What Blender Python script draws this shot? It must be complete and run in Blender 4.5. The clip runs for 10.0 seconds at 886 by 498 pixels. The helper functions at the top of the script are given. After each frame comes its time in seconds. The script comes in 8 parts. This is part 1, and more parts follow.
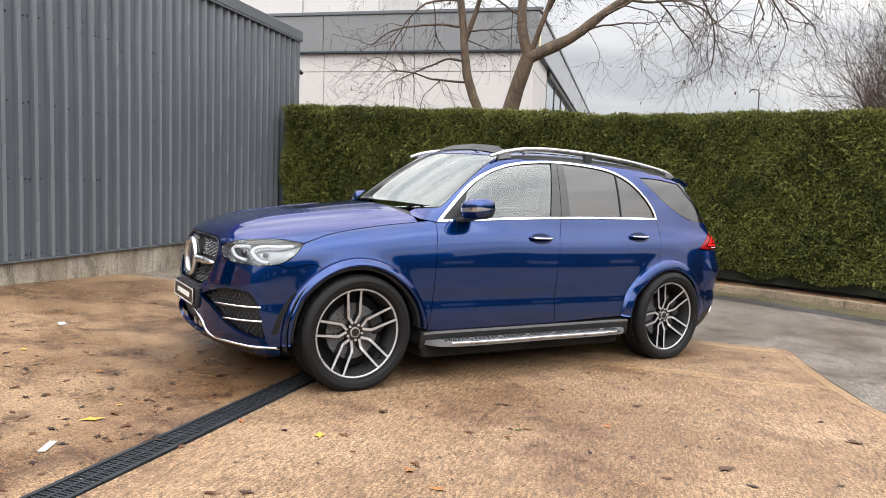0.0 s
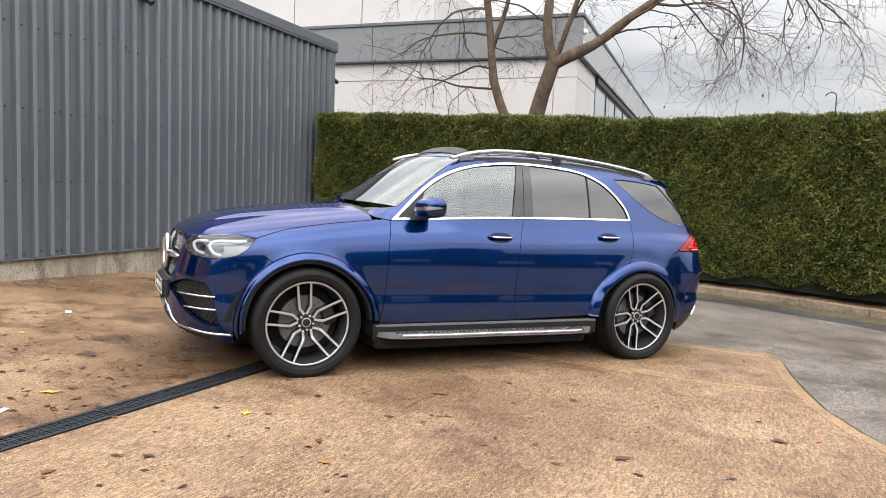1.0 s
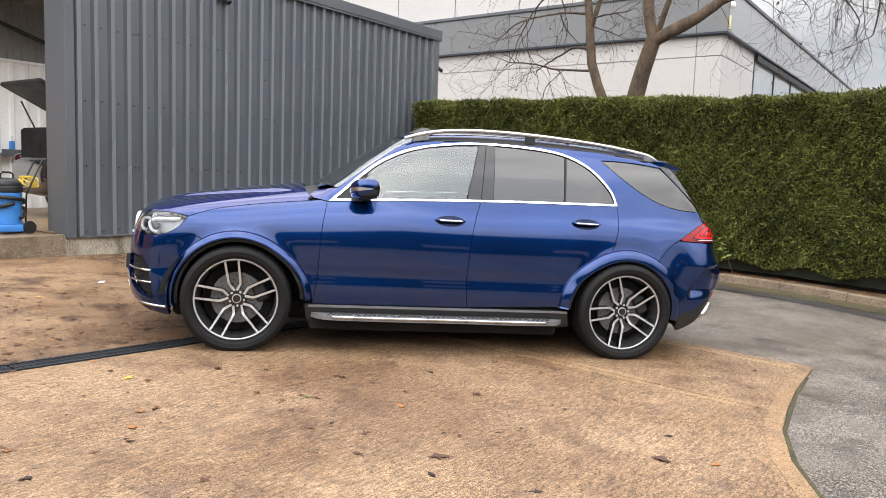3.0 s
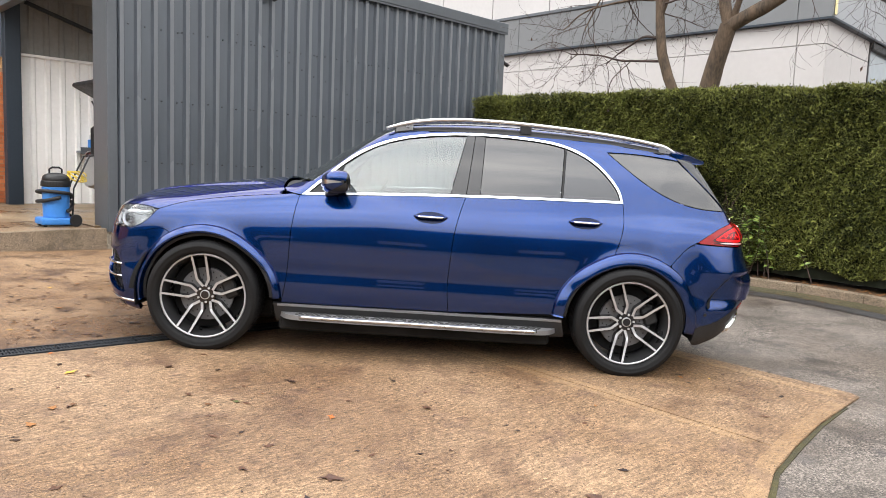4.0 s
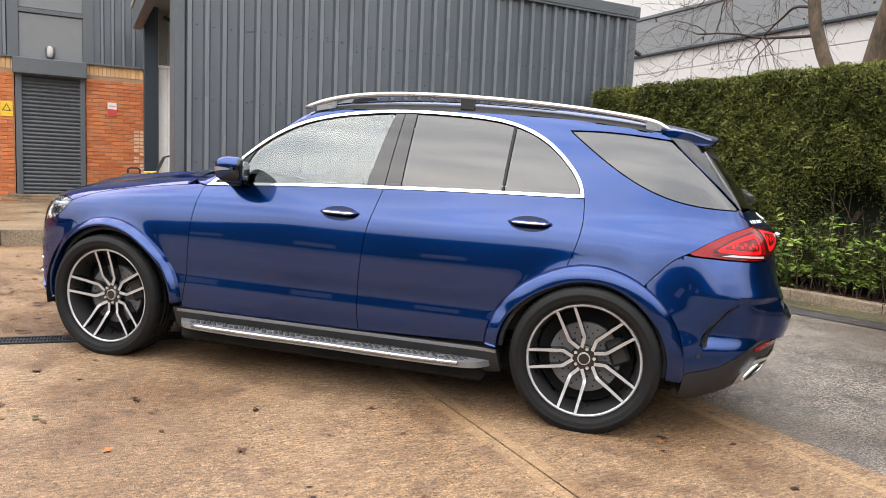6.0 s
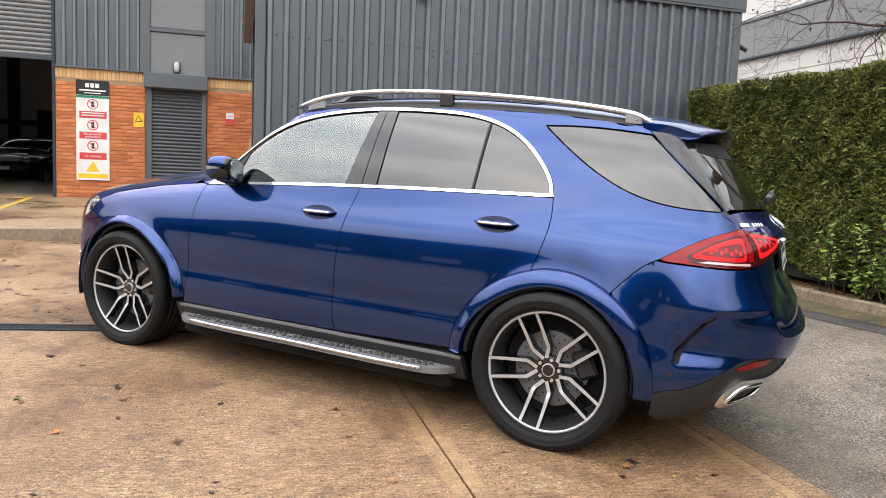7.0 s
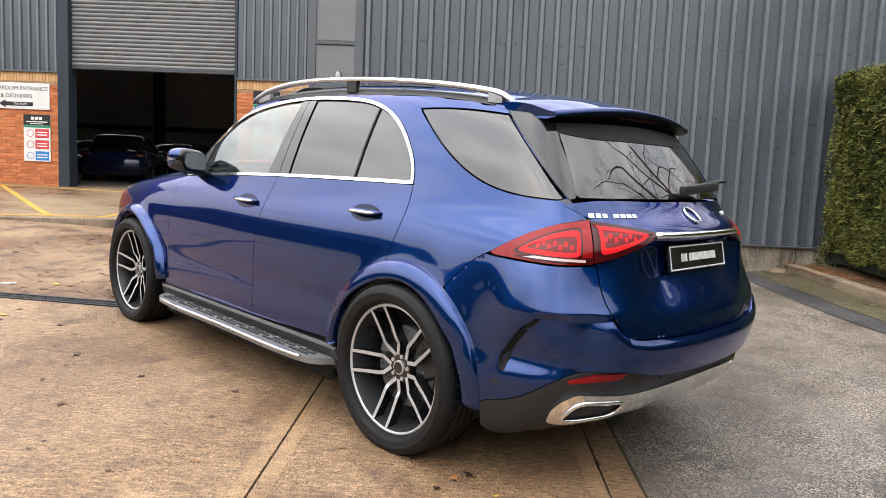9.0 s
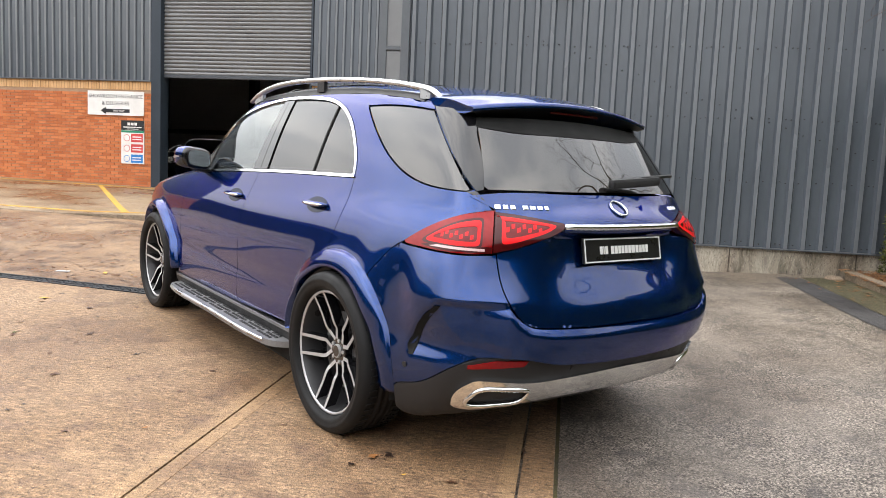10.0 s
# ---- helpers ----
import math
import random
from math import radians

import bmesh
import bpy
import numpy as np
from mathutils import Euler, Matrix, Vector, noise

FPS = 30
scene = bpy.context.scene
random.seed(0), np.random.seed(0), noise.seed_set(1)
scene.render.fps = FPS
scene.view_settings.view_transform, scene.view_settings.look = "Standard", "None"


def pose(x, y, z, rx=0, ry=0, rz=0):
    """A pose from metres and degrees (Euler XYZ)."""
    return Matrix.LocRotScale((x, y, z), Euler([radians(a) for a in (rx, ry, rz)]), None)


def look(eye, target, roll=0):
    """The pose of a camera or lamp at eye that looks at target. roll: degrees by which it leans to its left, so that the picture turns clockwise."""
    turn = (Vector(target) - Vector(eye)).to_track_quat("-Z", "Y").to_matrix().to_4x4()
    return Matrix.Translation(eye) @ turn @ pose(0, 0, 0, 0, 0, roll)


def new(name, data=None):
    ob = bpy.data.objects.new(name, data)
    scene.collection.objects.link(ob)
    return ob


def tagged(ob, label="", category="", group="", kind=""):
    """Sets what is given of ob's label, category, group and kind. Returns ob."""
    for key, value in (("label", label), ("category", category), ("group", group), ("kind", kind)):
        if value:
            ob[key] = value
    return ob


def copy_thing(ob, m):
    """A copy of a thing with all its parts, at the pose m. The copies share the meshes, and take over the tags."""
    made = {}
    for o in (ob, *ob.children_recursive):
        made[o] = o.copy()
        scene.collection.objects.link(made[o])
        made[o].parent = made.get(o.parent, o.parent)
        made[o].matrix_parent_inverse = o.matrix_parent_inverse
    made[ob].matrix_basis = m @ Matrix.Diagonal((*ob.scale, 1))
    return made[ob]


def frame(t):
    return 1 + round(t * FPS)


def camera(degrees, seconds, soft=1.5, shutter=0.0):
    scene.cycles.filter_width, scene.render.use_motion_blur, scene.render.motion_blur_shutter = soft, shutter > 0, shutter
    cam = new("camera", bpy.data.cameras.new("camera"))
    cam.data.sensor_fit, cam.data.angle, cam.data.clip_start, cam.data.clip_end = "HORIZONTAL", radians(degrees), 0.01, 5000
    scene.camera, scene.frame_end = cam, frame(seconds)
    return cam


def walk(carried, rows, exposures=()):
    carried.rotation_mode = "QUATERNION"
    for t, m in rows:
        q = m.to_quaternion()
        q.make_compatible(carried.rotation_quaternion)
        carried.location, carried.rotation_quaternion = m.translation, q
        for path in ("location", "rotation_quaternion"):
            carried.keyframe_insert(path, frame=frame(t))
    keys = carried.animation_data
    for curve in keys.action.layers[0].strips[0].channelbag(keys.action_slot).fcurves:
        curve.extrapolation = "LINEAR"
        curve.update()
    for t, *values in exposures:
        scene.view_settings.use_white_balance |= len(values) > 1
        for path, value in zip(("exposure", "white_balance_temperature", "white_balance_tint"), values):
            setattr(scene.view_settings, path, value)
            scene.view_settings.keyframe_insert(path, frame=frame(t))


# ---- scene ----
cam = camera(63.6, 10.0, 0.9)
PATH = [
    (0, (-3.551, -5.014, 1.337), (-2.467, -3.341, 1.177), 3.7),
    (0.5, (-3.21, -5.296, 1.322), (-2.201, -3.576, 1.165), 3.7),
    (1, (-2.899, -5.663, 1.337), (-2.0, -3.883, 1.185), 3.8),
    (1.5, (-2.518, -5.982, 1.368), (-1.746, -4.144, 1.205), 3.8),
    (2, (-2.044, -6.131, 1.361), (-1.407, -4.244, 1.176), 3.8),
    (2.5, (-1.531, -6.16, 1.372), (-1.013, -4.239, 1.172), 3.8),
    (4, (-0.029, -5.803, 1.375), (0.037, -3.817, 1.15), 4.0),
    (4.5, (0.437, -5.553, 1.375), (0.378, -3.568, 1.14), 4.0),
    (5, (0.868, -5.236, 1.371), (0.661, -3.26, 1.137), 4.0),
    (5.5, (1.253, -4.884, 1.341), (0.882, -2.933, 1.107), 4.0),
    (6, (1.69, -4.59, 1.33), (1.161, -2.675, 1.1), 3.8),
    (7.5, (2.836, -3.886, 1.34), (1.779, -2.205, 1.1), 3.6),
    (8, (3.151, -3.601, 1.356), (1.972, -2.005, 1.108), 3.5),
    (8.5, (3.48, -3.3, 1.353), (2.192, -1.791, 1.1), 3.4),
    (9, (3.795, -3.006, 1.341), (2.402, -1.594, 1.087), 3.3),
    (9.5, (4.1, -2.729, 1.332), (2.604, -1.427, 1.075), 3.2),
    (10, (4.396, -2.53, 1.335), (2.822, -1.322, 1.079), 3.3),
]
SITE = pose(0, 0, 0, 0.43, 1.64, 0)  # lie of the yard under the car
walk(cam, [(t, SITE @ look(eye, target, roll)) for t, eye, target, roll in PATH])

# ---- light ----
world = bpy.data.worlds.new("sky")
scene.world = world
world.use_nodes = True
wn, wl = world.node_tree.nodes, world.node_tree.links
wn.clear()
w_out = wn.new("ShaderNodeOutputWorld")
w_bg = wn.new("ShaderNodeBackground")
w_sky = wn.new("ShaderNodeTexSky")
w_sky.sky_type, w_sky.sun_disc = "NISHITA", False
w_sky.sun_elevation, w_sky.sun_rotation = radians(38), radians(200)
w_co = wn.new("ShaderNodeTexCoord")
w_map = wn.new("ShaderNodeMapping")
w_map.inputs["Scale"].default_value = (1.0, 1.0, 4.0)
w_map.inputs["Location"].default_value = (3.1, 1.7, 0.4)
w_noise = wn.new("ShaderNodeTexNoise")
w_noise.inputs["Scale"].default_value = 2.2
w_noise.inputs["Detail"].default_value = 6
w_noise.inputs["Roughness"].default_value = 0.52
w_ramp = wn.new("ShaderNodeValToRGB")
w_ramp.color_ramp.elements[0].position, w_ramp.color_ramp.elements[0].color = 0.38, (5.5, 5.65, 5.95, 1)
w_ramp.color_ramp.elements[1].position, w_ramp.color_ramp.elements[1].color = 0.63, (9.3, 9.1, 8.85, 1)
w_mix = wn.new("ShaderNodeMixRGB")
w_mix.inputs[0].default_value = 0.93
wl.new(w_co.outputs["Generated"], w_map.inputs["Vector"])
wl.new(w_map.outputs["Vector"], w_noise.inputs["Vector"])
wl.new(w_noise.outputs["Fac"], w_ramp.inputs["Fac"])
wl.new(w_sky.outputs["Color"], w_mix.inputs[1])
wl.new(w_ramp.outputs["Color"], w_mix.inputs[2])
w_xyz = wn.new("ShaderNodeSeparateXYZ")
wl.new(w_co.outputs["Generated"], w_xyz.inputs[0])
w_grad = wn.new("ShaderNodeMapRange")  # an overcast sky is brightest overhead
w_grad.inputs["From Min"].default_value, w_grad.inputs["From Max"].default_value = 0.18, 0.62
w_grad.inputs["To Min"].default_value, w_grad.inputs["To Max"].default_value = 0.98, 3.0
wl.new(w_xyz.outputs["Z"], w_grad.inputs["Value"])
w_mul = wn.new("ShaderNodeVectorMath")
w_mul.operation = "SCALE"
wl.new(w_mix.outputs[0], w_mul.inputs[0])
w_dot = wn.new("ShaderNodeVectorMath")  # and brighter round the veiled sun
w_dot.operation = "DOT_PRODUCT"
w_dot.inputs[1].default_value = (-0.43, -0.76, 0.48)
wl.new(w_co.outputs["Generated"], w_dot.inputs[0])
w_glow = wn.new("ShaderNodeMapRange")
w_glow.interpolation_type = "SMOOTHSTEP"
w_glow.inputs["From Min"].default_value, w_glow.inputs["From Max"].default_value = -0.6, 0.9
w_glow.inputs["To Min"].default_value, w_glow.inputs["To Max"].default_value = 1.38, 2.4
wl.new(w_dot.outputs["Value"], w_glow.inputs["Value"])
w_both = wn.new("ShaderNodeMath")
w_both.operation = "MULTIPLY"
wl.new(w_grad.outputs[0], w_both.inputs[0])
wl.new(w_glow.outputs[0], w_both.inputs[1])
wl.new(w_both.outputs[0], w_mul.inputs["Scale"])
wl.new(w_mul.outputs[0], w_bg.inputs["Color"])
w_bg.inputs["Strength"].default_value = 0.081
wl.new(w_bg.outputs[0], w_out.inputs["Surface"])

sun = new("sun", bpy.data.lights.new("sun", "SUN"))
sun.data.energy, sun.data.angle, sun.data.color = 0.8, radians(120), (1.0, 0.95, 0.88)
sun.matrix_basis = look((-10, -10, 13), (0, 0, 0))

# ---- helpers of this scene ----
GRID = pose(0, 0, 0, 0, 0, 43)          # the yard's own axes: u along the clad wall, v into it
CU, CV = math.cos(radians(43)), math.sin(radians(43))
rng = np.random.default_rng(7)


def ss(t):
    t = np.clip(t, 0.0, 1.0)
    return t * t * (3 - 2 * t)


def ground_z(u, v):
    """Height of the yard at (u, v)."""
    x, y = u * CU - v * CV, u * CV + v * CU
    fall = -0.02865 * np.clip(x, -30, 12) + 0.0075 * np.clip(y, -20, 20)
    rise = ss((v - 1.0) / 3.75) * (0.04 + 0.07 * ss((2.5 - u) / 3.0) + 0.01 * np.clip(-u - 1.0, 0, 5)) + 0.10 * ss((u - 2.5) / 2.7)
    return fall + rise


def deck_z(u, v):
    """Height of the raised deck in front of the brick wall."""
    front = 0.5 + 0.023 * (np.minimum(u, -1.0) + 1.0)
    z = front + (0.55 - front) * np.clip((v - 4.75) / 6.75, 0, 1.2)
    return np.maximum(z, ground_z(u, v) + 0.012)


def mesh_of(name, verts, faces, smooth=False):
    me = bpy.data.meshes.new(name)
    me.from_pydata([tuple(map(float, p)) for p in verts], [], [tuple(map(int, f)) for f in faces])
    me.update()
    if smooth:
        me.polygons.foreach_set("use_smooth", [True] * len(me.polygons))
    return me


def quads(name, q, smooth=False):
    """A mesh of n separate quads: q has the shape (n, 4, 3)."""
    q = np.asarray(q, dtype=np.float32)
    n = len(q)
    me = bpy.data.meshes.new(name)
    me.vertices.add(4 * n)
    me.vertices.foreach_set("co", q.reshape(-1))
    me.loops.add(4 * n)
    me.loops.foreach_set("vertex_index", np.arange(4 * n, dtype=np.int32))
    me.polygons.add(n)
    me.polygons.foreach_set("loop_start", np.arange(0, 4 * n, 4, dtype=np.int32))
    me.polygons.foreach_set("loop_total", np.full(n, 4, dtype=np.int32))
    me.update(calc_edges=True)
    if smooth:
        me.polygons.foreach_set("use_smooth", [True] * n)
    return me


def put(name, data, material, parent=None, m=None, label="", category="", group="", kind=""):
    ob = new(name, data)
    if material is not None:
        data.materials.append(material)
    if parent is not None:
        ob.parent = parent
    if m is not None:
        ob.matrix_basis = m
    return tagged(ob, label, category, group, kind)


def bm_mesh(name, bm, smooth=False):
    bmesh.ops.recalc_face_normals(bm, faces=bm.faces)
    me = bpy.data.meshes.new(name)
    bm.to_mesh(me)
    bm.free()
    if smooth:
        me.polygons.foreach_set("use_smooth", [True] * len(me.polygons))
    return me


def part(name, bm, material, parent, label="", smooth=False):
    return put(name, bm_mesh(name, bm, smooth), material, parent, None, label)


def thing(name, m, label, category, group="", kind=""):
    ob = new(name)
    ob.empty_display_size = 0.1
    ob.matrix_basis = m
    return tagged(ob, label, category, group, kind)


def box(a, b, bevel=0.0, bm=None, m=None, seg=1):
    """A box from corner a to corner b, with bevelled edges, added to bm."""
    own = bmesh.new()
    c = [(a[i] + b[i]) / 2 for i in range(3)]
    s = [abs(b[i] - a[i]) for i in range(3)]
    bmesh.ops.create_cube(own, size=1, matrix=Matrix.Translation(c) @ Matrix.Diagonal((*s, 1)))
    if bevel:
        bmesh.ops.bevel(own, geom=own.edges[:], offset=bevel, segments=seg, profile=0.6, affect="EDGES")
    if m is not None:
        bmesh.ops.transform(own, matrix=m, verts=own.verts)
    if bm is None:
        return own
    tmp = bpy.data.meshes.new("tmp")
    own.to_mesh(tmp)
    own.free()
    bm.from_mesh(tmp)
    bpy.data.meshes.remove(tmp)
    return bm


def cyl(p, q, r, r2=None, n=16, bm=None, bevel=0.0):
    """A (tapered) cylinder from p to q."""
    own = bmesh.new()
    p, q = Vector(p), Vector(q)
    h = (q - p).length
    m = Matrix.Translation((p + q) / 2) @ (q - p).to_track_quat("Z", "Y").to_matrix().to_4x4()
    bmesh.ops.create_cone(own, cap_ends=True, segments=n, radius1=r, radius2=r if r2 is None else r2, depth=h, matrix=m)
    if bevel:
        rim = [e for e in own.edges if len(e.link_faces) == 2 and any(len(f.verts) > 4 for f in e.link_faces)]
        bmesh.ops.bevel(own, geom=rim, offset=bevel, segments=2, profile=0.6, affect="EDGES")
    if bm is None:
        return own
    tmp = bpy.data.meshes.new("tmp")
    own.to_mesh(tmp)
    own.free()
    bm.from_mesh(tmp)
    bpy.data.meshes.remove(tmp)
    return bm


def tube(points, r, n=8, closed=False, name="tube", flat=1.0, cap=True):
    """A round (or flattened) tube along points; r is one radius or one for each point."""
    P = [Vector(p) for p in points]
    k = len(P)
    R = [r] * k if isinstance(r, (int, float)) else list(r)
    verts, faces = [], []
    side = None
    for i in range(k):
        a = P[i - 1] if (i or closed) else P[i]
        b = P[(i + 1) % k] if (i < k - 1 or closed) else P[i]
        t = (b - a).normalized()
        if side is None:
            ref = Vector((0, 0, 1)) if abs(t.z) < 0.9 else Vector((1, 0, 0))
            side = t.cross(ref).normalized()
        side = (side - t * side.dot(t)).normalized()
        up = side.cross(t)
        for j in range(n):
            ang = 2 * math.pi * j / n
            verts.append(P[i] + side * (math.cos(ang) * R[i]) + up * (math.sin(ang) * R[i] * flat))
    for i in range(k if closed else k - 1):
        i2 = (i + 1) % k
        for j in range(n):
            j2 = (j + 1) % n
            faces.append((i * n + j, i * n + j2, i2 * n + j2, i2 * n + j))
    if not closed and cap:
        faces.append(tuple(range(n))[::-1])
        faces.append(tuple((k - 1) * n + j for j in range(n)))
    return mesh_of(name, verts, faces, True)


def spl(xs, ys):
    """Natural cubic spline, straight beyond its ends."""
    xs, ys = np.array(xs, float), np.array(ys, float)
    n, h = len(xs), np.diff(xs)
    A, b = np.eye(n), np.zeros(n)
    for i in range(1, n - 1):
        A[i, i - 1:i + 2] = h[i - 1], 2 * (h[i - 1] + h[i]), h[i]
        b[i] = 6 * ((ys[i + 1] - ys[i]) / h[i] - (ys[i] - ys[i - 1]) / h[i - 1])
    c = np.linalg.solve(A, b)

    def at(x):
        x = np.asarray(x, float)
        i = np.clip(np.searchsorted(xs, x) - 1, 0, n - 2)
        xx = np.clip(x, xs[0], xs[-1])
        d, e = xs[i + 1] - xx, xx - xs[i]
        y = (c[i] * d ** 3 + c[i + 1] * e ** 3) / (6 * h[i]) + (ys[i] / h[i] - c[i] * h[i] / 6) * d + (ys[i + 1] / h[i] - c[i + 1] * h[i] / 6) * e
        s0 = (ys[1] - ys[0]) / h[0] - h[0] * c[1] / 6
        s1 = (ys[-1] - ys[-2]) / h[-1] + h[-1] * c[-2] / 6
        return y + np.minimum(x - xs[0], 0) * s0 + np.maximum(x - xs[-1], 0) * s1
    return at


# ---- materials ----
def mat(name, col, rough=0.5, metal=0.0, var=0.12, scale=4.0, fine=60.0, bump=0.0, bscale=80.0, coat=0.0, spec=0.5, col2=None, rvar=0.08, trans=0.0, ior=1.45, emit=None, isle=0.0, obj=0.0, stretch=None):
    """A painted, cast or woven surface: two scales of variation in colour and gloss, and fine relief."""
    m = bpy.data.materials.new(name)
    m.use_nodes = True
    n, l = m.node_tree.nodes, m.node_tree.links
    p = n["Principled BSDF"]
    p.inputs["Metallic"].default_value = metal
    p.inputs["Specular IOR Level"].default_value = spec
    p.inputs["Coat Weight"].default_value = coat
    p.inputs["Coat Roughness"].default_value = 0.03
    p.inputs["Transmission Weight"].default_value = trans
    p.inputs["IOR"].default_value = ior
    co = n.new("ShaderNodeTexCoord")
    src = co.outputs["Object"]
    if stretch:
        mp = n.new("ShaderNodeMapping")
        mp.inputs["Scale"].default_value = stretch
        l.new(src, mp.inputs["Vector"])
        src = mp.outputs["Vector"]
    big, small = n.new("ShaderNodeTexNoise"), n.new("ShaderNodeTexNoise")
    for tex, s in ((big, scale), (small, fine)):
        tex.inputs["Scale"].default_value = s
        tex.inputs["Detail"].default_value = 4
        l.new(src, tex.inputs["Vector"])
    add = n.new("ShaderNodeMath")
    add.operation = "MULTIPLY_ADD"
    add.inputs[1].default_value = 0.4
    l.new(small.outputs["Fac"], add.inputs[0])
    half = n.new("ShaderNodeMath")
    half.operation = "MULTIPLY"
    half.inputs[1].default_value = 0.6
    l.new(big.outputs["Fac"], half.inputs[0])
    l.new(half.outputs[0], add.inputs[2])
    val = add.outputs[0]
    if isle or obj:
        src2 = n.new("ShaderNodeNewGeometry").outputs["Random Per Island"] if isle else n.new("ShaderNodeObjectInfo").outputs["Random"]
        mm = n.new("ShaderNodeMath")
        mm.operation = "MULTIPLY_ADD"
        mm.inputs[1].default_value = isle or obj
        sub = n.new("ShaderNodeMath")
        sub.operation = "SUBTRACT"
        sub.inputs[1].default_value = 0.5
        l.new(src2, sub.inputs[0])
        l.new(sub.outputs[0], mm.inputs[0])
        l.new(val, mm.inputs[2])
        val = mm.outputs[0]
    ramp = n.new("ShaderNodeValToRGB")
    c2 = col2 or [min(1, c * (1 + var)) for c in col]
    c1 = col if col2 else [c * (1 - var) for c in col]
    ramp.color_ramp.elements[0].position, ramp.color_ramp.elements[0].color = 0.32, (*c1, 1)
    ramp.color_ramp.elements[1].position, ramp.color_ramp.elements[1].color = 0.68, (*c2, 1)
    l.new(val, ramp.inputs["Fac"])
    l.new(ramp.outputs["Color"], p.inputs["Base Color"])
    rr = n.new("ShaderNodeMapRange")
    rr.inputs["From Min"].default_value, rr.inputs["From Max"].default_value = 0.3, 0.7
    rr.inputs["To Min"].default_value, rr.inputs["To Max"].default_value = max(0, rough * (1 - rvar * 2)), min(1, rough * (1 + rvar * 2))
    l.new(big.outputs["Fac"], rr.inputs["Value"])
    l.new(rr.outputs[0], p.inputs["Roughness"])
    if bump:
        bt = n.new("ShaderNodeTexNoise")
        bt.inputs["Scale"].default_value, bt.inputs["Detail"].default_value = bscale, 3
        l.new(src, bt.inputs["Vector"])
        bn = n.new("ShaderNodeBump")
        bn.inputs["Strength"].default_value, bn.inputs["Distance"].default_value = bump, 0.01
        l.new(bt.outputs["Fac"], bn.inputs["Height"])
        l.new(bn.outputs["Normal"], p.inputs["Normal"])
    if emit:
        p.inputs["Emission Color"].default_value, p.inputs["Emission Strength"].default_value = (*emit[:3], 1), emit[3]
    return m


def yard_mat(name, base, light, dark, grain, gscale, rough, stain, wet, brush=0.0, stretch=None, worn=0.0, grit_=0.1):
    """Concrete or asphalt: coloured aggregate, blotches, dark stains and damp patches that shine more."""
    m = bpy.data.materials.new(name)
    m.use_nodes = True
    n, l = m.node_tree.nodes, m.node_tree.links
    p = n["Principled BSDF"]
    co = n.new("ShaderNodeTexCoord").outputs["Object"]

    def tex(s, d=4, r=0.55, off=0):
        t = n.new("ShaderNodeTexNoise")
        t.inputs["Scale"].default_value, t.inputs["Detail"].default_value, t.inputs["Roughness"].default_value = s, d, r
        if off:
            mp = n.new("ShaderNodeMapping")
            mp.inputs["Location"].default_value = (off, off * 0.7, 0)
            l.new(co, mp.inputs["Vector"])
            l.new(mp.outputs["Vector"], t.inputs["Vector"])
        else:
            l.new(co, t.inputs["Vector"])
        return t.outputs["Fac"]

    def ramp(src, lo, hi, c0=(0, 0, 0), c1=(1, 1, 1)):
        t = n.new("ShaderNodeValToRGB")
        t.color_ramp.elements[0].position, t.color_ramp.elements[0].color = lo, (*c0, 1)
        t.color_ramp.elements[1].position, t.color_ramp.elements[1].color = hi, (*c1, 1)
        l.new(src, t.inputs["Fac"])
        return t.outputs["Color"]

    def mix(f, a, b, mode="MIX"):
        t = n.new("ShaderNodeMixRGB")
        t.blend_type = mode
        for i, s in enumerate((f, a, b)):
            if isinstance(s, (int, float)):
                t.inputs[i].default_value = s
            elif isinstance(s, tuple):
                t.inputs[i].default_value = (*s, 1)
            else:
                l.new(s, t.inputs[i])
        return t.outputs[0]
    if stretch:
        sm = n.new("ShaderNodeMapping")
        sm.inputs["Scale"].default_value = stretch
        l.new(co, sm.inputs["Vector"])
        co = sm.outputs["Vector"]
    vor = n.new("ShaderNodeTexVoronoi")
    vor.inputs["Scale"].default_value = gscale
    l.new(co, vor.inputs["Vector"])
    grey = n.new("ShaderNodeRGBToBW")
    l.new(vor.outputs["Color"], grey.inputs[0])
    col = mix(ramp(tex(0.9, 5), 0.35, 0.65), base, light)
    stone = ramp(grey.outputs[0], 0.25, 0.8, tuple(1 - grain for _ in range(3)), tuple(1 + grain for _ in range(3)))
    col = mix(1.0, col, stone, "MULTIPLY")
    grit = ramp(tex(gscale * 0.62, 3, 0.65, 21), 0.36, 0.66, tuple(1 - grit_ for _ in range(3)), tuple(1 + grit_ for _ in range(3)))
    col = mix(1.0, col, grit, "MULTIPLY")
    col = mix(ramp(tex(24, 6, 0.75), 0.45, 0.70, (0, 0, 0), (0.34, 0.34, 0.34)), col, dark)
    mauve = tuple(0.25 * a + 0.75 * b for a, b in zip(base, dark))
    col = mix(ramp(tex(4.6, 5, 0.62, 47), 0.54, 0.68, (0, 0, 0), (0.7, 0.7, 0.7)), col, (mauve[0] * 0.95, mauve[1], mauve[2] * 1.25))
    col = mix(ramp(tex(1.7, 4, 0.5, 71), 0.40, 0.66, (0, 0, 0), (0.35, 0.35, 0.35)), col, tuple(min(1, c * 1.12) for c in light))
    col = mix(ramp(tex(62, 3, 0.65, 3), 0.585, 0.655, (0, 0, 0), (0.85, 0.85, 0.85)), col, tuple(c * 0.5 for c in dark))
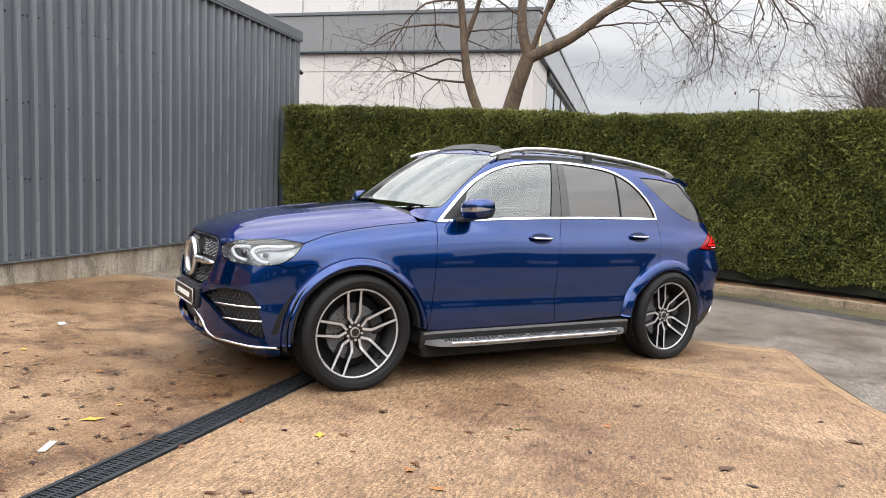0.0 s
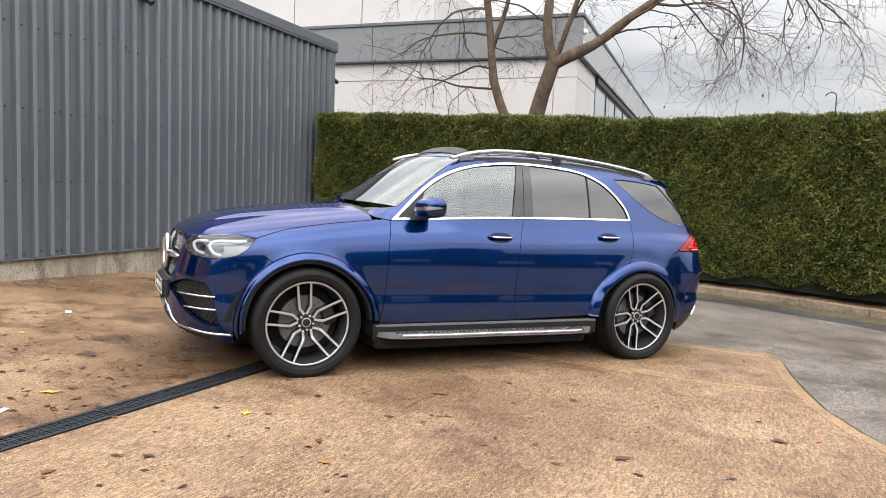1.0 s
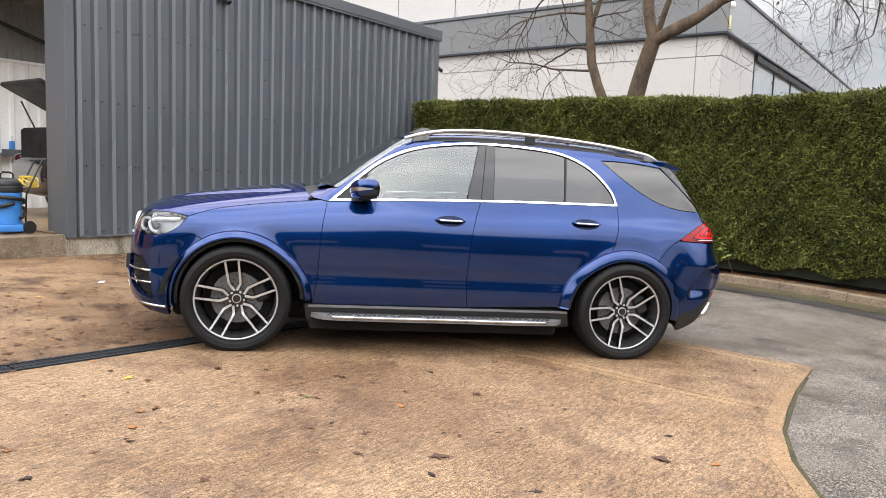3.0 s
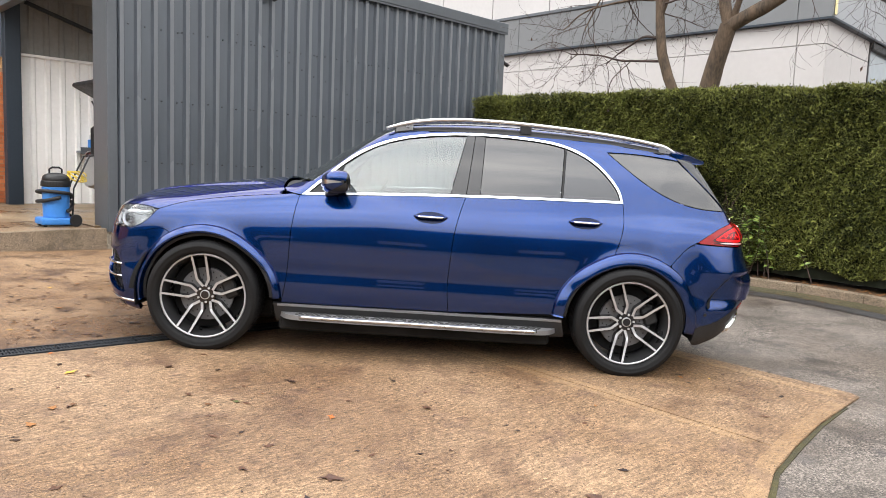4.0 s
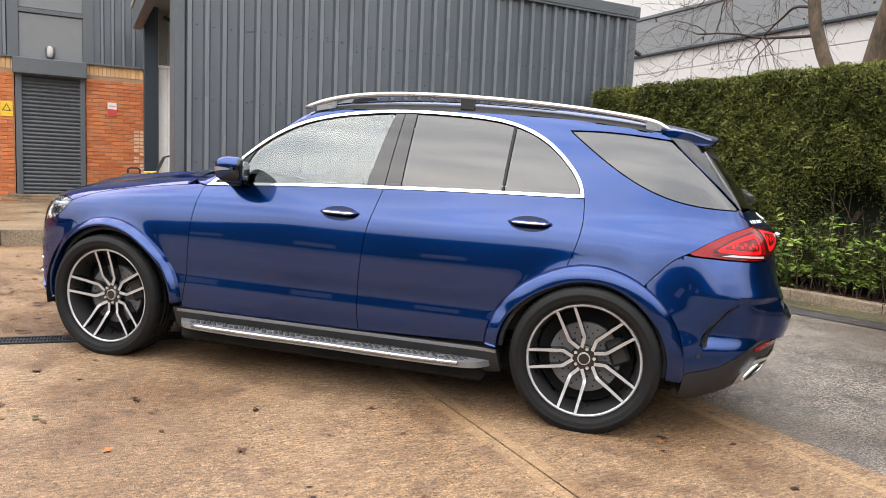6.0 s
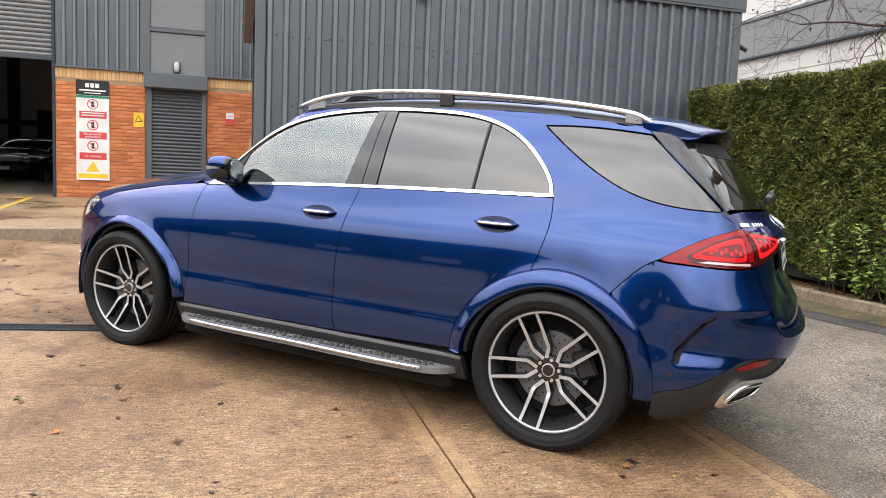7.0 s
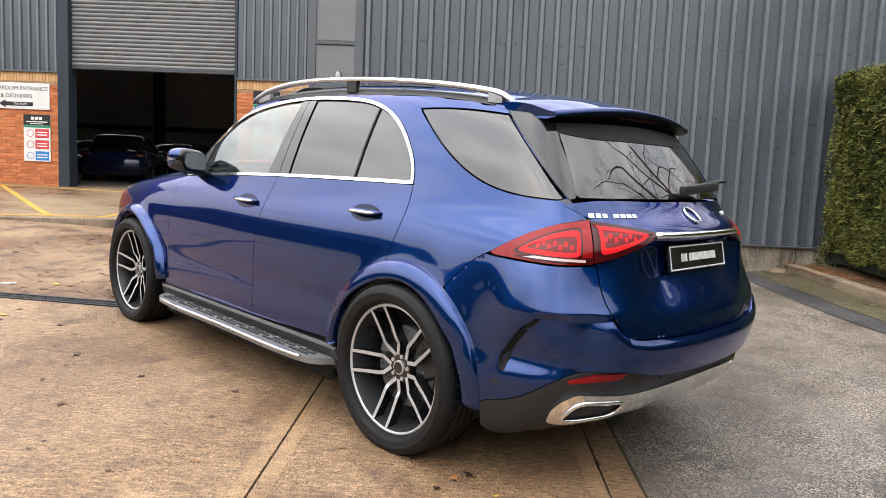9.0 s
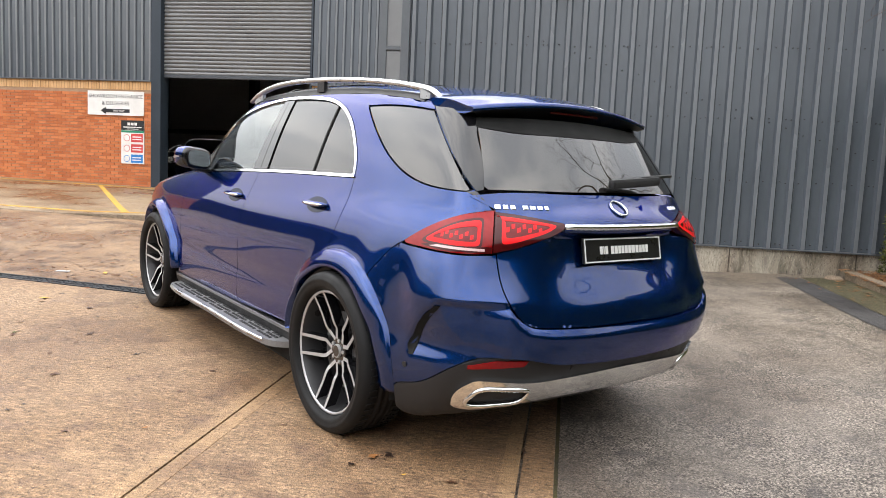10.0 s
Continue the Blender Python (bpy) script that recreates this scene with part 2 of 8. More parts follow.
    col = mix(ramp(tex(2.3, 6, 0.66, 13), 0.52, 0.68, (0, 0, 0), (stain, stain, stain)), col, dark)
    col = mix(ramp(tex(34, 4, 0.6, 5), 0.64, 0.71, (0, 0, 0), (0.75, 0.75, 0.75)), col, tuple(c * 0.45 for c in dark))
    col = mix(ramp(tex(105, 2, 0.5, 9), 0.64, 0.72, (0, 0, 0), (0.75, 0.75, 0.75)), col, tuple(min(1, c * 1.7) for c in light))
    damp = ramp(tex(0.7, 6, 0.66, 31), 0.46, 0.60, (0, 0, 0), (wet, wet, wet))
    col = mix(damp, col, mix(1.0, col, (0.62, 0.55, 0.5), "MULTIPLY"))
    if worn:  # paler, sandy tone towards the wall, partly making up for blocked light
        ax = n.new("ShaderNodeSeparateXYZ")
        l.new(co, ax.inputs[0])
        wm = n.new("ShaderNodeMapRange")
        wm.interpolation_type = "SMOOTHSTEP"
        wm.inputs["From Min"].default_value, wm.inputs["From Max"].default_value = -1.5, 2.2
        wm.inputs["To Min"].default_value, wm.inputs["To Max"].default_value = 0.0, 0.95
        l.new(ax.outputs["Y"], wm.inputs["Value"])
        col = mix(wm.outputs[0], col, mix(1.0, col, (worn, worn * 0.97, worn * 0.9), "MULTIPLY"))
    if brush:
        bm_ = n.new("ShaderNodeMapping")
        bm_.inputs["Rotation"].default_value = (0, 0, 0.35)
        bm_.inputs["Scale"].default_value = (16, 62, 16)
        l.new(co, bm_.inputs["Vector"])
        bt = n.new("ShaderNodeTexNoise")
        bt.inputs["Scale"].default_value, bt.inputs["Detail"].default_value = 1.0, 5
        l.new(bm_.outputs["Vector"], bt.inputs["Vector"])
        b = brush * 0.5
        col = mix(1.0, col, ramp(bt.outputs["Fac"], 0.35, 0.65, (1 - b, 1 - b, 1 - b), (1 + b, 1 + b, 1 + b)), "MULTIPLY")
    l.new(col, p.inputs["Base Color"])
    rg = n.new("ShaderNodeMapRange")
    rg.inputs["To Min"].default_value, rg.inputs["To Max"].default_value = rough, rough * 0.5
    l.new(damp, rg.inputs["Value"])
    l.new(rg.outputs[0], p.inputs["Roughness"])
    p.inputs["Specular IOR Level"].default_value = 0.35
    bn = n.new("ShaderNodeBump")
    bn.inputs["Strength"].default_value, bn.inputs["Distance"].default_value = 0.55, 0.006
    hh = n.new("ShaderNodeMath")
    hh.operation = "ADD"
    l.new(vor.outputs["Distance"], hh.inputs[0])
    l.new(tex(30, 4), hh.inputs[1])
    l.new(hh.outputs[0], bn.inputs["Height"])
    l.new(bn.outputs["Normal"], p.inputs["Normal"])
    return m


M_CONC = yard_mat("tan_concrete", (0.232, 0.142, 0.076), (0.305, 0.204, 0.122), (0.105, 0.056, 0.034), 0.22, 130, 0.62, 0.7, 0.55, 0.6, grit_=0.46)
M_CONCW = yard_mat("damp_tan_concrete", (0.195, 0.110, 0.055), (0.320, 0.208, 0.118), (0.060, 0.030, 0.017), 0.3, 120, 0.50, 0.9, 1.2, grit_=0.42)
M_BORDER = yard_mat("trowelled_concrete", (0.29, 0.18, 0.093), (0.36, 0.24, 0.137), (0.14, 0.08, 0.045), 0.12, 140, 0.6, 0.5, 0.5, 0.3, grit_=0.2)
M_TAR = yard_mat("asphalt", (0.122, 0.104, 0.088), (0.220, 0.190, 0.163), (0.042, 0.035, 0.029), 0.8, 130, 0.6, 0.6, 0.6, worn=1.25, grit_=0.55)
M_DECK = yard_mat("deck_concrete", (0.235, 0.160, 0.092), (0.33, 0.24, 0.15), (0.10, 0.066, 0.038), 0.2, 70, 0.5, 0.6, 1.0, grit_=0.3)
M_PLINTH = yard_mat("plinth_concrete", (0.19, 0.16, 0.118), (0.47, 0.42, 0.34), (0.06, 0.052, 0.038), 0.12, 60, 0.8, 0.95, 0.6, 0.0, (2.2, 2.2, 0.6))
M_KERB = yard_mat("kerb_concrete", (0.20, 0.150, 0.105), (0.29, 0.225, 0.16), (0.085, 0.070, 0.042), 0.3, 90, 0.8, 0.8, 0.3)
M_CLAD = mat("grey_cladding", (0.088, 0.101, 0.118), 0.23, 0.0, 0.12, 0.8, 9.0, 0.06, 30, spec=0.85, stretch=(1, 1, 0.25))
# Lighter copy of the cladding: light on the rib crowns put into colour.
M_CLADLIT = mat("lit_grey_cladding", (0.145, 0.156, 0.170), 0.28, 0.0, 0.12, 0.8, 14.0, 0.05, 30, stretch=(1, 1, 0.25))
M_CAP = mat("grey_flashing", (0.088, 0.097, 0.108), 0.40, 0.0, 0.10, 1.2, 20.0, spec=0.6)
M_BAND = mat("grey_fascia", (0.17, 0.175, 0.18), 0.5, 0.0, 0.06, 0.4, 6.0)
M_PANEL = mat("white_panel", (0.49, 0.465, 0.452), 0.45, 0.0, 0.05, 0.5, 8.0)
# Lighter copy of the fascia grey, for the face that gets more light.
M_BANDLIT = mat("lit_grey_fascia", (0.30, 0.31, 0.323), 0.30, 0.0, 0.05, 0.4, 6.0, spec=0.6)
M_PANE = mat("office_window_glass", (0.30, 0.34, 0.37), 0.06, 0.0, 0.10, 0.5, 4.0, spec=0.9)
M_CREAM = mat("cream_plastic", (0.80, 0.68, 0.36), 0.5, 0.0, 0.06, 4, 30)
M_WHITE = mat("white_sheet", (0.90, 0.88, 0.85), 0.45, 0.0, 0.06, 1.5, 15.0)
M_LINER = mat("grey_liner", (0.26, 0.25, 0.235), 0.6, 0.0, 0.15, 1.5, 15.0)
M_NAVY = mat("navy_steel", (0.022, 0.032, 0.045), 0.45, 0.0, 0.12, 2, 30)
M_BLACKM = mat("black_metal", (0.012, 0.012, 0.013), 0.45, 0.0, 0.2, 8, 60)
M_SCREW = mat("dark_screw_heads", (0.02, 0.024, 0.03), 0.4, 0.3, 0.2, 8, 60)
M_SHUT = mat("shutter_steel", (0.16, 0.163, 0.168), 0.42, 0.0, 0.10, 1.0, 20, spec=0.6)
M_SHUTD = mat("dark_shutter_steel", (0.05, 0.057, 0.067), 0.42, 0.0, 0.10, 1.0, 20, spec=0.6)
M_BRICK = mat("red_brick", (0.42, 0.125, 0.045), 0.85, 0.0, 0.3, 6, 90, 0.3, 150, col2=(0.58, 0.20, 0.075), isle=0.5)
M_BRICKO = mat("red_brick_piece", (0.42, 0.125, 0.045), 0.85, 0.0, 0.3, 6, 90, 0.3, 150, col2=(0.58, 0.20, 0.075), obj=0.5)
M_SOLD = mat("buff_brick", (0.56, 0.33, 0.15), 0.85, 0.0, 0.3, 6, 90, 0.3, 150, col2=(0.68, 0.43, 0.22), isle=0.4)
M_MORT = mat("mortar", (0.34, 0.22, 0.14), 0.9, 0.0, 0.2, 8, 90)
M_LEAF = mat("hedge_leaf", (0.022, 0.028, 0.007), 0.6, 0.0, 0.3, 1.6, 14, col2=(0.205, 0.218, 0.054), isle=0.5, spec=0.2)
M_LAUREL = mat("laurel_leaf", (0.05, 0.11, 0.018), 0.32, 0.0, 0.3, 3, 24, col2=(0.29, 0.37, 0.075), isle=0.6, spec=0.5)
# Near-black: the shade between the sprays is put into the core's colour.
M_CORE = mat("hedge_inside_shade", (0.010, 0.013, 0.005), 0.9, 0.0, 0.4, 3, 24)
M_BARK = mat("bark", (0.030, 0.021, 0.014), 0.85, 0.0, 0.3, 9, 40, 1.0, 30, col2=(0.15, 0.105, 0.07), stretch=(1, 1, 0.3))
M_TWIG = mat("twig", (0.030, 0.019, 0.015), 0.8, 0.0, 0.3, 5, 40, col2=(0.085, 0.054, 0.044))
M_DRY = mat("dead_leaf", (0.13, 0.055, 0.02), 0.7, 0.0, 0.3, 6, 50, col2=(0.30, 0.13, 0.04), isle=0.9)
M_DRYD = mat("dark_wet_leaf", (0.022, 0.011, 0.008), 0.45, 0.0, 0.3, 6, 50, col2=(0.10, 0.042, 0.020), isle=1.1)
M_SOIL = mat("leaf_litter_soil", (0.045, 0.03, 0.018), 0.9, 0.0, 0.4, 4, 50, 0.8, 40, col2=(0.12, 0.075, 0.04))
M_YELLOW = mat("worn_yellow_paint", (0.50, 0.30, 0.05), 0.7, 0.0, 0.3, 4, 40, 0.2, 90)
M_DRAIN = mat("cast_iron", (0.030, 0.034, 0.040), 0.45, 0.4, 0.3, 12, 90, 0.3, 90)
# Near-black for wells, bores, gaps and backings: their shade is in the colour.
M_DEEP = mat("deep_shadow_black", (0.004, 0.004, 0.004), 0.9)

# ---- ground ----
def sheet(name, us, vs, zf, material, m=GRID):
    U, V = np.meshgrid(us, vs, indexing="ij")
    Z = zf(U, V)
    nu, nv = U.shape
    verts = np.stack([U, V, Z], -1).reshape(-1, 3)
    idx = np.arange(nu * nv).reshape(nu, nv)
    faces = np.stack([idx[:-1, :-1], idx[1:, :-1], idx[1:, 1:], idx[:-1, 1:]], -1).reshape(-1, 4)
    return mesh_of(name, verts, faces, True)


far = [-900, -300, -120, -60, -40]
us = np.array(far + list(np.arange(-30, 30.1, 0.75)) + [40, 60, 120, 300, 900])
vs = us.copy()
put("ground", sheet("ground", us, vs, ground_z, M_TAR), M_TAR, None, GRID, "grey worn asphalt yard reaching into the distance", "ground", "", "structure")


def inside(P, poly):
    """Which points lie in a polygon (even-odd)."""
    x, y = P[:, 0], P[:, 1]
    res = np.zeros(len(P), bool)
    q = np.asarray(poly)
    for (x0, y0), (x1, y1) in zip(q, np.roll(q, -1, 0)):
        hit = (y0 > y) != (y1 > y)
        res ^= hit & (x < (x1 - x0) * (y - y0) / (y1 - y0 + 1e-30) + x0)
    return res


def resample(poly, h, closed=True):
    q = [np.asarray(p, float) for p in poly]
    out = []
    for a, b in zip(q, q[1:] + q[:1] if closed else q[1:]):
        k = max(1, int(np.ceil(np.linalg.norm(b - a) / h)))
        out += [a + (b - a) * i / k for i in range(k)]
    if not closed:
        out.append(q[-1])
    return np.array(out)


def fill(loops, h):
    """Triangles of a flat region with holes: outline points, then an even grid within. Gives points, triangles and the loops' indices."""
    from mathutils.geometry import delaunay_2d_cdt
    loops = [np.asarray(q, float) for q in loops]
    pts, edges, ids = [], [], []
    for q in loops:
        k = len(pts)
        pts += list(map(tuple, q))
        ids.append(np.arange(k, k + len(q)))
        edges += [(k + i, k + (i + 1) % len(q)) for i in range(len(q))]
    lo, hi = loops[0].min(0), loops[0].max(0)
    gx, gy = np.arange(lo[0] + h / 2, hi[0], h), np.arange(lo[1] + h / 2, hi[1], h * 0.866)
    g = np.array([(x + (h / 2 if j % 2 else 0), y) for j, y in enumerate(gy) for x in gx]).reshape(-1, 2)
    if len(g):
        ok = np.zeros(len(g), bool)
        for q in loops:
            ok ^= inside(g, q)
        for q in loops:
            for a, b in zip(q, np.roll(q, -1, 0)):
                near = (g[:, 0] > min(a[0], b[0]) - h) & (g[:, 0] < max(a[0], b[0]) + h) & (g[:, 1] > min(a[1], b[1]) - h) & (g[:, 1] < max(a[1], b[1]) + h) & ok
                if near.any():
                    w = g[near] - a
                    t = np.clip((w @ (b - a)) / max(1e-12, (b - a) @ (b - a)), 0, 1)
                    d = np.linalg.norm(w - t[:, None] * (b - a), axis=1)
                    ok[np.flatnonzero(near)[d < h * 0.45]] = False
        pts += list(map(tuple, g[ok]))
    vo, _, fo, ov, _, _ = delaunay_2d_cdt([Vector(p) for p in pts], edges, [], 0, 1e-6)
    V = np.array([tuple(v) for v in vo])
    back = {}
    for i, o in enumerate(ov):
        for s in o:
            back[s] = i
    F = np.array([tuple(f) for f in fo if len(f) == 3])
    c = V[F].mean(1)
    ok = np.zeros(len(F), bool)
    for q in loops:
        ok ^= inside(c, q)
    return V, F[ok], [np.array([back[i] for i in q]) for q in ids]


def slab(name, loop, zf, top, deep, h, material, parent=None, **tags):
    """A paving slab: a filled outline that follows the ground, with side faces."""
    V, F, ids = fill([resample(loop, h)], h)
    z = zf(V[:, 0], V[:, 1]) + top
    n = len(V)
    verts = np.vstack([np.column_stack([V, z]), np.column_stack([V, z - deep])])
    faces = [tuple(f) for f in F]
    for q in ids:
        for a, b in zip(q, np.roll(q, -1)):
            faces.append((a, b, b + n, a + n))
    return put(name, mesh_of(name, verts, faces), material, parent, None if parent else GRID, **tags)


apron = thing("concrete_apron", GRID, "tan stained concrete apron with joints under the car", "pavement", "", "structure")
EDGE = [(1.50, -2.90), (1.15, -2.905), (0.6, -2.925), (0.1, -2.97), (-0.4, -3.035), (-0.9, -3.18), (-1.4, -3.42), (-2.2, -3.95), (-3.4, -4.9), (-5.2, -6.5)]
J = 0.006
slab("slab", [(-0.045 + J, 0.55), (-0.045 + J, -2.985), (0.1, -2.97), (0.6, -2.925), (1.15, -2.905), (1.38, -2.90), (1.38, 0.55)], ground_z, 0.014, 0.05, 0.3, M_CONC, apron)
slab("edge_slab", [(1.392, 0.55), (1.392, -2.90), (1.48, -2.895), (1.53, -2.83), (1.53, 0.55)], ground_z, 0.012, 0.05, 0.3, M_CONC, apron)
slab("slab", [(-0.045 - J, 0.55), (-4.5, 0.86), (-4.5, -5.9), (-3.4, -4.9), (-2.2, -3.95), (-1.4, -3.42), (-0.9, -3.18), (-0.4, -3.035), (-0.045 - J, -2.99)], ground_z, 0.014, 0.05, 0.3, M_CONC, apron)
slab("slab", [(-4.5 - J, 0.86), (-11, 1.3), (-11, -8), (-6.5, -8), (-4.5 - J, -5.92)], ground_z, 0.014, 0.05, 0.4, M_CONC, apron)
slab("slab", [(-0.045 + J, 0.74), (1.53, 0.64), (1.53, 4.69), (-0.045 + J, 4.69)], ground_z, 0.012, 0.05, 0.3, M_CONCW, apron)
slab("slab", [(-0.045 - J, 0.74), (-0.045 - J, 4.69), (-0.9, 4.69), (-0.9, 4.74), (-6.0, 4.74), (-6.0, 1.13)], ground_z, 0.012, 0.05, 0.3, M_CONCW, apron)
slab("slab", [(-6.0 - J, 1.13), (-6.0 - J, 4.74), (-16, 4.74), (-16, 1.7)], ground_z, 0.010, 0.05, 0.4, M_CONCW, apron)
# smooth trowelled border along the curved edge
eo = np.array(EDGE[1:9], float)
et = np.gradient(eo, axis=0)
et /= np.linalg.norm(et, axis=1)[:, None]
ei = eo + 0.10 * np.column_stack([et[:, 1], -et[:, 0]])
eo2 = eo + 0.004 * np.column_stack([et[:, 1], -et[:, 0]])
slab("trowelled_border", list(map(tuple, eo2)) + list(map(tuple, ei[::-1])), ground_z, 0.0165, 0.004, 0.3, M_BORDER, apron)
for a, b in ((-0.045 + J, 0.035), (-0.125, -0.045 - J), (1.305, 1.38)):
    slab("trowelled_border", [(a, 0.52), (a, -2.80), (b, -2.80), (b, 0.52)], ground_z, 0.0158, 0.003, 0.3, M_BORDER, apron)

# dirt and moss caught along the raised edge
M_MOSS = mat("moss_and_dirt", (0.022, 0.020, 0.012), 0.9, 0.0, 0.3, 9, 70, 0.6, 90, col2=(0.085, 0.075, 0.030))
eo3 = eo - np.column_stack([et[:, 1], -et[:, 0]]) * np.array([0.016, 0.022, 0.03, 0.026, 0.034, 0.028, 0.03, 0.02])[:, None]
slab("edge_moss", list(map(tuple, eo3)) + list(map(tuple, eo[::-1])), ground_z, 0.006, 0.02, 0.3, M_MOSS, apron)
slab("edge_moss", [(1.532, 0.5), (1.532, -2.8), (1.546, -2.8), (1.55, -1.2), (1.545, 0.5)], ground_z, 0.005, 0.02, 0.3, M_MOSS, apron)

# linear drain across the yard: a channel under a run of iron grates
drain = thing("channel_drain", GRID, "black cast iron channel drain set in tan concrete", "drain")
d0, d1 = Vector((1.5, 0.60)), Vector((-11.0, 1.33))
along = (d1 - d0).normalized()
across = Vector((-along.y, along.x))
W2 = 0.085


def dpt(s, w, z):
    p = d0 + along * s + across * w
    return (p.x, p.y, float(ground_z(np.float64(p.x), np.float64(p.y))) + z)


def strip_box(s0, s1, w0, w1, z0, z1):
    c = [dpt(s, w, z) for s in (s0, s1) for w in (w0, w1) for z in (z0, z1)]
    return c, [(0, 1, 3, 2), (4, 6, 7, 5), (0, 4, 5, 1), (2, 3, 7, 6), (0, 2, 6, 4), (1, 5, 7, 3)]


c, f = strip_box(0, 12.5, -W2 - 0.03, W2 + 0.03, -0.10, -0.035)
put("channel", mesh_of("channel", c, f), M_DEEP, drain)
for k in range(25):
    v, f = [], []

    def grow(args):
        c, ff = strip_box(*args)
        b = len(v)
        v.extend(c)
        f.extend(tuple(b + i for i in q) for q in ff)
    s = k * 0.5
    grow((s + 0.002, s + 0.498, -W2, -W2 + 0.022, -0.03, 0.017))
    grow((s + 0.002, s + 0.498, W2 - 0.022, W2, -0.03, 0.017))
    for row in (-0.032, 0.032):
        for i in range(25):
            a = s + 0.008 + i * 0.0195
            grow((a, a + 0.010, row - 0.027, row + 0.027, -0.03, 0.012 + 0.002 * (i % 2)))
    grow((s + 0.002, s + 0.498, -0.006, 0.006, -0.03, 0.015))
    put("grate", mesh_of("grate", v, f), M_DRAIN, drain)

# ---- raised deck in front of the brick wall ----
deck = thing("raised_deck", GRID, "damp concrete deck raised by one low step", "pavement", "", "structure")
du, dv = np.arange(-26, -0.8, 0.42), np.arange(4.76, 12.3, 0.5)
put("deck_top", sheet("deck_top", np.append(du, -0.9), dv, deck_z, M_DECK), M_DECK, deck)
slab("step_nosing", [(-0.82, 4.66), (-0.82, 4.77), (-2.6, 4.77), (-2.6, 4.66)], deck_z, 0.004, 0.34, 0.3, M_KERB, deck)
slab("step_nosing", [(-2.61, 4.66), (-2.61, 4.77), (-4.4, 4.77), (-4.4, 4.66)], deck_z, 0.004, 0.34, 0.3, M_KERB, deck)
slab("step_nosing", [(-4.41, 4.66), (-4.41, 4.77), (-7.0, 4.77), (-7.0, 4.66)], deck_z, 0.004, 0.34, 0.3, M_KERB, deck)
for a, b in [((-4.35, 5.15), (-4.9, 11.0)), ((-4.35, 5.15), (-11.5, 5.15)), ((-4.9, 10.9), (-13.0, 10.9)), ((-5.2, 5.2), (-9.6, 10.8)), ((-8.2, 5.2), (-12.6, 10.8)), ((-4.9, 8.9), (-6.4, 10.8))]:
    a, b = Vector(a), Vector(b)
    t = (b - a).normalized()
    s = Vector((-t.y, t.x)) * 0.05
    slab("yellow_line", [a + s, a - s, b - s, b + s], deck_z, 0.006, 0.006, 0.4, M_YELLOW, None, label="worn yellow hatching line painted on the deck", category="marking", group="yellow hatching", kind="structure")


# ---- profiled steel sheeting ----
def cladding(u0, u1, z0, z1, v, out=-1, pitch=0.2, deep=0.046, sheet_w=1.0, parent=None, material=None, name="cladding_sheet", flat=0.55):
    """Sheets of trapezoid profile, each a part of its own; the troughs lie at v, the ribs stand proud."""
    n = max(1, round((u1 - u0) / sheet_w))
    w = (u1 - u0) / n
    t = 0.0025
    for i in range(n):
        a = u0 + i * w
        k = max(1, round(w / pitch))
        p = w / k
        prof = []
        for j in range(k):
            b = a + j * p
            rib = p * (1 - flat)
            prof += [(b, 0), (b + p * flat, 0), (b + p * flat + rib * 0.24, deep), (b + p - rib * 0.24, deep)]
        prof.append((a + w, 0))
        front = [(x, v + out * (d + (i % 2) * t)) for x, d in prof]
        verts = [(x, y, z) for z in (z0, z1) for x, y in front]
        m = len(front)
        faces = [(j, j + 1, m + j + 1, m + j) for j in range(m - 1)]
        ob = put(name, mesh_of(name, verts, faces), material or M_CLAD, parent)
        # Crown faces take the lighter copy, as if catching more light.
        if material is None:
            ob.data.materials.append(M_CLADLIT)
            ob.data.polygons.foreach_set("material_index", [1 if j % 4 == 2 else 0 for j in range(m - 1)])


def screws(places, v, parent, r=0.0125, out=-1):
    """Hexagon screw heads on the sheets, joined."""
    verts, faces = [], []
    for (u, z) in places:
        b = len(verts)
        for d, rr in ((0, r), (0.008, r * 0.8)):
            verts += [(u + rr * math.cos(i * math.pi / 3), v + out * d, z + rr * math.sin(i * math.pi / 3)) for i in range(6)]
        faces += [(b + i, b + (i + 1) % 6, b + 6 + (i + 1) % 6, b + 6 + i) for i in range(6)] + [tuple(b + 6 + i for i in range(6))]
    tagged(put("screw_heads", mesh_of("screw_heads", verts, faces), M_SCREW, parent), kind="stuff")


WV = 4.7
ext = thing("wall_wash_bay", GRID, "dark grey profiled steel wall of the wash bay", "wall", "", "structure")
PIT = 0.2035
cladding(-0.788, -0.788 + 30 * PIT, 0.48, 3.94, WV, pitch=PIT, sheet_w=5 * PIT, parent=ext)
cladding(-0.788 + 30 * PIT, -0.788 + 34 * PIT, 0.48, 3.94, WV, pitch=PIT, sheet_w=4 * PIT, parent=ext)
spots = []
for z in (0.53, 1.31, 2.08, 2.95, 3.86):
    for k in range(34):
        u = -0.788 + k * PIT + 0.045
        spots.append((u + float(rng.normal(0, 0.006)), z + float(rng.normal(0, 0.008))))
        if k % 5 == 4:  # lapped sheets are fixed twice
            spots.append((u + 0.055, z + float(rng.normal(0, 0.006))))
for k in range(8, 31):  # a sloping rail behind the sheets
    u = -0.788 + k * PIT + 0.05
    spots.append((u + float(rng.normal(0, 0.006)), 3.37 - 0.337 * u + float(rng.normal(0, 0.01))))
screws(spots, WV - 0.001, ext)
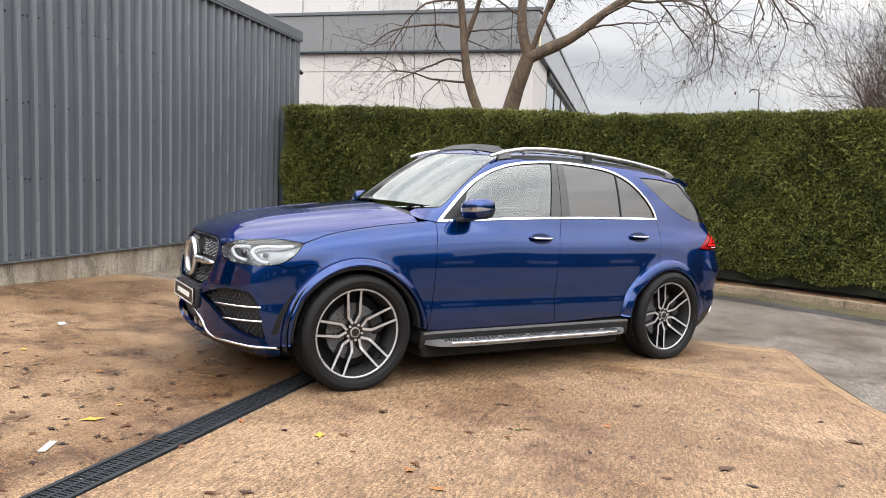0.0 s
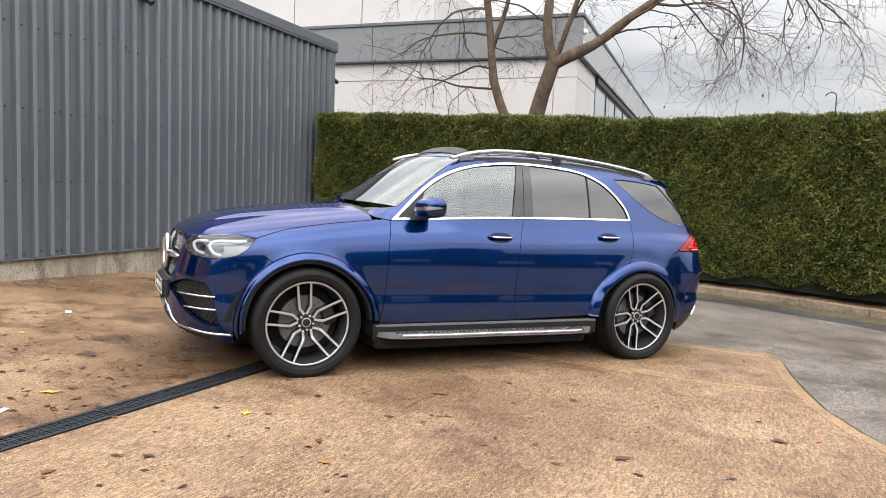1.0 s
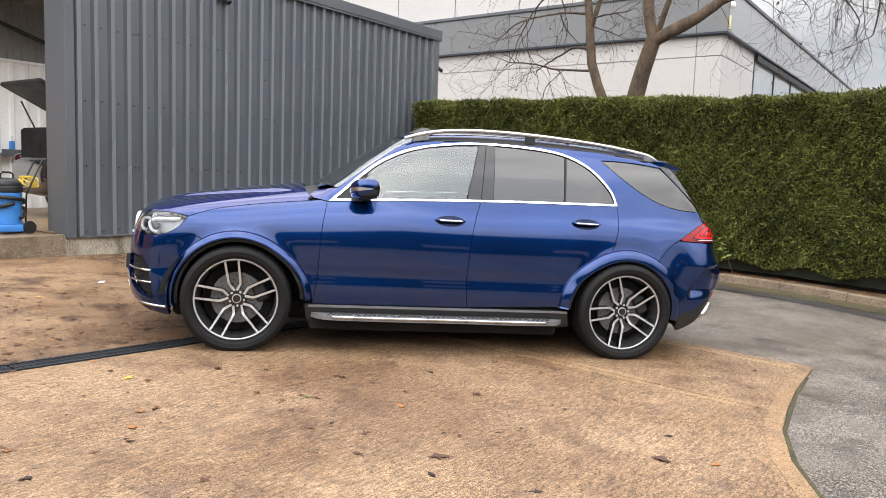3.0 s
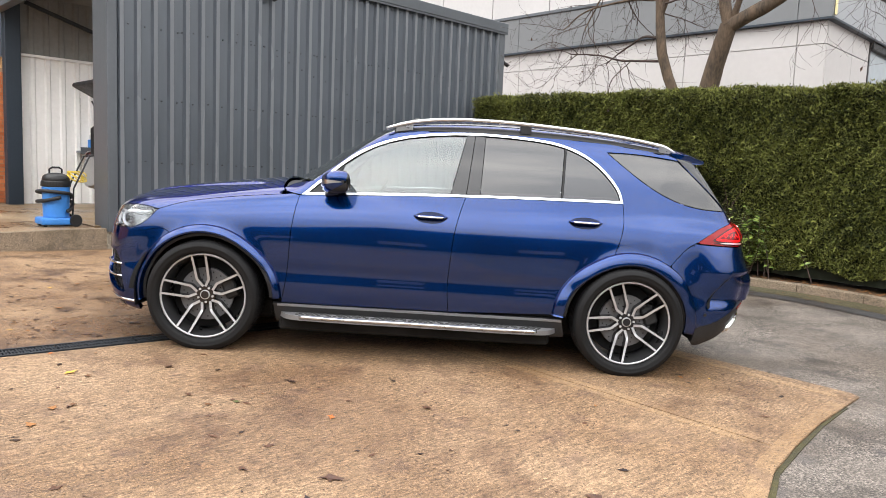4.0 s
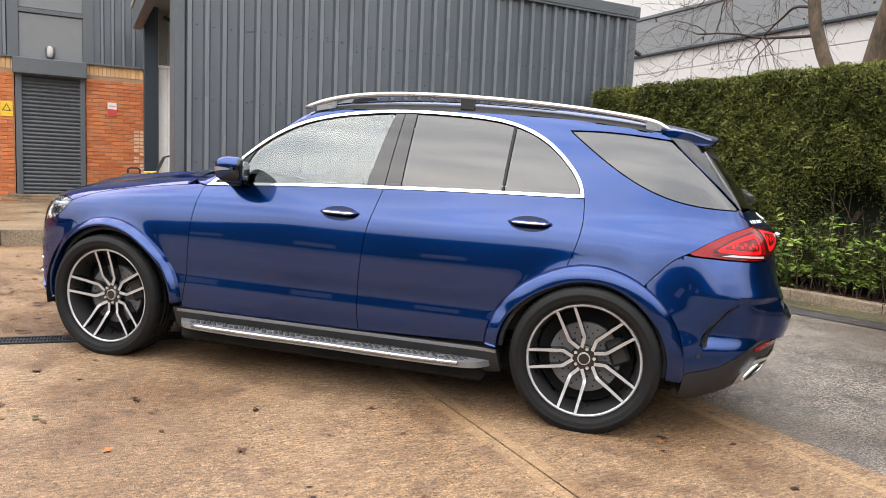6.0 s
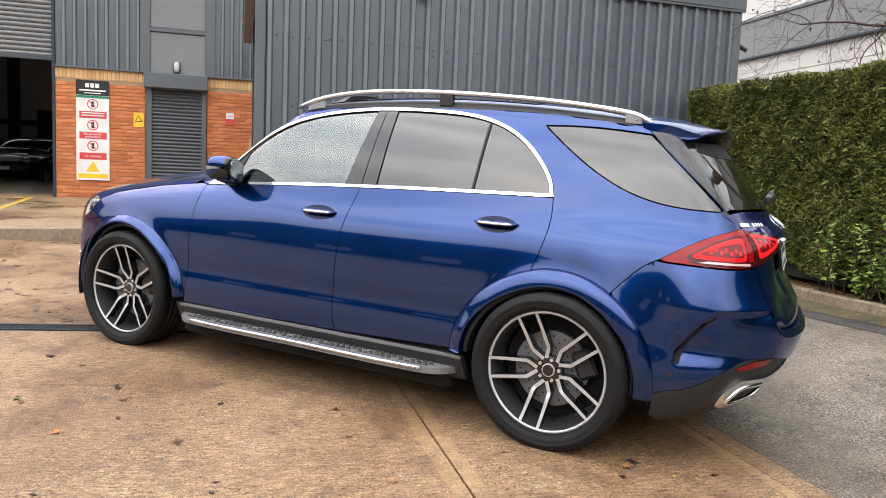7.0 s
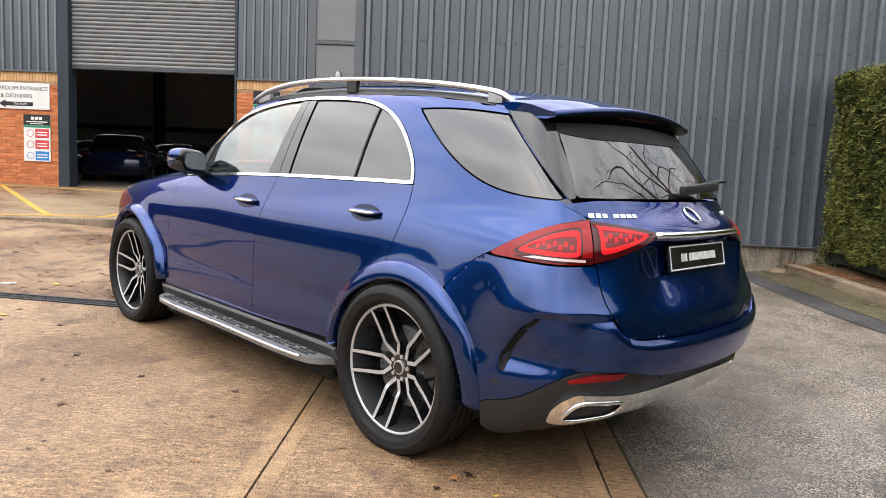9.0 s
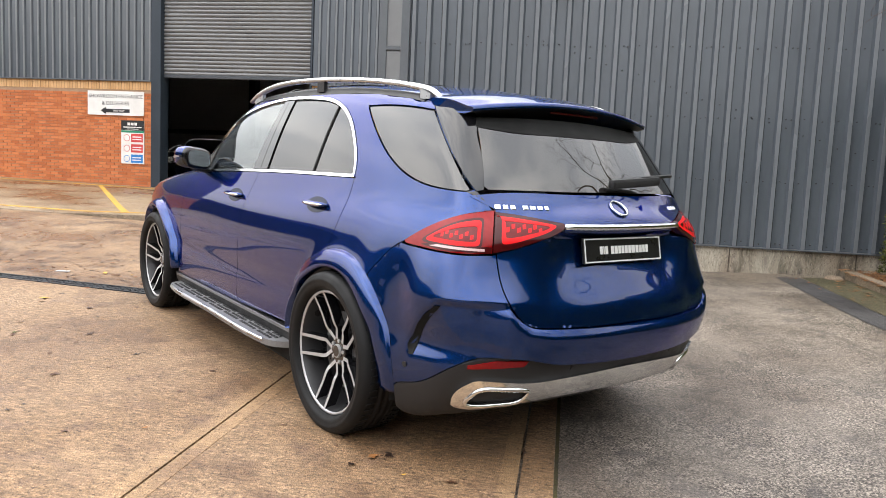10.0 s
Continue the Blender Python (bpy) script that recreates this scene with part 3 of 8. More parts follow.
# corner trims, cap flashing and plinth
bm = box((-0.80, WV - 0.045, 0.46), (-0.685, WV + 0.01, 3.95), 0.006)
box((-0.802, WV - 0.04, 0.46), (-0.79, WV + 0.42, 3.95), 0.003, bm)
part("corner_flashing", bm, M_CAP, ext)
part("corner_flashing", box((6.12, WV - 0.05, 0.46), (6.26, WV + 0.08, 3.95), 0.006), M_CAP, ext)
bm = box((-0.84, WV - 0.085, 3.93), (6.30, WV + 0.12, 4.10), 0.008)
box((-0.84, WV - 0.075, 3.90), (6.30, WV - 0.065, 3.94), 0.0, bm)
part("cap_flashing", bm, M_CAP, ext)
part("drip_flashing", box((-0.66, WV - 0.06, 0.462), (6.2, WV, 0.476), 0.002), M_CAP, ext)
bm = bmesh.new()
for a, b in ((-0.83, 0.6), (0.61, 2.1), (2.11, 3.6), (3.61, 5.1), (5.11, 6.25)):
    box((a, WV - 0.012, -0.3), (b, WV + 0.2, 0.465), 0.006, bm)
part("plinth", bm, M_PLINTH, ext)
part("backing", box((-0.785, WV + 0.03, 0.4), (6.2, WV + 0.10, 3.9)), M_LINER, ext)
bm = cyl((6.31, WV + 0.02, 3.42), (6.40, WV - 0.03, 3.36), 0.035, n=12)
box((6.24, WV + 0.0, 3.40), (6.31, WV + 0.04, 3.46), 0.004, bm)
put("security_camera", bm_mesh("security_camera", bm), M_BLACKM, None, GRID, "small black security camera on the wall corner", "camera")
bm = box((1.28, WV - 0.09, 3.62), (1.40, WV - 0.03, 3.72), 0.01)
cyl((1.34, WV - 0.08, 3.66), (1.36, WV - 0.16, 3.58), 0.04, n=12, bm=bm)
put("wall_floodlight", bm_mesh("wall_floodlight", bm), M_BLACKM, None, GRID, "small black lamp fixed under the wall cap", "lamp")

# the bay behind it: end wall, far wall, back wall, roof, post and beam
bay = thing("wash_bay", GRID, "open wash bay lined with white and grey steel sheets", "building", "", "structure")
cladding(-0.50, 6.1, 0.52, 3.0, 9.46, parent=bay, material=M_WHITE, name="lining_sheet", pitch=0.25, deep=0.03)
cladding(-0.50, 6.1, 3.02, 4.4, 9.50, parent=bay, material=M_LINER, name="upper_sheet", pitch=0.25, deep=0.03)
part("trim", box((-0.52, 9.40, 2.985), (6.1, 9.47, 3.03), 0.004), M_WHITE, bay)
part("back_wall", box((-0.5, 9.52, 0.3), (6.2, 9.62, 4.6)), M_LINER, bay)
part("side_wall", box((6.12, WV + 0.1, 0.0), (6.2, 9.6, 4.0)), M_CLAD, bay)
part("floor", box((-0.88, WV + 0.2, 0.2), (6.12, 9.5, 0.515)), M_DECK, bay)
# Roof stops short at v 7.6: an unseen gap added to light the lining.
bm = box((-0.95, 7.6, 4.0), (6.25, 9.7, 4.09))
put("ceiling", bm_mesh("ceiling", bm), M_LINER, None, GRID, "grey underside of the wash bay roof", "ceiling", "", "structure")
part("post", box((-0.76, 9.26, 0.45), (-0.53, 9.46, 4.0), 0.008), M_NAVY, bay)
part("beam", box((-0.93, WV + 0.1, 3.62), (-0.78, 9.5, 4.0), 0.008), M_CAP, bay)
part("brace", box((0, -0.03, -0.03), (3.2, 0.03, 0.03), 0.004, None, pose(-0.45, 9.3, 3.85, 0, 17, 0)), M_BLACKM, bay)

# ---- brick building with the big roller door ----
BV = 11.5
hall = thing("brick_hall", GRID, "industrial hall of red brick below grey profiled steel", "building", "", "structure")


BZ0, BZ1 = 0.42, 2.965


def brick_at(u0, u1, z, proud):
    x0, x1, y0, y1, z0, z1 = u0, u1, BV - proud, BV + 0.05, z, z + 0.065
    e = 0.004
    v = [(x0, y0 + e, z0), (x1, y0 + e, z0), (x1, y0 + e, z1), (x0, y0 + e, z1), (x0 + e, y0, z0 + e), (x1 - e, y0, z0 + e), (x1 - e, y0, z1 - e), (x0 + e, y0, z1 - e), (x0, y1, z0), (x1, y1, z0), (x1, y1, z1), (x0, y1, z1)]
    f = [(4, 5, 6, 7), (0, 1, 5, 4), (1, 2, 6, 5), (2, 3, 7, 6), (3, 0, 4, 7), (0, 8, 9, 1), (1, 9, 10, 2), (2, 10, 11, 3), (3, 11, 8, 0)]
    return v, f


stretches = [(-26.0, -8.68), (-4.57, -2.87), (-1.65, 0.4)]
jv, jf, brick_jobs = [], [], []
for a, b in stretches:
    row = 0
    z = BZ0
    while z < BZ1 - 0.07:
        u = a - (0.1125 if row % 2 else 0)
        while u < b - 0.02:
            x0, x1 = max(a, u), min(b, u + 0.215)
            if x1 - x0 > 0.03:
                proud = float(rng.uniform(0.009, 0.013))
                if -4.57 <= a < -4 or (a > -2 and z > 1.0 and b < 0.5):
                    brick_jobs.append((x0, x1, z, proud))
                else:
                    v, f = brick_at(x0, x1, z, proud)
                    k = len(jv)
                    jv += v
                    jf += [tuple(k + i for i in q) for q in f]
            u += 0.225
        z += 0.075
        row += 1
for x0, x1, z, proud in brick_jobs[300:]:
    v, f = brick_at(x0, x1, z, proud)
    k = len(jv)
    jv += v
    jf += [tuple(k + i for i in q) for q in f]
brick_jobs = brick_jobs[:300]
put("brickwork", mesh_of("brickwork", jv, jf), M_BRICK, hall, kind="stuff")
sv, sf = [], []
for a, b in stretches:
    u = a
    while u < b - 0.03:
        x1 = min(b, u + 0.065)
        v, f = brick_at(u, x1, 2.965, 0.012)
        v = [(p[0], p[1], 2.965 + (p[2] - 2.965) * 0.205 / 0.065) for p in v]
        k = len(sv)
        sv += v
        sf += [tuple(k + i for i in q) for q in f]
        u += 0.075
put("soldier_course", mesh_of("soldier_course", sv, sf), M_SOLD, hall, kind="stuff")
for a, b in stretches:
    part("mortar_wall", box((a, BV, 0.2), (b, BV + 0.25, 3.2)), M_MORT, hall)
    part("drip_trim", box((a, BV - 0.07, 3.17), (b, BV + 0.02, 3.20), 0.002), M_CAP, hall)
for a, b in ((-26.0, -8.68), (-4.55, -2.97), (-1.50, 0.4)):
    cladding(a, b, 3.19, 7.2, BV, parent=hall, deep=0.04)
    part("backing", box((a, BV + 0.02, 3.2), (b, BV + 0.2, 7.2)), M_LINER, hall)
part("upper_wall", box((-8.68, BV + 0.05, 6.3), (-4.55, BV + 0.3, 7.2)), M_CLAD, hall)
part("door_post", box((-8.68, BV - 0.06, 0.3), (-8.42, BV + 0.3, 7.2), 0.01), M_NAVY, hall)
part("door_post", box((-4.62, BV - 0.03, 0.3), (-4.56, BV + 0.3, 7.2), 0.01), M_NAVY, hall)
part("eaves_trim", box((-26, BV - 0.1, 7.2), (0.5, BV + 0.3, 7.5), 0.01), M_CAP, hall)
# roller door, half raised
rd = thing("roller_door", GRID, "large grey steel roller shutter door standing half open", "roller door")
v, f = [], []
z = 3.36
while z < 6.6:
    c = []
    for i in range(5):
        a = math.pi * i / 4
        c.append((BV + 0.10 - 0.028 * math.sin(a), z + 0.085 * i / 4))
    verts = [(x, y, zz) for x in (-8.41, -4.62) for y, zz in c]
    put("slat", mesh_of("slat", verts, [(j, j + 1, 5 + j + 1, 5 + j) for j in range(4)], True), M_SHUT, rd)
    z += 0.093
part("bottom_rail", box((-8.41, BV + 0.06, 3.29), (-4.62, BV + 0.14, 3.37), 0.008), M_SHUTD, rd)
part("back", box((-8.41, BV + 0.11, 3.35), (-4.62, BV + 0.13, 6.6)), M_SHUTD, rd)
# small shuttered door with its hood and the panel above
sd = thing("shutter_door", GRID, "narrow dark grey roller shutter door, fully closed", "door", "", "structure")
part("hood", box((-2.88, BV - 0.24, 2.87), (-1.63, BV, 3.17), 0.012), M_CAP, sd)
for a, b in ((-2.85, -2.74), (-1.76, -1.66)):
    part("guide", box((a, BV - 0.07, 0.5), (b, BV + 0.02, 2.9), 0.006), M_CAP, sd)
z = 0.6
while z < 2.86:
    c = [(BV - 0.02 - 0.020 * math.sin(math.pi * i / 4), z + 0.068 * i / 4) for i in range(5)]
    verts = [(x, y, zz) for x in (-2.75, -1.75) for y, zz in c]
    put("slat", mesh_of("slat", verts, [(j, j + 1, 5 + j + 1, 5 + j) for j in range(4)], True), M_SHUTD, sd)
    z += 0.075
part("back", box((-2.75, BV - 0.015, 0.5), (-1.75, BV + 0.1, 2.9)), M_SHUTD, sd)
part("doorstep", box((-3.0, BV - 0.25, 0.5), (-1.5, BV, 0.60), 0.01), M_KERB, sd)
part("panel", box((-2.78, BV - 0.02, 3.17), (-1.70, BV + 0.04, 4.02), 0.006), M_BAND, sd)
part("panel", box((-2.78, BV - 0.02, 4.12), (-1.70, BV + 0.04, 7.2), 0.006), M_BAND, sd)
part("panel_rail", box((-2.80, BV - 0.05, 4.03), (-1.68, BV + 0.04, 4.11), 0.006), M_CAP, sd)
for a, b in ((-2.97, -2.78), (-1.70, -1.50)):
    part("flashing", box((a, BV - 0.05, 3.18), (b, BV + 0.04, 7.2), 0.006), M_CAP, sd)
# the hall behind the big door
inn = thing("hall_inside", GRID, "dim hall with pale back wall and dark columns", "building", "", "structure")
part("floor", box((-20, BV, 0.2), (0, 26, 0.535)), M_DECK, inn)
part("back_wall", box((-20, 25.8, 0.3), (0, 26, 6.8)), M_PANEL, inn)
part("end_wall", box((-20.2, BV + 0.3, 0.3), (-20, 26, 6.8)), M_PANEL, inn)
part("end_wall", box((0.3, BV + 0.3, 0.3), (0.5, 26, 6.8)), M_PANEL, inn)
put("ceiling", bm_mesh("ceiling", box((-26, BV, 7.2), (0.6, 26, 7.3))), M_LINER, None, GRID, "dark underside of the hall roof", "ceiling", "", "structure")
for u in (-17, -12.6, -9.2, -5.2, -2):
    part("column", box((u, 25.3, 0.5), (u + 0.3, 25.8, 6.8)), M_BLACKM, inn)
part("wall_rail", box((-20, 25.6, 2.6), (0, 25.8, 2.8)), M_BLACKM, inn)
part("inner_door", box((-8.3, 25.6, 0.5), (-7.1, 25.8, 3.2)), M_BLACKM, inn)

# ---- building behind the hedge ----
off = thing("office_building", GRID, "white panelled building with a wide grey fascia", "building")
OU, OV, OZ0, OZ1 = 12.62, 1.20, 4.89, 5.95
part("wall", box((OU + 0.04, OV + 0.04, -0.5), (58, 26, OZ1 - 0.02)), M_PANEL, off)
for k in range(9):
    v0, v1 = (OV, 1.80) if k == 0 else (1.80 + 2.6 * (k - 1), 1.80 + 2.6 * k)
    for z0, z1 in ((-0.4, 2.15), (2.17, 4.38), (4.395, OZ0 - 0.02)):
        part("wall_panel", box((OU, v0 + 0.008, z0), (OU + 0.05, v1 - 0.008, z1), 0.006), M_PANEL, off)
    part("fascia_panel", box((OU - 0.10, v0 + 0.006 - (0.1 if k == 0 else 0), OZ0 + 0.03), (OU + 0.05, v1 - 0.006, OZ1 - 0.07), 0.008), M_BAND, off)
# Solid dark strip that stands for the shade line under the fascia.
part("fascia_shade_strip", box((OU - 0.13, OV - 0.13, OZ0 - 0.02), (58, 26, OZ0 + 0.028), 0.004), M_NAVY, off)
part("coping", box((OU - 0.14, OV - 0.14, OZ1 - 0.068), (58, 26.2, OZ1 + 0.02), 0.01), M_CAP, off)
# The stronger light on this face is in its lighter fascia colour.
for k in range(9):
    u0 = OU + 0.03 + (0 if k == 0 else 1.9 + 4.9 * (k - 1))
    part("fascia_panel", box((u0, OV - 0.10, OZ0 + 0.03), (OU + 0.03 + 1.9 + 4.9 * k - 0.012, OV + 0.05, OZ1 - 0.07), 0.008), M_BANDLIT, off)
for u0, u1 in ((OU + 0.06, 14.35), (14.37, 15.58)):
    for z0, z1 in ((-0.4, 4.38), (4.395, OZ0 - 0.02)):
        part("wall_panel", box((u0, OV, z0), (u1, OV + 0.05, z1), 0.006), M_PANEL, off)
for k in range(5):
    u0 = 15.6 + 2.35 * k
    w = thing("window", pose(0, 0, 0), "", "")
    w.parent = off
    part("frame", box((u0, OV - 0.01, 2.2), (u0 + 0.09, OV + 0.06, 4.70), 0.008), M_BLACKM, w)
    part("pane", box((u0 + 0.09, OV + 0.015, 2.2), (u0 + 2.35, OV + 0.035, 4.70)), M_PANE, w)
part("window_head", box((15.6, OV - 0.09, 4.69), (27.4, OV + 0.05, 4.85), 0.01), M_BLACKM, off)
part("wall_panel", box((27.4, OV, -0.4), (58, OV + 0.05, OZ0 - 0.02), 0.006), M_PANEL, off)
al = thing("alarm_sounder", GRID, "white domed alarm sounder on the building's corner", "alarm")
part("dome", cyl((12.72, OV - 0.10, 5.54), (12.72, OV - 0.19, 5.54), 0.085, 0.06, 20, None, 0.02), M_WHITE, al)
part("strip", box((12.62, OV - 0.13, 4.97), (12.72, OV - 0.10, 5.30), 0.008), M_CREAM, al, "cream yellow strip sign")

rf = thing("warehouse", GRID, "tall white warehouse with a low pitched roof", "building")
bm = bmesh.new()
vv = [(20, 8, 0), (20, 40, 0), (20, 40, 9.8), (20, 24, 11.5), (20, 8, 9.4), (70, 8, 0), (70, 40, 0), (70, 40, 9.8), (70, 24, 11.5), (70, 8, 9.4)]
bv = [bm.verts.new(p) for p in vv]
for q in ((0, 1, 2, 3, 4), (5, 9, 8, 7, 6), (0, 4, 9, 5), (1, 6, 7, 2), (4, 3, 8, 9), (3, 2, 7, 8)):
    bm.faces.new([bv[i] for i in q])
part("wall", bm, M_PANEL, rf)
for k in range(10):
    part("wall_panel", box((19.93, 8.1 + 3.1 * k, 5), (19.99, 8.1 + 3.1 * k + 3.06, 9.6), 0.006), M_PANEL, rf)

# ---- the car: one smooth surface from which every panel is cut ----
S_WZ = spl([0.2, 0.36, 0.48, 0.53, 0.59, 0.66, 0.72, 0.82, 0.9, 1.0, 1.1, 1.18, 1.3], [0.862, 0.890, 0.899, 0.8965, 0.890, 0.8955, 0.8972, 0.8955, 0.887, 0.868, 0.837, 0.793, 0.70])
S_HC = spl([-2.4, -2.3, -2.15, -1.8, -1.4, -1.0, -0.6, 0.0, 1.0, 1.6, 2.2, 2.5], [0.93, 1.02, 1.075, 1.135, 1.19, 1.235, 1.24, 1.20, 1.22, 1.24, 1.20, 1.15])
S_XF = spl([0.15, 0.25, 0.35, 0.5, 0.7, 0.9, 1.0, 1.1], [-2.2, -2.30, -2.36, -2.375, -2.365, -2.335, -2.30, -2.2])
S_XR = spl([0.2, 0.35, 0.5, 0.62, 0.74, 0.80, 0.95, 1.1, 1.2, 1.35], [2.32, 2.42, 2.487, 2.512, 2.500, 2.482, 2.455, 2.435, 2.375, 2.24])
S_WG = spl([1.0, 1.15, 1.25, 1.4, 1.55, 1.65, 1.75], [0.845, 0.805, 0.775, 0.725, 0.665, 0.62, 0.57])
S_XW = spl([1.0, 1.15, 1.4, 1.6, 1.69, 1.8], [-1.34, -1.10, -0.74, -0.44, -0.29, -0.08])
S_ZR = spl([-1, -0.4, 0, 0.4, 1, 1.6, 2.0, 2.3], [1.52, 1.675, 1.725, 1.745, 1.735, 1.685, 1.63, 1.57])
S_XG = spl([0.85, 1.0, 1.1, 1.2, 1.35, 1.5, 1.6, 1.7], [2.32, 2.375, 2.352, 2.30, 2.19, 2.07, 1.99, 1.91])
WHEELS = (-1.4975, 1.464)
HUB = 0.385


def smax(a, b, k):
    return 0.5 * (a + b + np.sqrt((a - b) ** 2 + k * k))


def body(P):
    """Below zero inside the car, above outside."""
    x, y, z = P[..., 0], np.abs(P[..., 1]), P[..., 2]
    w = S_WZ(z) - 0.10 * np.clip((-1.3 - x) / 1.0, 0, None) ** 2 - 0.045 * np.clip((x - 1.4) / 1.0, 0, None) ** 2
    for wx in WHEELS:
        r = np.sqrt((x - wx) ** 2 + (z - HUB) ** 2)
        w = w + 0.016 * np.exp(-((r - 0.43) / 0.06) ** 2)
        if wx > 0:  # the bumper swells out to meet the rear flare
            w = w + 0.020 * np.exp(-((r - 0.46) / 0.12) ** 2) * ss((x - wx - 0.08) / 0.25)
    lo = smax(y - w, z - (S_HC(x) - 0.11 * (y / 0.85) ** 2.2), 0.09)
    lo = smax(lo, S_XF(z) + 0.30 * (y / 0.9) ** 3 - x, 0.12)
    lo = smax(lo, x - S_XR(z) + 0.265 * (y / 0.9) ** 2.6, 0.10)
    lo = smax(lo, 0.21 + 0.30 * np.clip(x - 2.0, 0, None) + 0.12 * np.clip(-2.0 - x, 0, None) - z, 0.05)
    wg = S_WG(z) - 0.05 * np.clip((x - 1.1) / 0.9, 0, None) ** 2 - 0.05 * np.clip((-0.2 - x) / 0.7, 0, None) ** 2
    hi = smax(y - wg, z - (S_ZR(x) - 0.066 * (y / 0.62) ** 2.4), 0.034)
    hi = smax(hi, S_XW(z) + 0.16 * (y / 0.7) ** 2.2 - x, 0.05)
    hi = smax(hi, x - S_XG(z) + 0.115 * (y / 0.65) ** 2, 0.05)
    hi = smax(hi, 0.93 - z, 0.06)
    return -smax(-lo, -hi, 0.035)


def normal_at(P):
    e, g = 1e-4, np.zeros_like(P)
    for i in range(3):
        d = np.zeros(3)
        d[i] = e
        g[..., i] = body(P + d) - body(P - d)
    return g / np.linalg.norm(g, axis=-1, keepdims=True)


def shoot(O, D, far_in):
    """Where rays from O along D, outside at 0 and inside at far_in, meet the car."""
    a, b = np.zeros(len(O)), np.full(len(O), float(far_in))
    for _ in range(34):
        c = (a + b) / 2
        out = body(O + D * c[:, None]) > 0
        a, b = np.where(out, c, a), np.where(out, b, c)
    return O + D * ((a + b) / 2)[:, None]


def map_side(V):
    n = len(V)
    return shoot(np.column_stack([V[:, 0], np.full(n, -1.4), V[:, 1]]), np.tile([0.0, 1, 0], (n, 1)), 1.36)


def map_top(V):
    n = len(V)
    return shoot(np.column_stack([V[:, 0], V[:, 1], np.full(n, 2.3)]), np.tile([0.0, 0, -1], (n, 1)), 1.55)


def map_front(V):
    n = len(V)
    return shoot(np.column_stack([np.full(n, -3.0), V[:, 0], V[:, 1]]), np.tile([1.0, 0, 0], (n, 1)), 3.2)


def map_rear(V):
    n = len(V)
    return shoot(np.column_stack([np.full(n, 3.2), V[:, 0], V[:, 1]]), np.tile([-1.0, 0, 0], (n, 1)), 2.3)


def wrap(sign):
    def m(V):
        a = V[:, 0] / 0.9
        D = np.column_stack([sign * np.cos(a), np.sin(a), np.zeros(len(V))])
        O = np.column_stack([np.full(len(V), sign * 1.5), np.zeros(len(V)), V[:, 1]]) + D * 1.7
        return shoot(O, -D, 1.6)
    return m


map_nose, map_tail = wrap(-1), wrap(1)


def to_wrap(P, sign):
    return np.column_stack([0.9 * np.arctan2(P[:, 1], sign * (P[:, 0] - sign * 1.5)), P[:, 2]])


def curve(points, n=40):
    """A smooth line through points of any dimension."""
    p = np.array(points, float)
    s = np.concatenate([[0], np.cumsum(np.linalg.norm(np.diff(p, axis=0), axis=1))])
    t = np.linspace(0, s[-1], n)
    return np.column_stack([spl(s, p[:, i])(t) for i in range(p.shape[1])])


def sweep(cx, d):
    """How far an arch opens out towards the sill, by the angle d in degrees."""
    return 0.045 * ss((d - 112) / 62) if cx > 0 else 0.04 * ss((58 - d) / 56)


def arc(cx, r, a0, a1, n=40):
    d = np.linspace(a0, a1, n)
    a, q = np.radians(d), r + (sweep(cx, d) if r < 0.495 else 0.0)
    return np.column_stack([cx + q * np.cos(a), HUB + q * np.sin(a)])


def area(q):
    return 0.5 * np.sum(q[:, 0] * np.roll(q[:, 1], -1) - np.roll(q[:, 0], -1) * q[:, 1])


def clean(q, tol=0.0015):
    q = np.asarray(q, float)
    keep = [q[0]]
    for p in q[1:]:
        if np.linalg.norm(p - keep[-1]) > tol:
            keep.append(p)
    if np.linalg.norm(keep[0] - keep[-1]) <= tol:
        keep.pop()
    return np.array(keep)


def inset(q, d):
    """A closed line moved inwards by d, along the two sides' mitre."""
    q = clean(q)
    s = 1 if area(q) > 0 else -1
    a, b = q - np.roll(q, 1, 0), np.roll(q, -1, 0) - q
    na = np.column_stack([-a[:, 1], a[:, 0]]) / np.linalg.norm(a, axis=1)[:, None]
    nb = np.column_stack([-b[:, 1], b[:, 0]]) / np.linalg.norm(b, axis=1)[:, None]
    m = na + nb
    m /= np.maximum(1e-6, np.linalg.norm(m, axis=1))[:, None]
    k = np.clip(1 / np.maximum(0.3, np.sum(m * na, 1)), 1, 2.5)
    return q + s * d * m * k[:, None]


def clip(q, a, b, keep=1):
    """The part of a closed line on the left (keep=1) or right of the line a to b."""
    a, b = np.array(a, float), np.array(b, float)
    n = np.array([-(b - a)[1], (b - a)[0]]) * keep
    d = (q - a) @ n
    out = []
    for i in range(len(q)):
        j = (i + 1) % len(q)
        if d[i] >= 0:
            out.append(q[i])
        if (d[i] > 0) != (d[j] > 0):
            t = d[i] / (d[i] - d[j])
            out.append(q[i] + t * (q[j] - q[i]))
    return clean(np.array(out), 0.0005)


def mirrored(q):
    return np.column_stack([-q[:, 0], q[:, 1]])


def sym(q):
    """Half a closed line, from the middle round one side back to the middle, completed by its mirror image."""
    return clean(np.vstack([q, mirrored(q)[::-1]]))


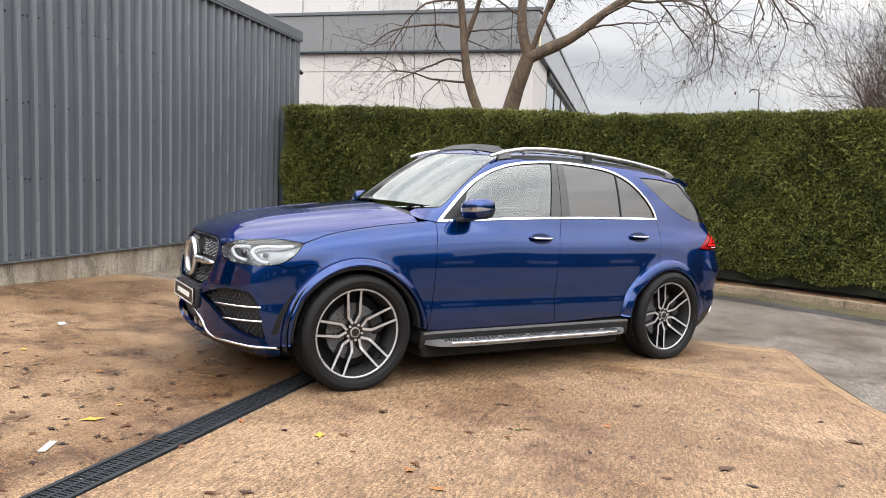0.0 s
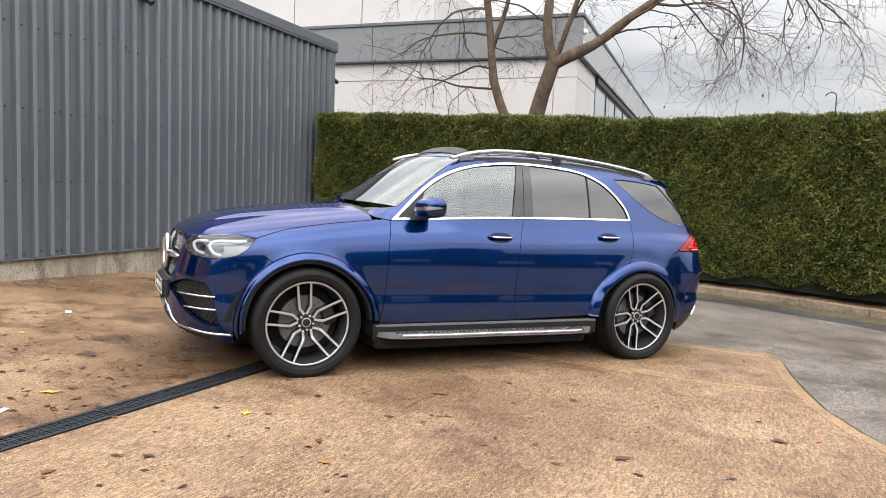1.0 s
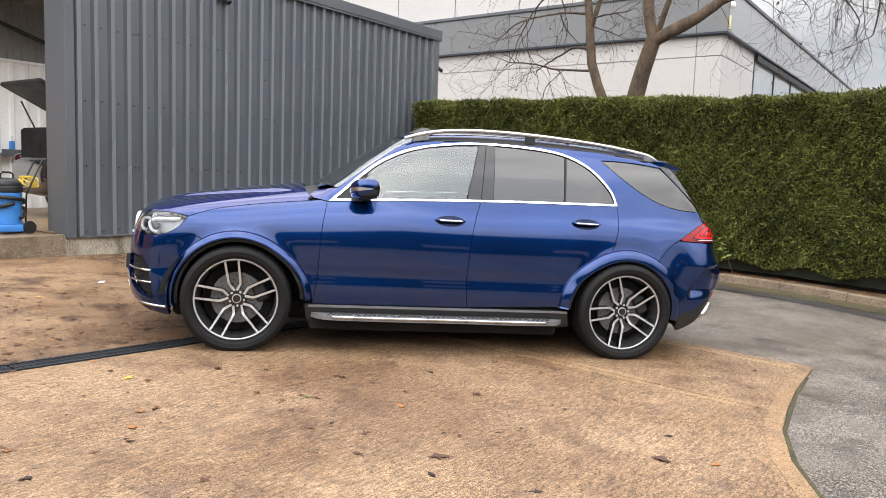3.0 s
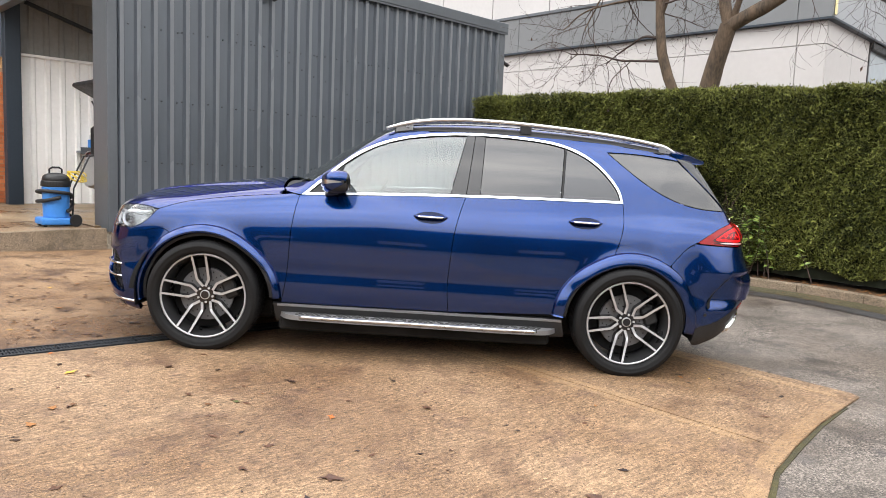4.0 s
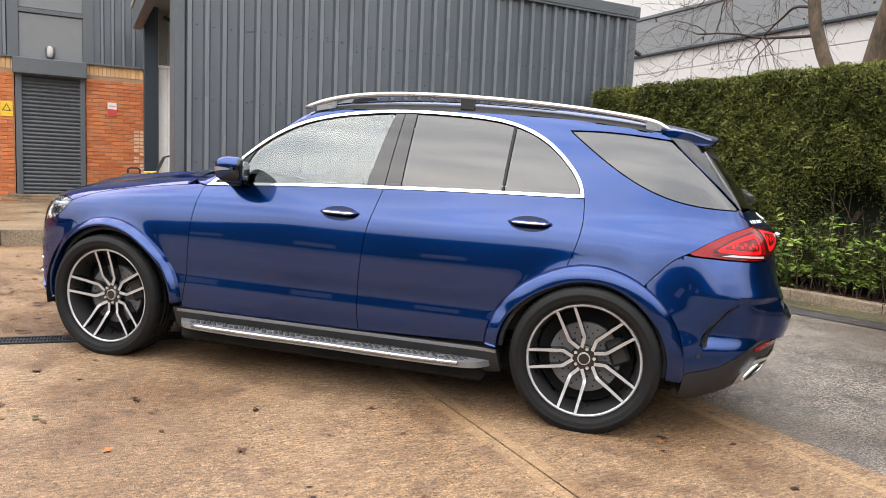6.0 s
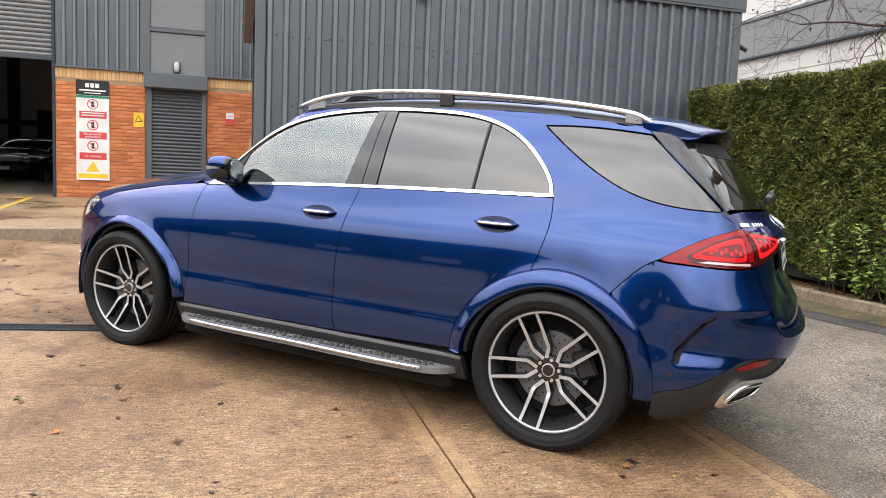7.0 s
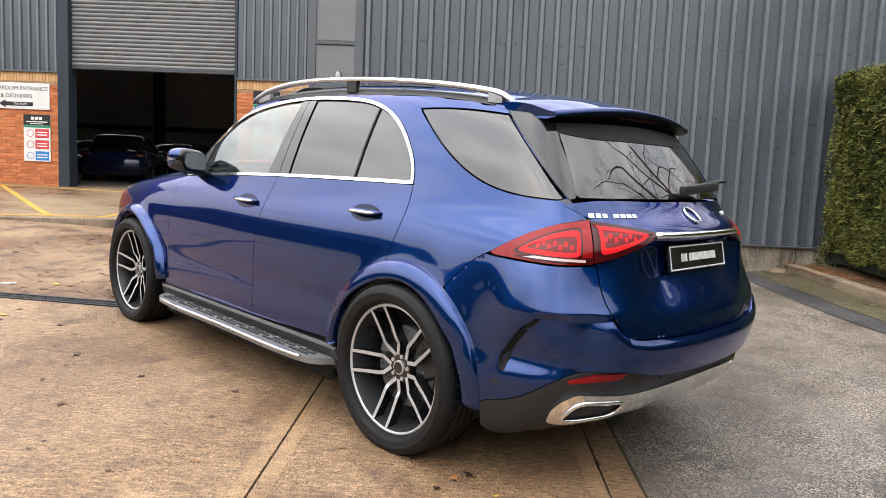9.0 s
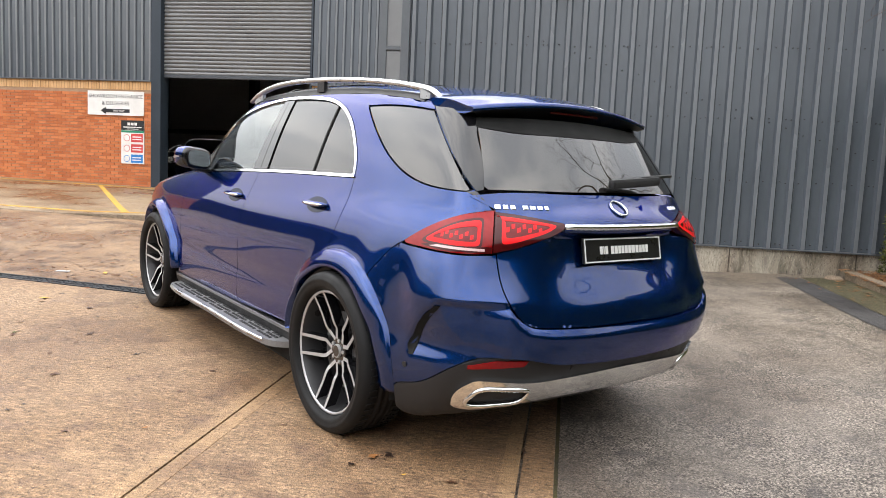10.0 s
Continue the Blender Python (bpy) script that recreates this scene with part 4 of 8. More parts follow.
def panel(name, to3, loops, material, parent, h=0.03, lift=0.0, skirt=0.012, gap=0.0022, solid=0.0, flip=False, label="", wave=None):
    """A piece of the car's skin: a flat outline with holes laid on the surface, its edges turned in."""
    loops = [inset(resample(clean(q), h * 0.8), gap if i == 0 else -gap) for i, q in enumerate(loops)]
    V, F, ids = fill(loops, h)
    P = to3(V)
    N = normal_at(P)
    up = lift if wave is None else lift + wave(P)
    T = P + N * (up[:, None] if wave is not None else up)
    fn = np.cross(T[F[:, 1]] - T[F[:, 0]], T[F[:, 2]] - T[F[:, 0]])
    turn = np.sum(fn * N[F[:, 0]], 1) < 0
    F[turn] = F[turn][:, ::-1]
    verts, norms, faces = [T], [N], [tuple(f) for f in F]
    k = len(T)
    deep = solid or skirt
    for q in ids:
        verts += [T[q], T[q] - N[q] * deep]
        norms += [np.zeros((2 * len(q), 3))]
        m = len(q)
        for i in range(m):
            j = (i + 1) % m
            faces.append((k + i, k + j, k + m + j, k + m + i))
        k += 2 * m
    if solid:
        verts.append(T - N * solid)
        norms.append(-N)
        faces += [tuple(int(i) + k for i in f[::-1]) for f in F]
    verts, norms = np.vstack(verts), np.vstack(norms)
    if flip:
        verts, norms = verts * [1, -1, 1], norms * [1, -1, 1]
        faces = [f[::-1] for f in faces]
    me = mesh_of(name, verts, faces, True)
    if wave is None:
        me.normals_split_custom_set_from_vertices([tuple(v) for v in norms])
    return put(name, me, material, parent, None, label)


def both(name, *args, parents=(None, None), **kw):
    """A piece on the near side and its mirror image on the far side."""
    to3, loops, material, parent = args
    a = panel(name, to3, loops, material, parents[0] or parent, **kw)
    b = panel(name, to3, loops, material, parents[1] or parent, flip=True, **kw)
    return a, b


# materials of the car
M_PAINT = mat("blue_metallic_paint", (0.0003, 0.0210, 0.112), 0.26, 0.88, 0.10, 2.0, 900.0, coat=1.0, rvar=0.02, col2=(0.0005, 0.0280, 0.145), spec=0.05)
M_PAINT.node_tree.nodes["Principled BSDF"].inputs["Coat IOR"].default_value = 1.55
M_PAINT.node_tree.nodes["Principled BSDF"].inputs["Coat Weight"].default_value = 1.0
M_PAINT.node_tree.nodes["Principled BSDF"].inputs["Specular Tint"].default_value = (0.12, 0.35, 0.75, 1)
# Darker copy of the paint: the handle cup's shade put into colour.
M_CUPSHADE = mat("shaded_blue_cup", (0.001, 0.006, 0.03), 0.2, 0.5, 0.1, 5, 60)
M_MIRROR = mat("mirror_glass", (0.28, 0.3, 0.32), 0.03, 1.0, 0.02, 5, 60)
M_BARREL = mat("dark_grey_barrel", (0.035, 0.035, 0.037), 0.3, 0.2, 0.1, 9, 90)
M_CHROME = mat("chrome", (0.82, 0.83, 0.84), 0.12, 1.0, 0.03, 5, 60, rvar=0.1)
M_SATIN = mat("satin_silver", (0.62, 0.63, 0.64), 0.28, 1.0, 0.04, 5, 60)
M_PIN = mat("dull_grille_pins", (0.22, 0.225, 0.23), 0.3, 0.9, 0.05, 5, 60)
M_ALLOY = mat("machined_alloy", (0.47, 0.47, 0.48), 0.34, 0.45, 0.05, 9, 120)
M_GLOSSK = mat("gloss_black", (0.006, 0.006, 0.007), 0.08, 0.0, 0.05, 5, 60, coat=0.6)
M_PLASTIC = mat("black_plastic", (0.016, 0.016, 0.017), 0.55, 0.0, 0.15, 12, 220, 0.15, 400)
M_TYRE = mat("tyre_rubber", (0.0085, 0.0085, 0.009), 0.6, 0.0, 0.2, 10, 120, 0.1, 250, spec=0.25)
M_GLASSW = mat("windscreen_glass", (0.60, 0.68, 0.66), 0.0, 0.0, 0.0, 2, 20, trans=1.0, rvar=0, ior=1.95)
M_GLASSF = mat("clear_tinted_glass", (0.50, 0.58, 0.56), 0.0, 0.0, 0.0, 2, 20, trans=1.0, rvar=0, ior=1.85)
M_GLASSR = mat("privacy_glass", (0.012, 0.011, 0.010), 0.0, 0.0, 0.0, 2, 20, trans=0.3, rvar=0, ior=1.85)
M_ROOFG = mat("roof_glass", (0.006, 0.007, 0.008), 0.05, 0.0, 0.05, 5, 60, coat=0.5)
M_LENS = mat("clear_lens", (0.93, 0.95, 0.97), 0.0, 0.0, 0.0, 2, 20, trans=1.0, rvar=0, ior=1.35)
M_LAMPIN = mat("lamp_housing", (0.24, 0.245, 0.25), 0.25, 0.6, 0.2, 20, 90)
M_LED = mat("light_guide_white", (0.72, 0.74, 0.77), 0.25, 0.0, 0.03, 5, 60)
M_RED = mat("red_lens", (0.17, 0.003, 0.005), 0.08, 0.0, 0.08, 6, 60, coat=0.25, col2=(0.27, 0.005, 0.007), spec=0.25)
M_REDD = mat("dark_red_lens", (0.045, 0.003, 0.004), 0.08, 0.0, 0.2, 8, 90, coat=0.35, spec=0.25)
M_REDM = mat("deep_red_lens", (0.085, 0.003, 0.004), 0.10, 0.0, 0.25, 30, 200, coat=0.3, col2=(0.17, 0.005, 0.006), spec=0.25)
M_PINK = mat("pale_lens", (0.62, 0.42, 0.42), 0.15, 0.0, 0.05, 6, 60, coat=0.6)
# Faint glow added to brighten the guides' red, as if lit.
M_REDG = mat("red_light_guide", (0.70, 0.010, 0.014), 0.2, 0.0, 0.05, 6, 60, coat=0.15, spec=0.2, emit=(1.0, 0.03, 0.02, 0.05))
M_DISC = mat("brake_disc_steel", (0.13, 0.13, 0.135), 0.5, 0.3, 0.15, 20, 150)
M_SEAT = mat("black_leather", (0.016, 0.015, 0.015), 0.5, 0.0, 0.2, 10, 90, 0.2, 200)
M_PLATE = mat("plate_black", (0.012, 0.012, 0.012), 0.3, 0.0, 0.1, 10, 90)
M_INK = mat("plate_white", (0.72, 0.72, 0.70), 0.4, 0.0, 0.05, 10, 90)
M_STUD = mat("step_rubber", (0.03, 0.03, 0.031), 0.6, 0.0, 0.2, 15, 120)
M_GREY = mat("step_aluminium", (0.2, 0.2, 0.205), 0.45, 0.4, 0.1, 15, 120)

car = thing("car", SITE, "blue metallic sport utility car with black and silver wheels on concrete", "car")

# ---- outlines, in the side view (x, z) ----
deg = radians(1) * 0.9
HEAD_TOP = curve([(-29.5 * deg, 0.905), (-36 * deg, 0.940), (-45 * deg, 0.964), (-54 * deg, 0.975), (-61 * deg, 0.970), (-66 * deg, 0.957)], 26)
HEAD_LOW = curve([(-66 * deg, 0.957), (-64 * deg, 0.908), (-60.5 * deg, 0.852), (-55.5 * deg, 0.819), (-47 * deg, 0.811), (-39 * deg, 0.816), (-34 * deg, 0.832)], 34)
HEAD_IN = curve([(-34 * deg, 0.832), (-31.3 * deg, 0.858), (-30 * deg, 0.882), (-29.5 * deg, 0.905)], 9)
TIP = map_nose(HEAD_TOP[-1:])[0]
S_BELT = spl([-0.9, -0.3, 0.25, 0.8, 1.39], [1.118, 1.155, 1.180, 1.197, 1.210])
HOODLINE = curve([(TIP[0], TIP[2]), (-1.70, 1.012), (-1.55, 1.045), (-1.25, 1.09), (-1.06, 1.112), (-0.93, 1.127)], 44)
DOOR_F = curve([(-0.885, 1.118), (-0.912, 0.95), (-0.925, 0.75), (-0.940, 0.52), (-0.965, 0.372)], 24)
DOOR_B = curve([(0.272, 1.181), (0.235, 1.06), (0.205, 0.92), (0.188, 0.72), (0.182, 0.55), (0.200, 0.378)], 24)
DOOR_R = curve([(1.385, 1.210), (1.393, 1.10), (1.372, 0.97), (1.330, 0.846)], 18)
RF, RR, RO = 0.435, 0.41, 0.492
DLO_TOP = curve([(-0.872, 1.120), (-0.72, 1.262), (-0.53, 1.423), (-0.31, 1.538), (-0.01, 1.607), (0.30, 1.634), (0.67, 1.629), (0.94, 1.597), (1.15, 1.512), (1.30, 1.381), (1.37, 1.274), (1.386, 1.212)], 90)
bx = np.linspace(1.385, -0.872, 60)
BELT = np.column_stack([bx, S_BELT(bx)])
DLO = clean(np.vstack([DLO_TOP, BELT[1:-1]]))
h1 = 12
LOW3 = map_nose(HEAD_LOW[:h1 + 1])
SEAM_F = curve([(-1.752, 0.806), (-1.79, 0.826), (LOW3[-1, 0] + 0.05, LOW3[-1, 2] - 0.018), (LOW3[-1, 0], LOW3[-1, 2])], 12)
SEAM_R = curve([(1.737, 0.812), (1.80, 0.880), (1.87, 0.945), (1.93, 0.978)], 12)
af = math.degrees(math.atan2(0.806 - HUB, -1.752 - WHEELS[0]))
ar = math.degrees(math.atan2(0.812 - HUB, 1.737 - WHEELS[1]))

fender = both("front_fender", map_side, [np.vstack([HOODLINE, DOOR_F, arc(WHEELS[0], RO, 2, af, 50), SEAM_F[1:], LOW3[::-1][1:-1][:, [0, 2]]])], M_PAINT, car)
bx1 = np.linspace(-0.885, 0.272, 30)
fdoor = both("front_door", map_side, [np.vstack([np.column_stack([bx1, S_BELT(bx1)]), DOOR_B, DOOR_F[::-1]])], M_PAINT, car)
bx2 = np.linspace(0.272, 1.385, 30)
rdoor = both("rear_door", map_side, [np.vstack([np.column_stack([bx2, S_BELT(bx2)]), DOOR_R, arc(WHEELS[1], RO, 110, 178, 36), DOOR_B[::-1]])], M_PAINT, car)

# side frame: pillars, roof edge and rear quarter in one piece
S_YE = spl([1.2, 1.42, 1.64], [0.715, 0.652, 0.583])
zz = np.linspace(1.625, 1.225, 24)
WS_EDGE = map_front(np.column_stack([-S_YE(zz), zz]))
rx = np.linspace(1.735, WS_EDGE[0, 0] + 0.02, 60)
ROOF_EDGE = map_top(np.column_stack([rx, np.full(60, -0.583)]))
TG_SEAM = curve([(2.235, 1.130), (2.165, 1.205), (1.985, 1.375), (1.800, 1.545), (1.745, 1.598)], 30)
LAMP_TOP = np.array([(1.93, 0.978), (2.02, 1.035), (2.12, 1.088), (2.235, 1.130)])
frame_loop = np.vstack([DOOR_R, arc(WHEELS[1], RO, 110, ar, 30), SEAM_R[1:], curve(LAMP_TOP, 20)[1:], TG_SEAM[1:], ROOF_EDGE[:, [0, 2]], WS_EDGE[:, [0, 2]], [(-0.93, 1.203), (-0.985, 1.183), (-1.018, 1.158), (-0.985, 1.137), (-0.93, 1.128)], DLO_TOP])
QG = curve([(1.275, 1.566), (1.40, 1.568), (1.60, 1.560), (1.775, 1.543)], 20)
QG = np.vstack([QG, curve([(1.797, 1.541), (1.981, 1.375), (2.156, 1.209)], 20), curve([(2.140, 1.200), (1.98, 1.206), (1.80, 1.240), (1.62, 1.317), (1.44, 1.434), (1.29, 1.549)], 40)])
sframe = both("side_frame", map_side, [frame_loop, QG], M_PAINT, car)
both("quarter_window", map_side, [inset(QG, 0.003)], M_GLASSR, car, lift=-0.004, solid=0.004, label="dark privacy glass")

# glass, pillars and bright trim of the doors
D2 = inset(DLO, 0.018)
both("window_trim", map_side, [DLO, inset(DLO, 0.0165)], M_CHROME, car, h=0.012, lift=0.006, skirt=0.016, gap=0.0004, label="bright chrome trim round the side windows")
L0, L1, LB, L2 = ((-0.70, 1.08), (-0.56, 1.42)), ((0.16, 1.18), (0.262, 1.62)), ((0.272, 1.18), (0.322, 1.63)), ((0.37, 1.18), (0.395, 1.63))
L3, L4 = ((0.940, 1.18), (0.967, 1.62)), ((0.955, 1.18), (0.982, 1.62))
both("mirror_corner", map_side, [clip(D2, *L0, 1)], M_PLASTIC, car, parents=fdoor, lift=-0.001)
both("window", map_side, [clip(clip(D2, *L0, -1), *L1, 1)], M_GLASSF, car, parents=fdoor, lift=-0.006, solid=0.004, label="clear side window")
both("pillar_trim", map_side, [clip(clip(D2, *L1, -1), *LB, 1)], M_GLOSSK, car, parents=fdoor, lift=0.001)
both("pillar_trim", map_side, [clip(clip(D2, *LB, -1), *L2, 1)], M_GLOSSK, car, parents=rdoor, lift=0.001)
both("window", map_side, [clip(clip(D2, *L2, -1), *L3, 1)], M_GLASSR, car, parents=rdoor, lift=-0.006, solid=0.004, label="dark privacy glass")
both("window_bar", map_side, [clip(clip(D2, *L3, -1), *L4, 1)], M_PLASTIC, car, parents=rdoor, lift=0.001)
both("window", map_side, [clip(D2, *L4, -1)], M_GLASSR, car, parents=rdoor, lift=-0.006, solid=0.004, label="dark privacy glass")

# arch flares, sill and running board
for cx, r, a1, nm in ((WHEELS[0], RF, 187, "f"), (WHEELS[1], RR, 178, "r")):
    a0 = 2 if nm == "f" else -7
    na, rad = 90, np.array([RO + 0.001, RO - 0.004, RO - 0.009, RO - 0.014, RO - 0.022, (RO + r) / 2, r + 0.012, r + 0.004, r])
    out = np.array([0.0, 0.007, 0.018, 0.023, 0.026, 0.032, 0.038, 0.039, 0.035])
    base_ = [map_side(arc(cx, q, a0, a1, na)) for q in rad]
    fade = 1 - (0.72 * ss((40 - np.linspace(a0, a1, na)) / 42) if nm == "r" else 0.0)
    grid_ = [p + normal_at(p) * (o * fade * np.ones(na))[:, None] for p, o in zip(base_, out)]
    grid_.append(base_[-1] - normal_at(base_[-1]) * 0.05)
    G = np.array(grid_)
    nr = len(G)
    ff = [(i * na + j, i * na + j + 1, (i + 1) * na + j + 1, (i + 1) * na + j) for i in range(nr - 1) for j in range(na - 1)]
    ff += [tuple(i * na for i in range(nr)), tuple(i * na + na - 1 for i in range(nr))]
    for fl in (1, -1):
        put("arch_flare", mesh_of("arch_flare", G.reshape(-1, 3) * [1, fl, 1], ff, True), M_PAINT, car)
    both("arch_lip", map_side, [np.vstack([arc(cx, r - 0.02, a0, a1, 70), arc(cx, r, a1, a0, 70)])], M_PLASTIC, car, h=0.015, lift=-0.006, skirt=0.05, gap=0.0)
SILL = np.vstack([[(-1.02, 0.37)], np.column_stack([np.linspace(-0.96, 1.0, 20), np.linspace(0.366, 0.375, 20)]), [(1.03, 0.25)], np.column_stack([np.linspace(0.98, -1.0, 20), np.full(20, 0.238)])])
both("sill", map_side, [SILL], M_PLASTIC, car, lift=0.004, skirt=0.03)
both("sill_trim", map_side, [np.array([(-0.99, 0.348), (-0.99, 0.364), (1.0, 0.373), (1.0, 0.357)])], M_GREY, car, lift=0.010, gap=0.0)

# windscreen, cowl, bonnet and roof
yt = np.linspace(0, 0.575, 20)
TOPZ = 1.640 - 0.016 * (yt / 0.58) ** 2 + 0.012
half = np.vstack([np.column_stack([-yt, TOPZ]), np.column_stack([-S_YE(zz), zz]), [(-0.60, 1.232), (-0.3, 1.243), (0, 1.246)]])
panel("windscreen", map_front, [sym(half)], M_GLASSW, car, h=0.04, lift=-0.002, solid=0.005, label="clear curved windscreen")
top3 = map_nose(HEAD_TOP[::-1])
front_edge = curve([top3[-1, :2], (-2.262, -0.30), (-2.272, -0.15), (-2.275, 0.0)], 14)
half_b = np.vstack([curve([(-1.08, 0.0), (-1.06, -0.35), (-1.022, -0.64), (-0.995, -0.742)], 16)[:-1], map_side(HOODLINE)[:-4, :2][::-1], top3[1:, :2], front_edge[1:]])


def ridges(P):
    y = np.abs(P[:, 1])
    c = 0.30 + 0.17 * (P[:, 0] + 2.2)
    return 0.015 * np.exp(-((y - c) / 0.035) ** 2) * ss((P[:, 0] + 2.2) / 0.3) * ss((-1.1 - P[:, 0]) / 0.2)


swap = half_b[:, ::-1]
bonnet = panel("bonnet", lambda V: map_top(V[:, ::-1]), [sym(swap)], M_PAINT, car, h=0.022, wave=ridges)
cw = np.vstack([curve([(-1.075, 0.0), (-1.055, -0.35), (-1.018, -0.64)], 16), curve([(-0.93, -0.62), (-0.96, -0.4), (-0.98, 0.0)], 16)])
panel("cowl", lambda V: map_top(V[:, ::-1]), [sym(cw[:, ::-1])], M_BLACKM, car, lift=-0.032)
WS_TOP = map_front(np.column_stack([-yt, TOPZ]))
half_r = np.vstack([WS_TOP[:, :2], np.column_stack([np.linspace(WS_TOP[-1, 0] + 0.03, 1.74, 40), np.full(40, -0.583)]), [(1.77, -0.50), (1.79, -0.25), (1.80, 0)]])
SUNR = np.vstack([curve([(-0.235, 0.0), (-0.225, -0.3), (-0.19, -0.50)], 12), [(0.4, -0.515), (1.15, -0.505)], curve([(1.17, -0.48), (1.18, 0.0)], 8)])
panel("roof", lambda V: map_top(V[:, ::-1]), [sym(half_r[:, ::-1]), sym(SUNR[:, ::-1])], M_PAINT, car, h=0.03)
panel("sunroof", lambda V: map_top(V[:, ::-1]), [inset(sym(SUNR[:, ::-1]), 0.004)], M_ROOFG, car, h=0.04, lift=0.003, label="black glass sunroof")

# wind deflector standing up at the front of the open sunroof
ys_ = np.linspace(-0.50, 0.50, 31)
foot, back = map_top(np.column_stack([-0.215 + 0.10 * ys_ ** 2, ys_])), map_top(np.column_stack([-0.11 + 0.10 * ys_ ** 2, ys_]))
rise_ = 0.034 * ss((0.505 - np.abs(ys_)) / 0.13)
vv = [tuple(p + [0, 0, dz]) for row, rz in ((foot, 0 * rise_ + 0.005), (back - [0.01, 0, 0], rise_ + 0.004), (back + [0.005, 0, 0], rise_ + 0.003), (back, 0 * rise_ - 0.01)) for p, dz in zip(row, rz)]
ff = [(r_ * 31 + i, r_ * 31 + i + 1, (r_ + 1) * 31 + i + 1, (r_ + 1) * 31 + i) for r_ in range(3) for i in range(30)]
put("wind_deflector", mesh_of("wind_deflector", vv, ff), M_BLACKM, car, label="black wind deflector raised at the sunroof")

# ---- nose ----
NOSE_TOP = to_wrap(map_top(front_edge[::-1]), -1)[:-1]
aw = to_wrap(map_side(arc(WHEELS[0], RO, af, 197, 40)), -1)
sw = to_wrap(map_side(SEAM_F[::-1]), -1)
bottom = curve([(aw[-1, 0], 0.232), (aw[-1, 0] * 0.75, 0.228), (-0.5, 0.236), (0, 0.245)], 30)
half_n = np.vstack([NOSE_TOP, HEAD_IN[::-1], HEAD_LOW[::-1][1:len(HEAD_LOW) - h1], sw[1:], aw[1:], bottom])


def on_nose(q):
    return to_wrap(map_front(np.asarray(q, float)), -1)


GRILLE = curve([(0, 0.948), (-0.20, 0.946), (-0.33, 0.932), (-0.405, 0.885), (-0.42, 0.80), (-0.385, 0.70), (-0.31, 0.642), (-0.16, 0.630), (0, 0.628)], 50)
LOWIN = curve([(0, 0.462), (-0.15, 0.466), (-0.22, 0.460), (-0.29, 0.420), (-0.335, 0.385), (-0.345, 0.345), (-0.32, 0.322), (-0.2, 0.312), (0, 0.308)], 44)
SIDEIN = clean(np.vstack([curve([(-0.30, 0.572), (-0.42, 0.612), (-0.54, 0.642), (-0.66, 0.650), (-0.727, 0.640)], 18), curve([(-0.760, 0.58), (-0.776, 0.50), (-0.782, 0.42), (-0.782, 0.364)], 10), curve([(-0.770, 0.352), (-0.709, 0.370), (-0.602, 0.428), (-0.52, 0.478), (-0.449, 0.518), (-0.35, 0.550)], 20)]))
HEAD = clean(np.vstack([HEAD_TOP, HEAD_LOW[1:], HEAD_IN[1:]]))
nose_holes = [sym(on_nose(GRILLE)), sym(on_nose(LOWIN)), on_nose(SIDEIN), mirrored(on_nose(SIDEIN))]
bumper_f = panel("front_bumper", map_nose, [sym(half_n)] + nose_holes, M_PAINT, car, h=0.022, skirt=0.03)

gr = panel("grille", map_nose, [sym(on_nose(GRILLE))], M_BLACKM, car, h=0.03, lift=-0.05, gap=-0.01, label="black grille with small bright studs")
pv = []
for i, y in enumerate(np.arange(-0.40, 0.401, 0.032)):
    for z in np.arange(0.645 + (0.013 if i % 2 else 0), 0.94, 0.026):
        pv.append((y, z))
pv = np.array(pv)
GF = sym(GRILLE)
pv = pv[inside(pv, inset(GF, 0.012)) & (np.hypot(pv[:, 0], pv[:, 1] - 0.788) > 0.135) & (np.abs(pv[:, 1] - 0.785) > 0.03)]
pp = map_front(pv) + np.array([0.030, 0, 0])
v, f = [], []
for p in pp:
    k = len(v)
    v += [(p[0] - 0.014, p[1], p[2]), (p[0], p[1] - 0.008, p[2]), (p[0], p[1], p[2] + 0.006), (p[0], p[1] + 0.008, p[2]), (p[0], p[1], p[2] - 0.006), (p[0] + 0.02, p[1], p[2])]
    f += [(k, k + 1, k + 2), (k, k + 2, k + 3), (k, k + 3, k + 4), (k, k + 4, k + 1), (k + 5, k + 2, k + 1), (k + 5, k + 3, k + 2), (k + 5, k + 4, k + 3), (k + 5, k + 1, k + 4)]
tagged(put("studs", mesh_of("studs", v, f), M_PIN, gr), kind="stuff")
gp = map_front(np.array([(0.0, 0.788)]))[0]
put("grille_surround", tube([tuple(p + np.array([0.006, 0, 0])) for p in map_front(sym(GRILLE))], 0.007, 6, True), M_GLOSSK, gr)
for s in (-1, 1):
    ya = np.linspace(0.10, 0.405, 10)
    lp = map_front(np.column_stack([s * ya, np.full(10, 0.788)]))
    put("louvre", tube([tuple(p + np.array([0.004, 0, 0])) for p in lp], [0.030] * 6 + [0.027, 0.023, 0.018, 0.012], 10, flat=0.8), M_SATIN, gr, label="satin silver louvre")
ring = [(gp[0] - 0.012, 0.118 * math.cos(a), 0.788 + 0.118 * math.sin(a)) for a in np.linspace(0, 2 * math.pi, 49)[:-1]]
put("badge_ring", tube(ring, 0.019, 10, True), M_SATIN, gr, label="satin silver ring")
part("badge_plate", cyl((gp[0] + 0.02, 0, 0.788), (gp[0] - 0.012, 0, 0.788), 0.112, n=40, bevel=0.004), M_GLOSSK, gr)
panel("lower_intake", map_nose, [sym(on_nose(LOWIN))], M_PLASTIC, car, h=0.04, lift=-0.05, gap=-0.01)
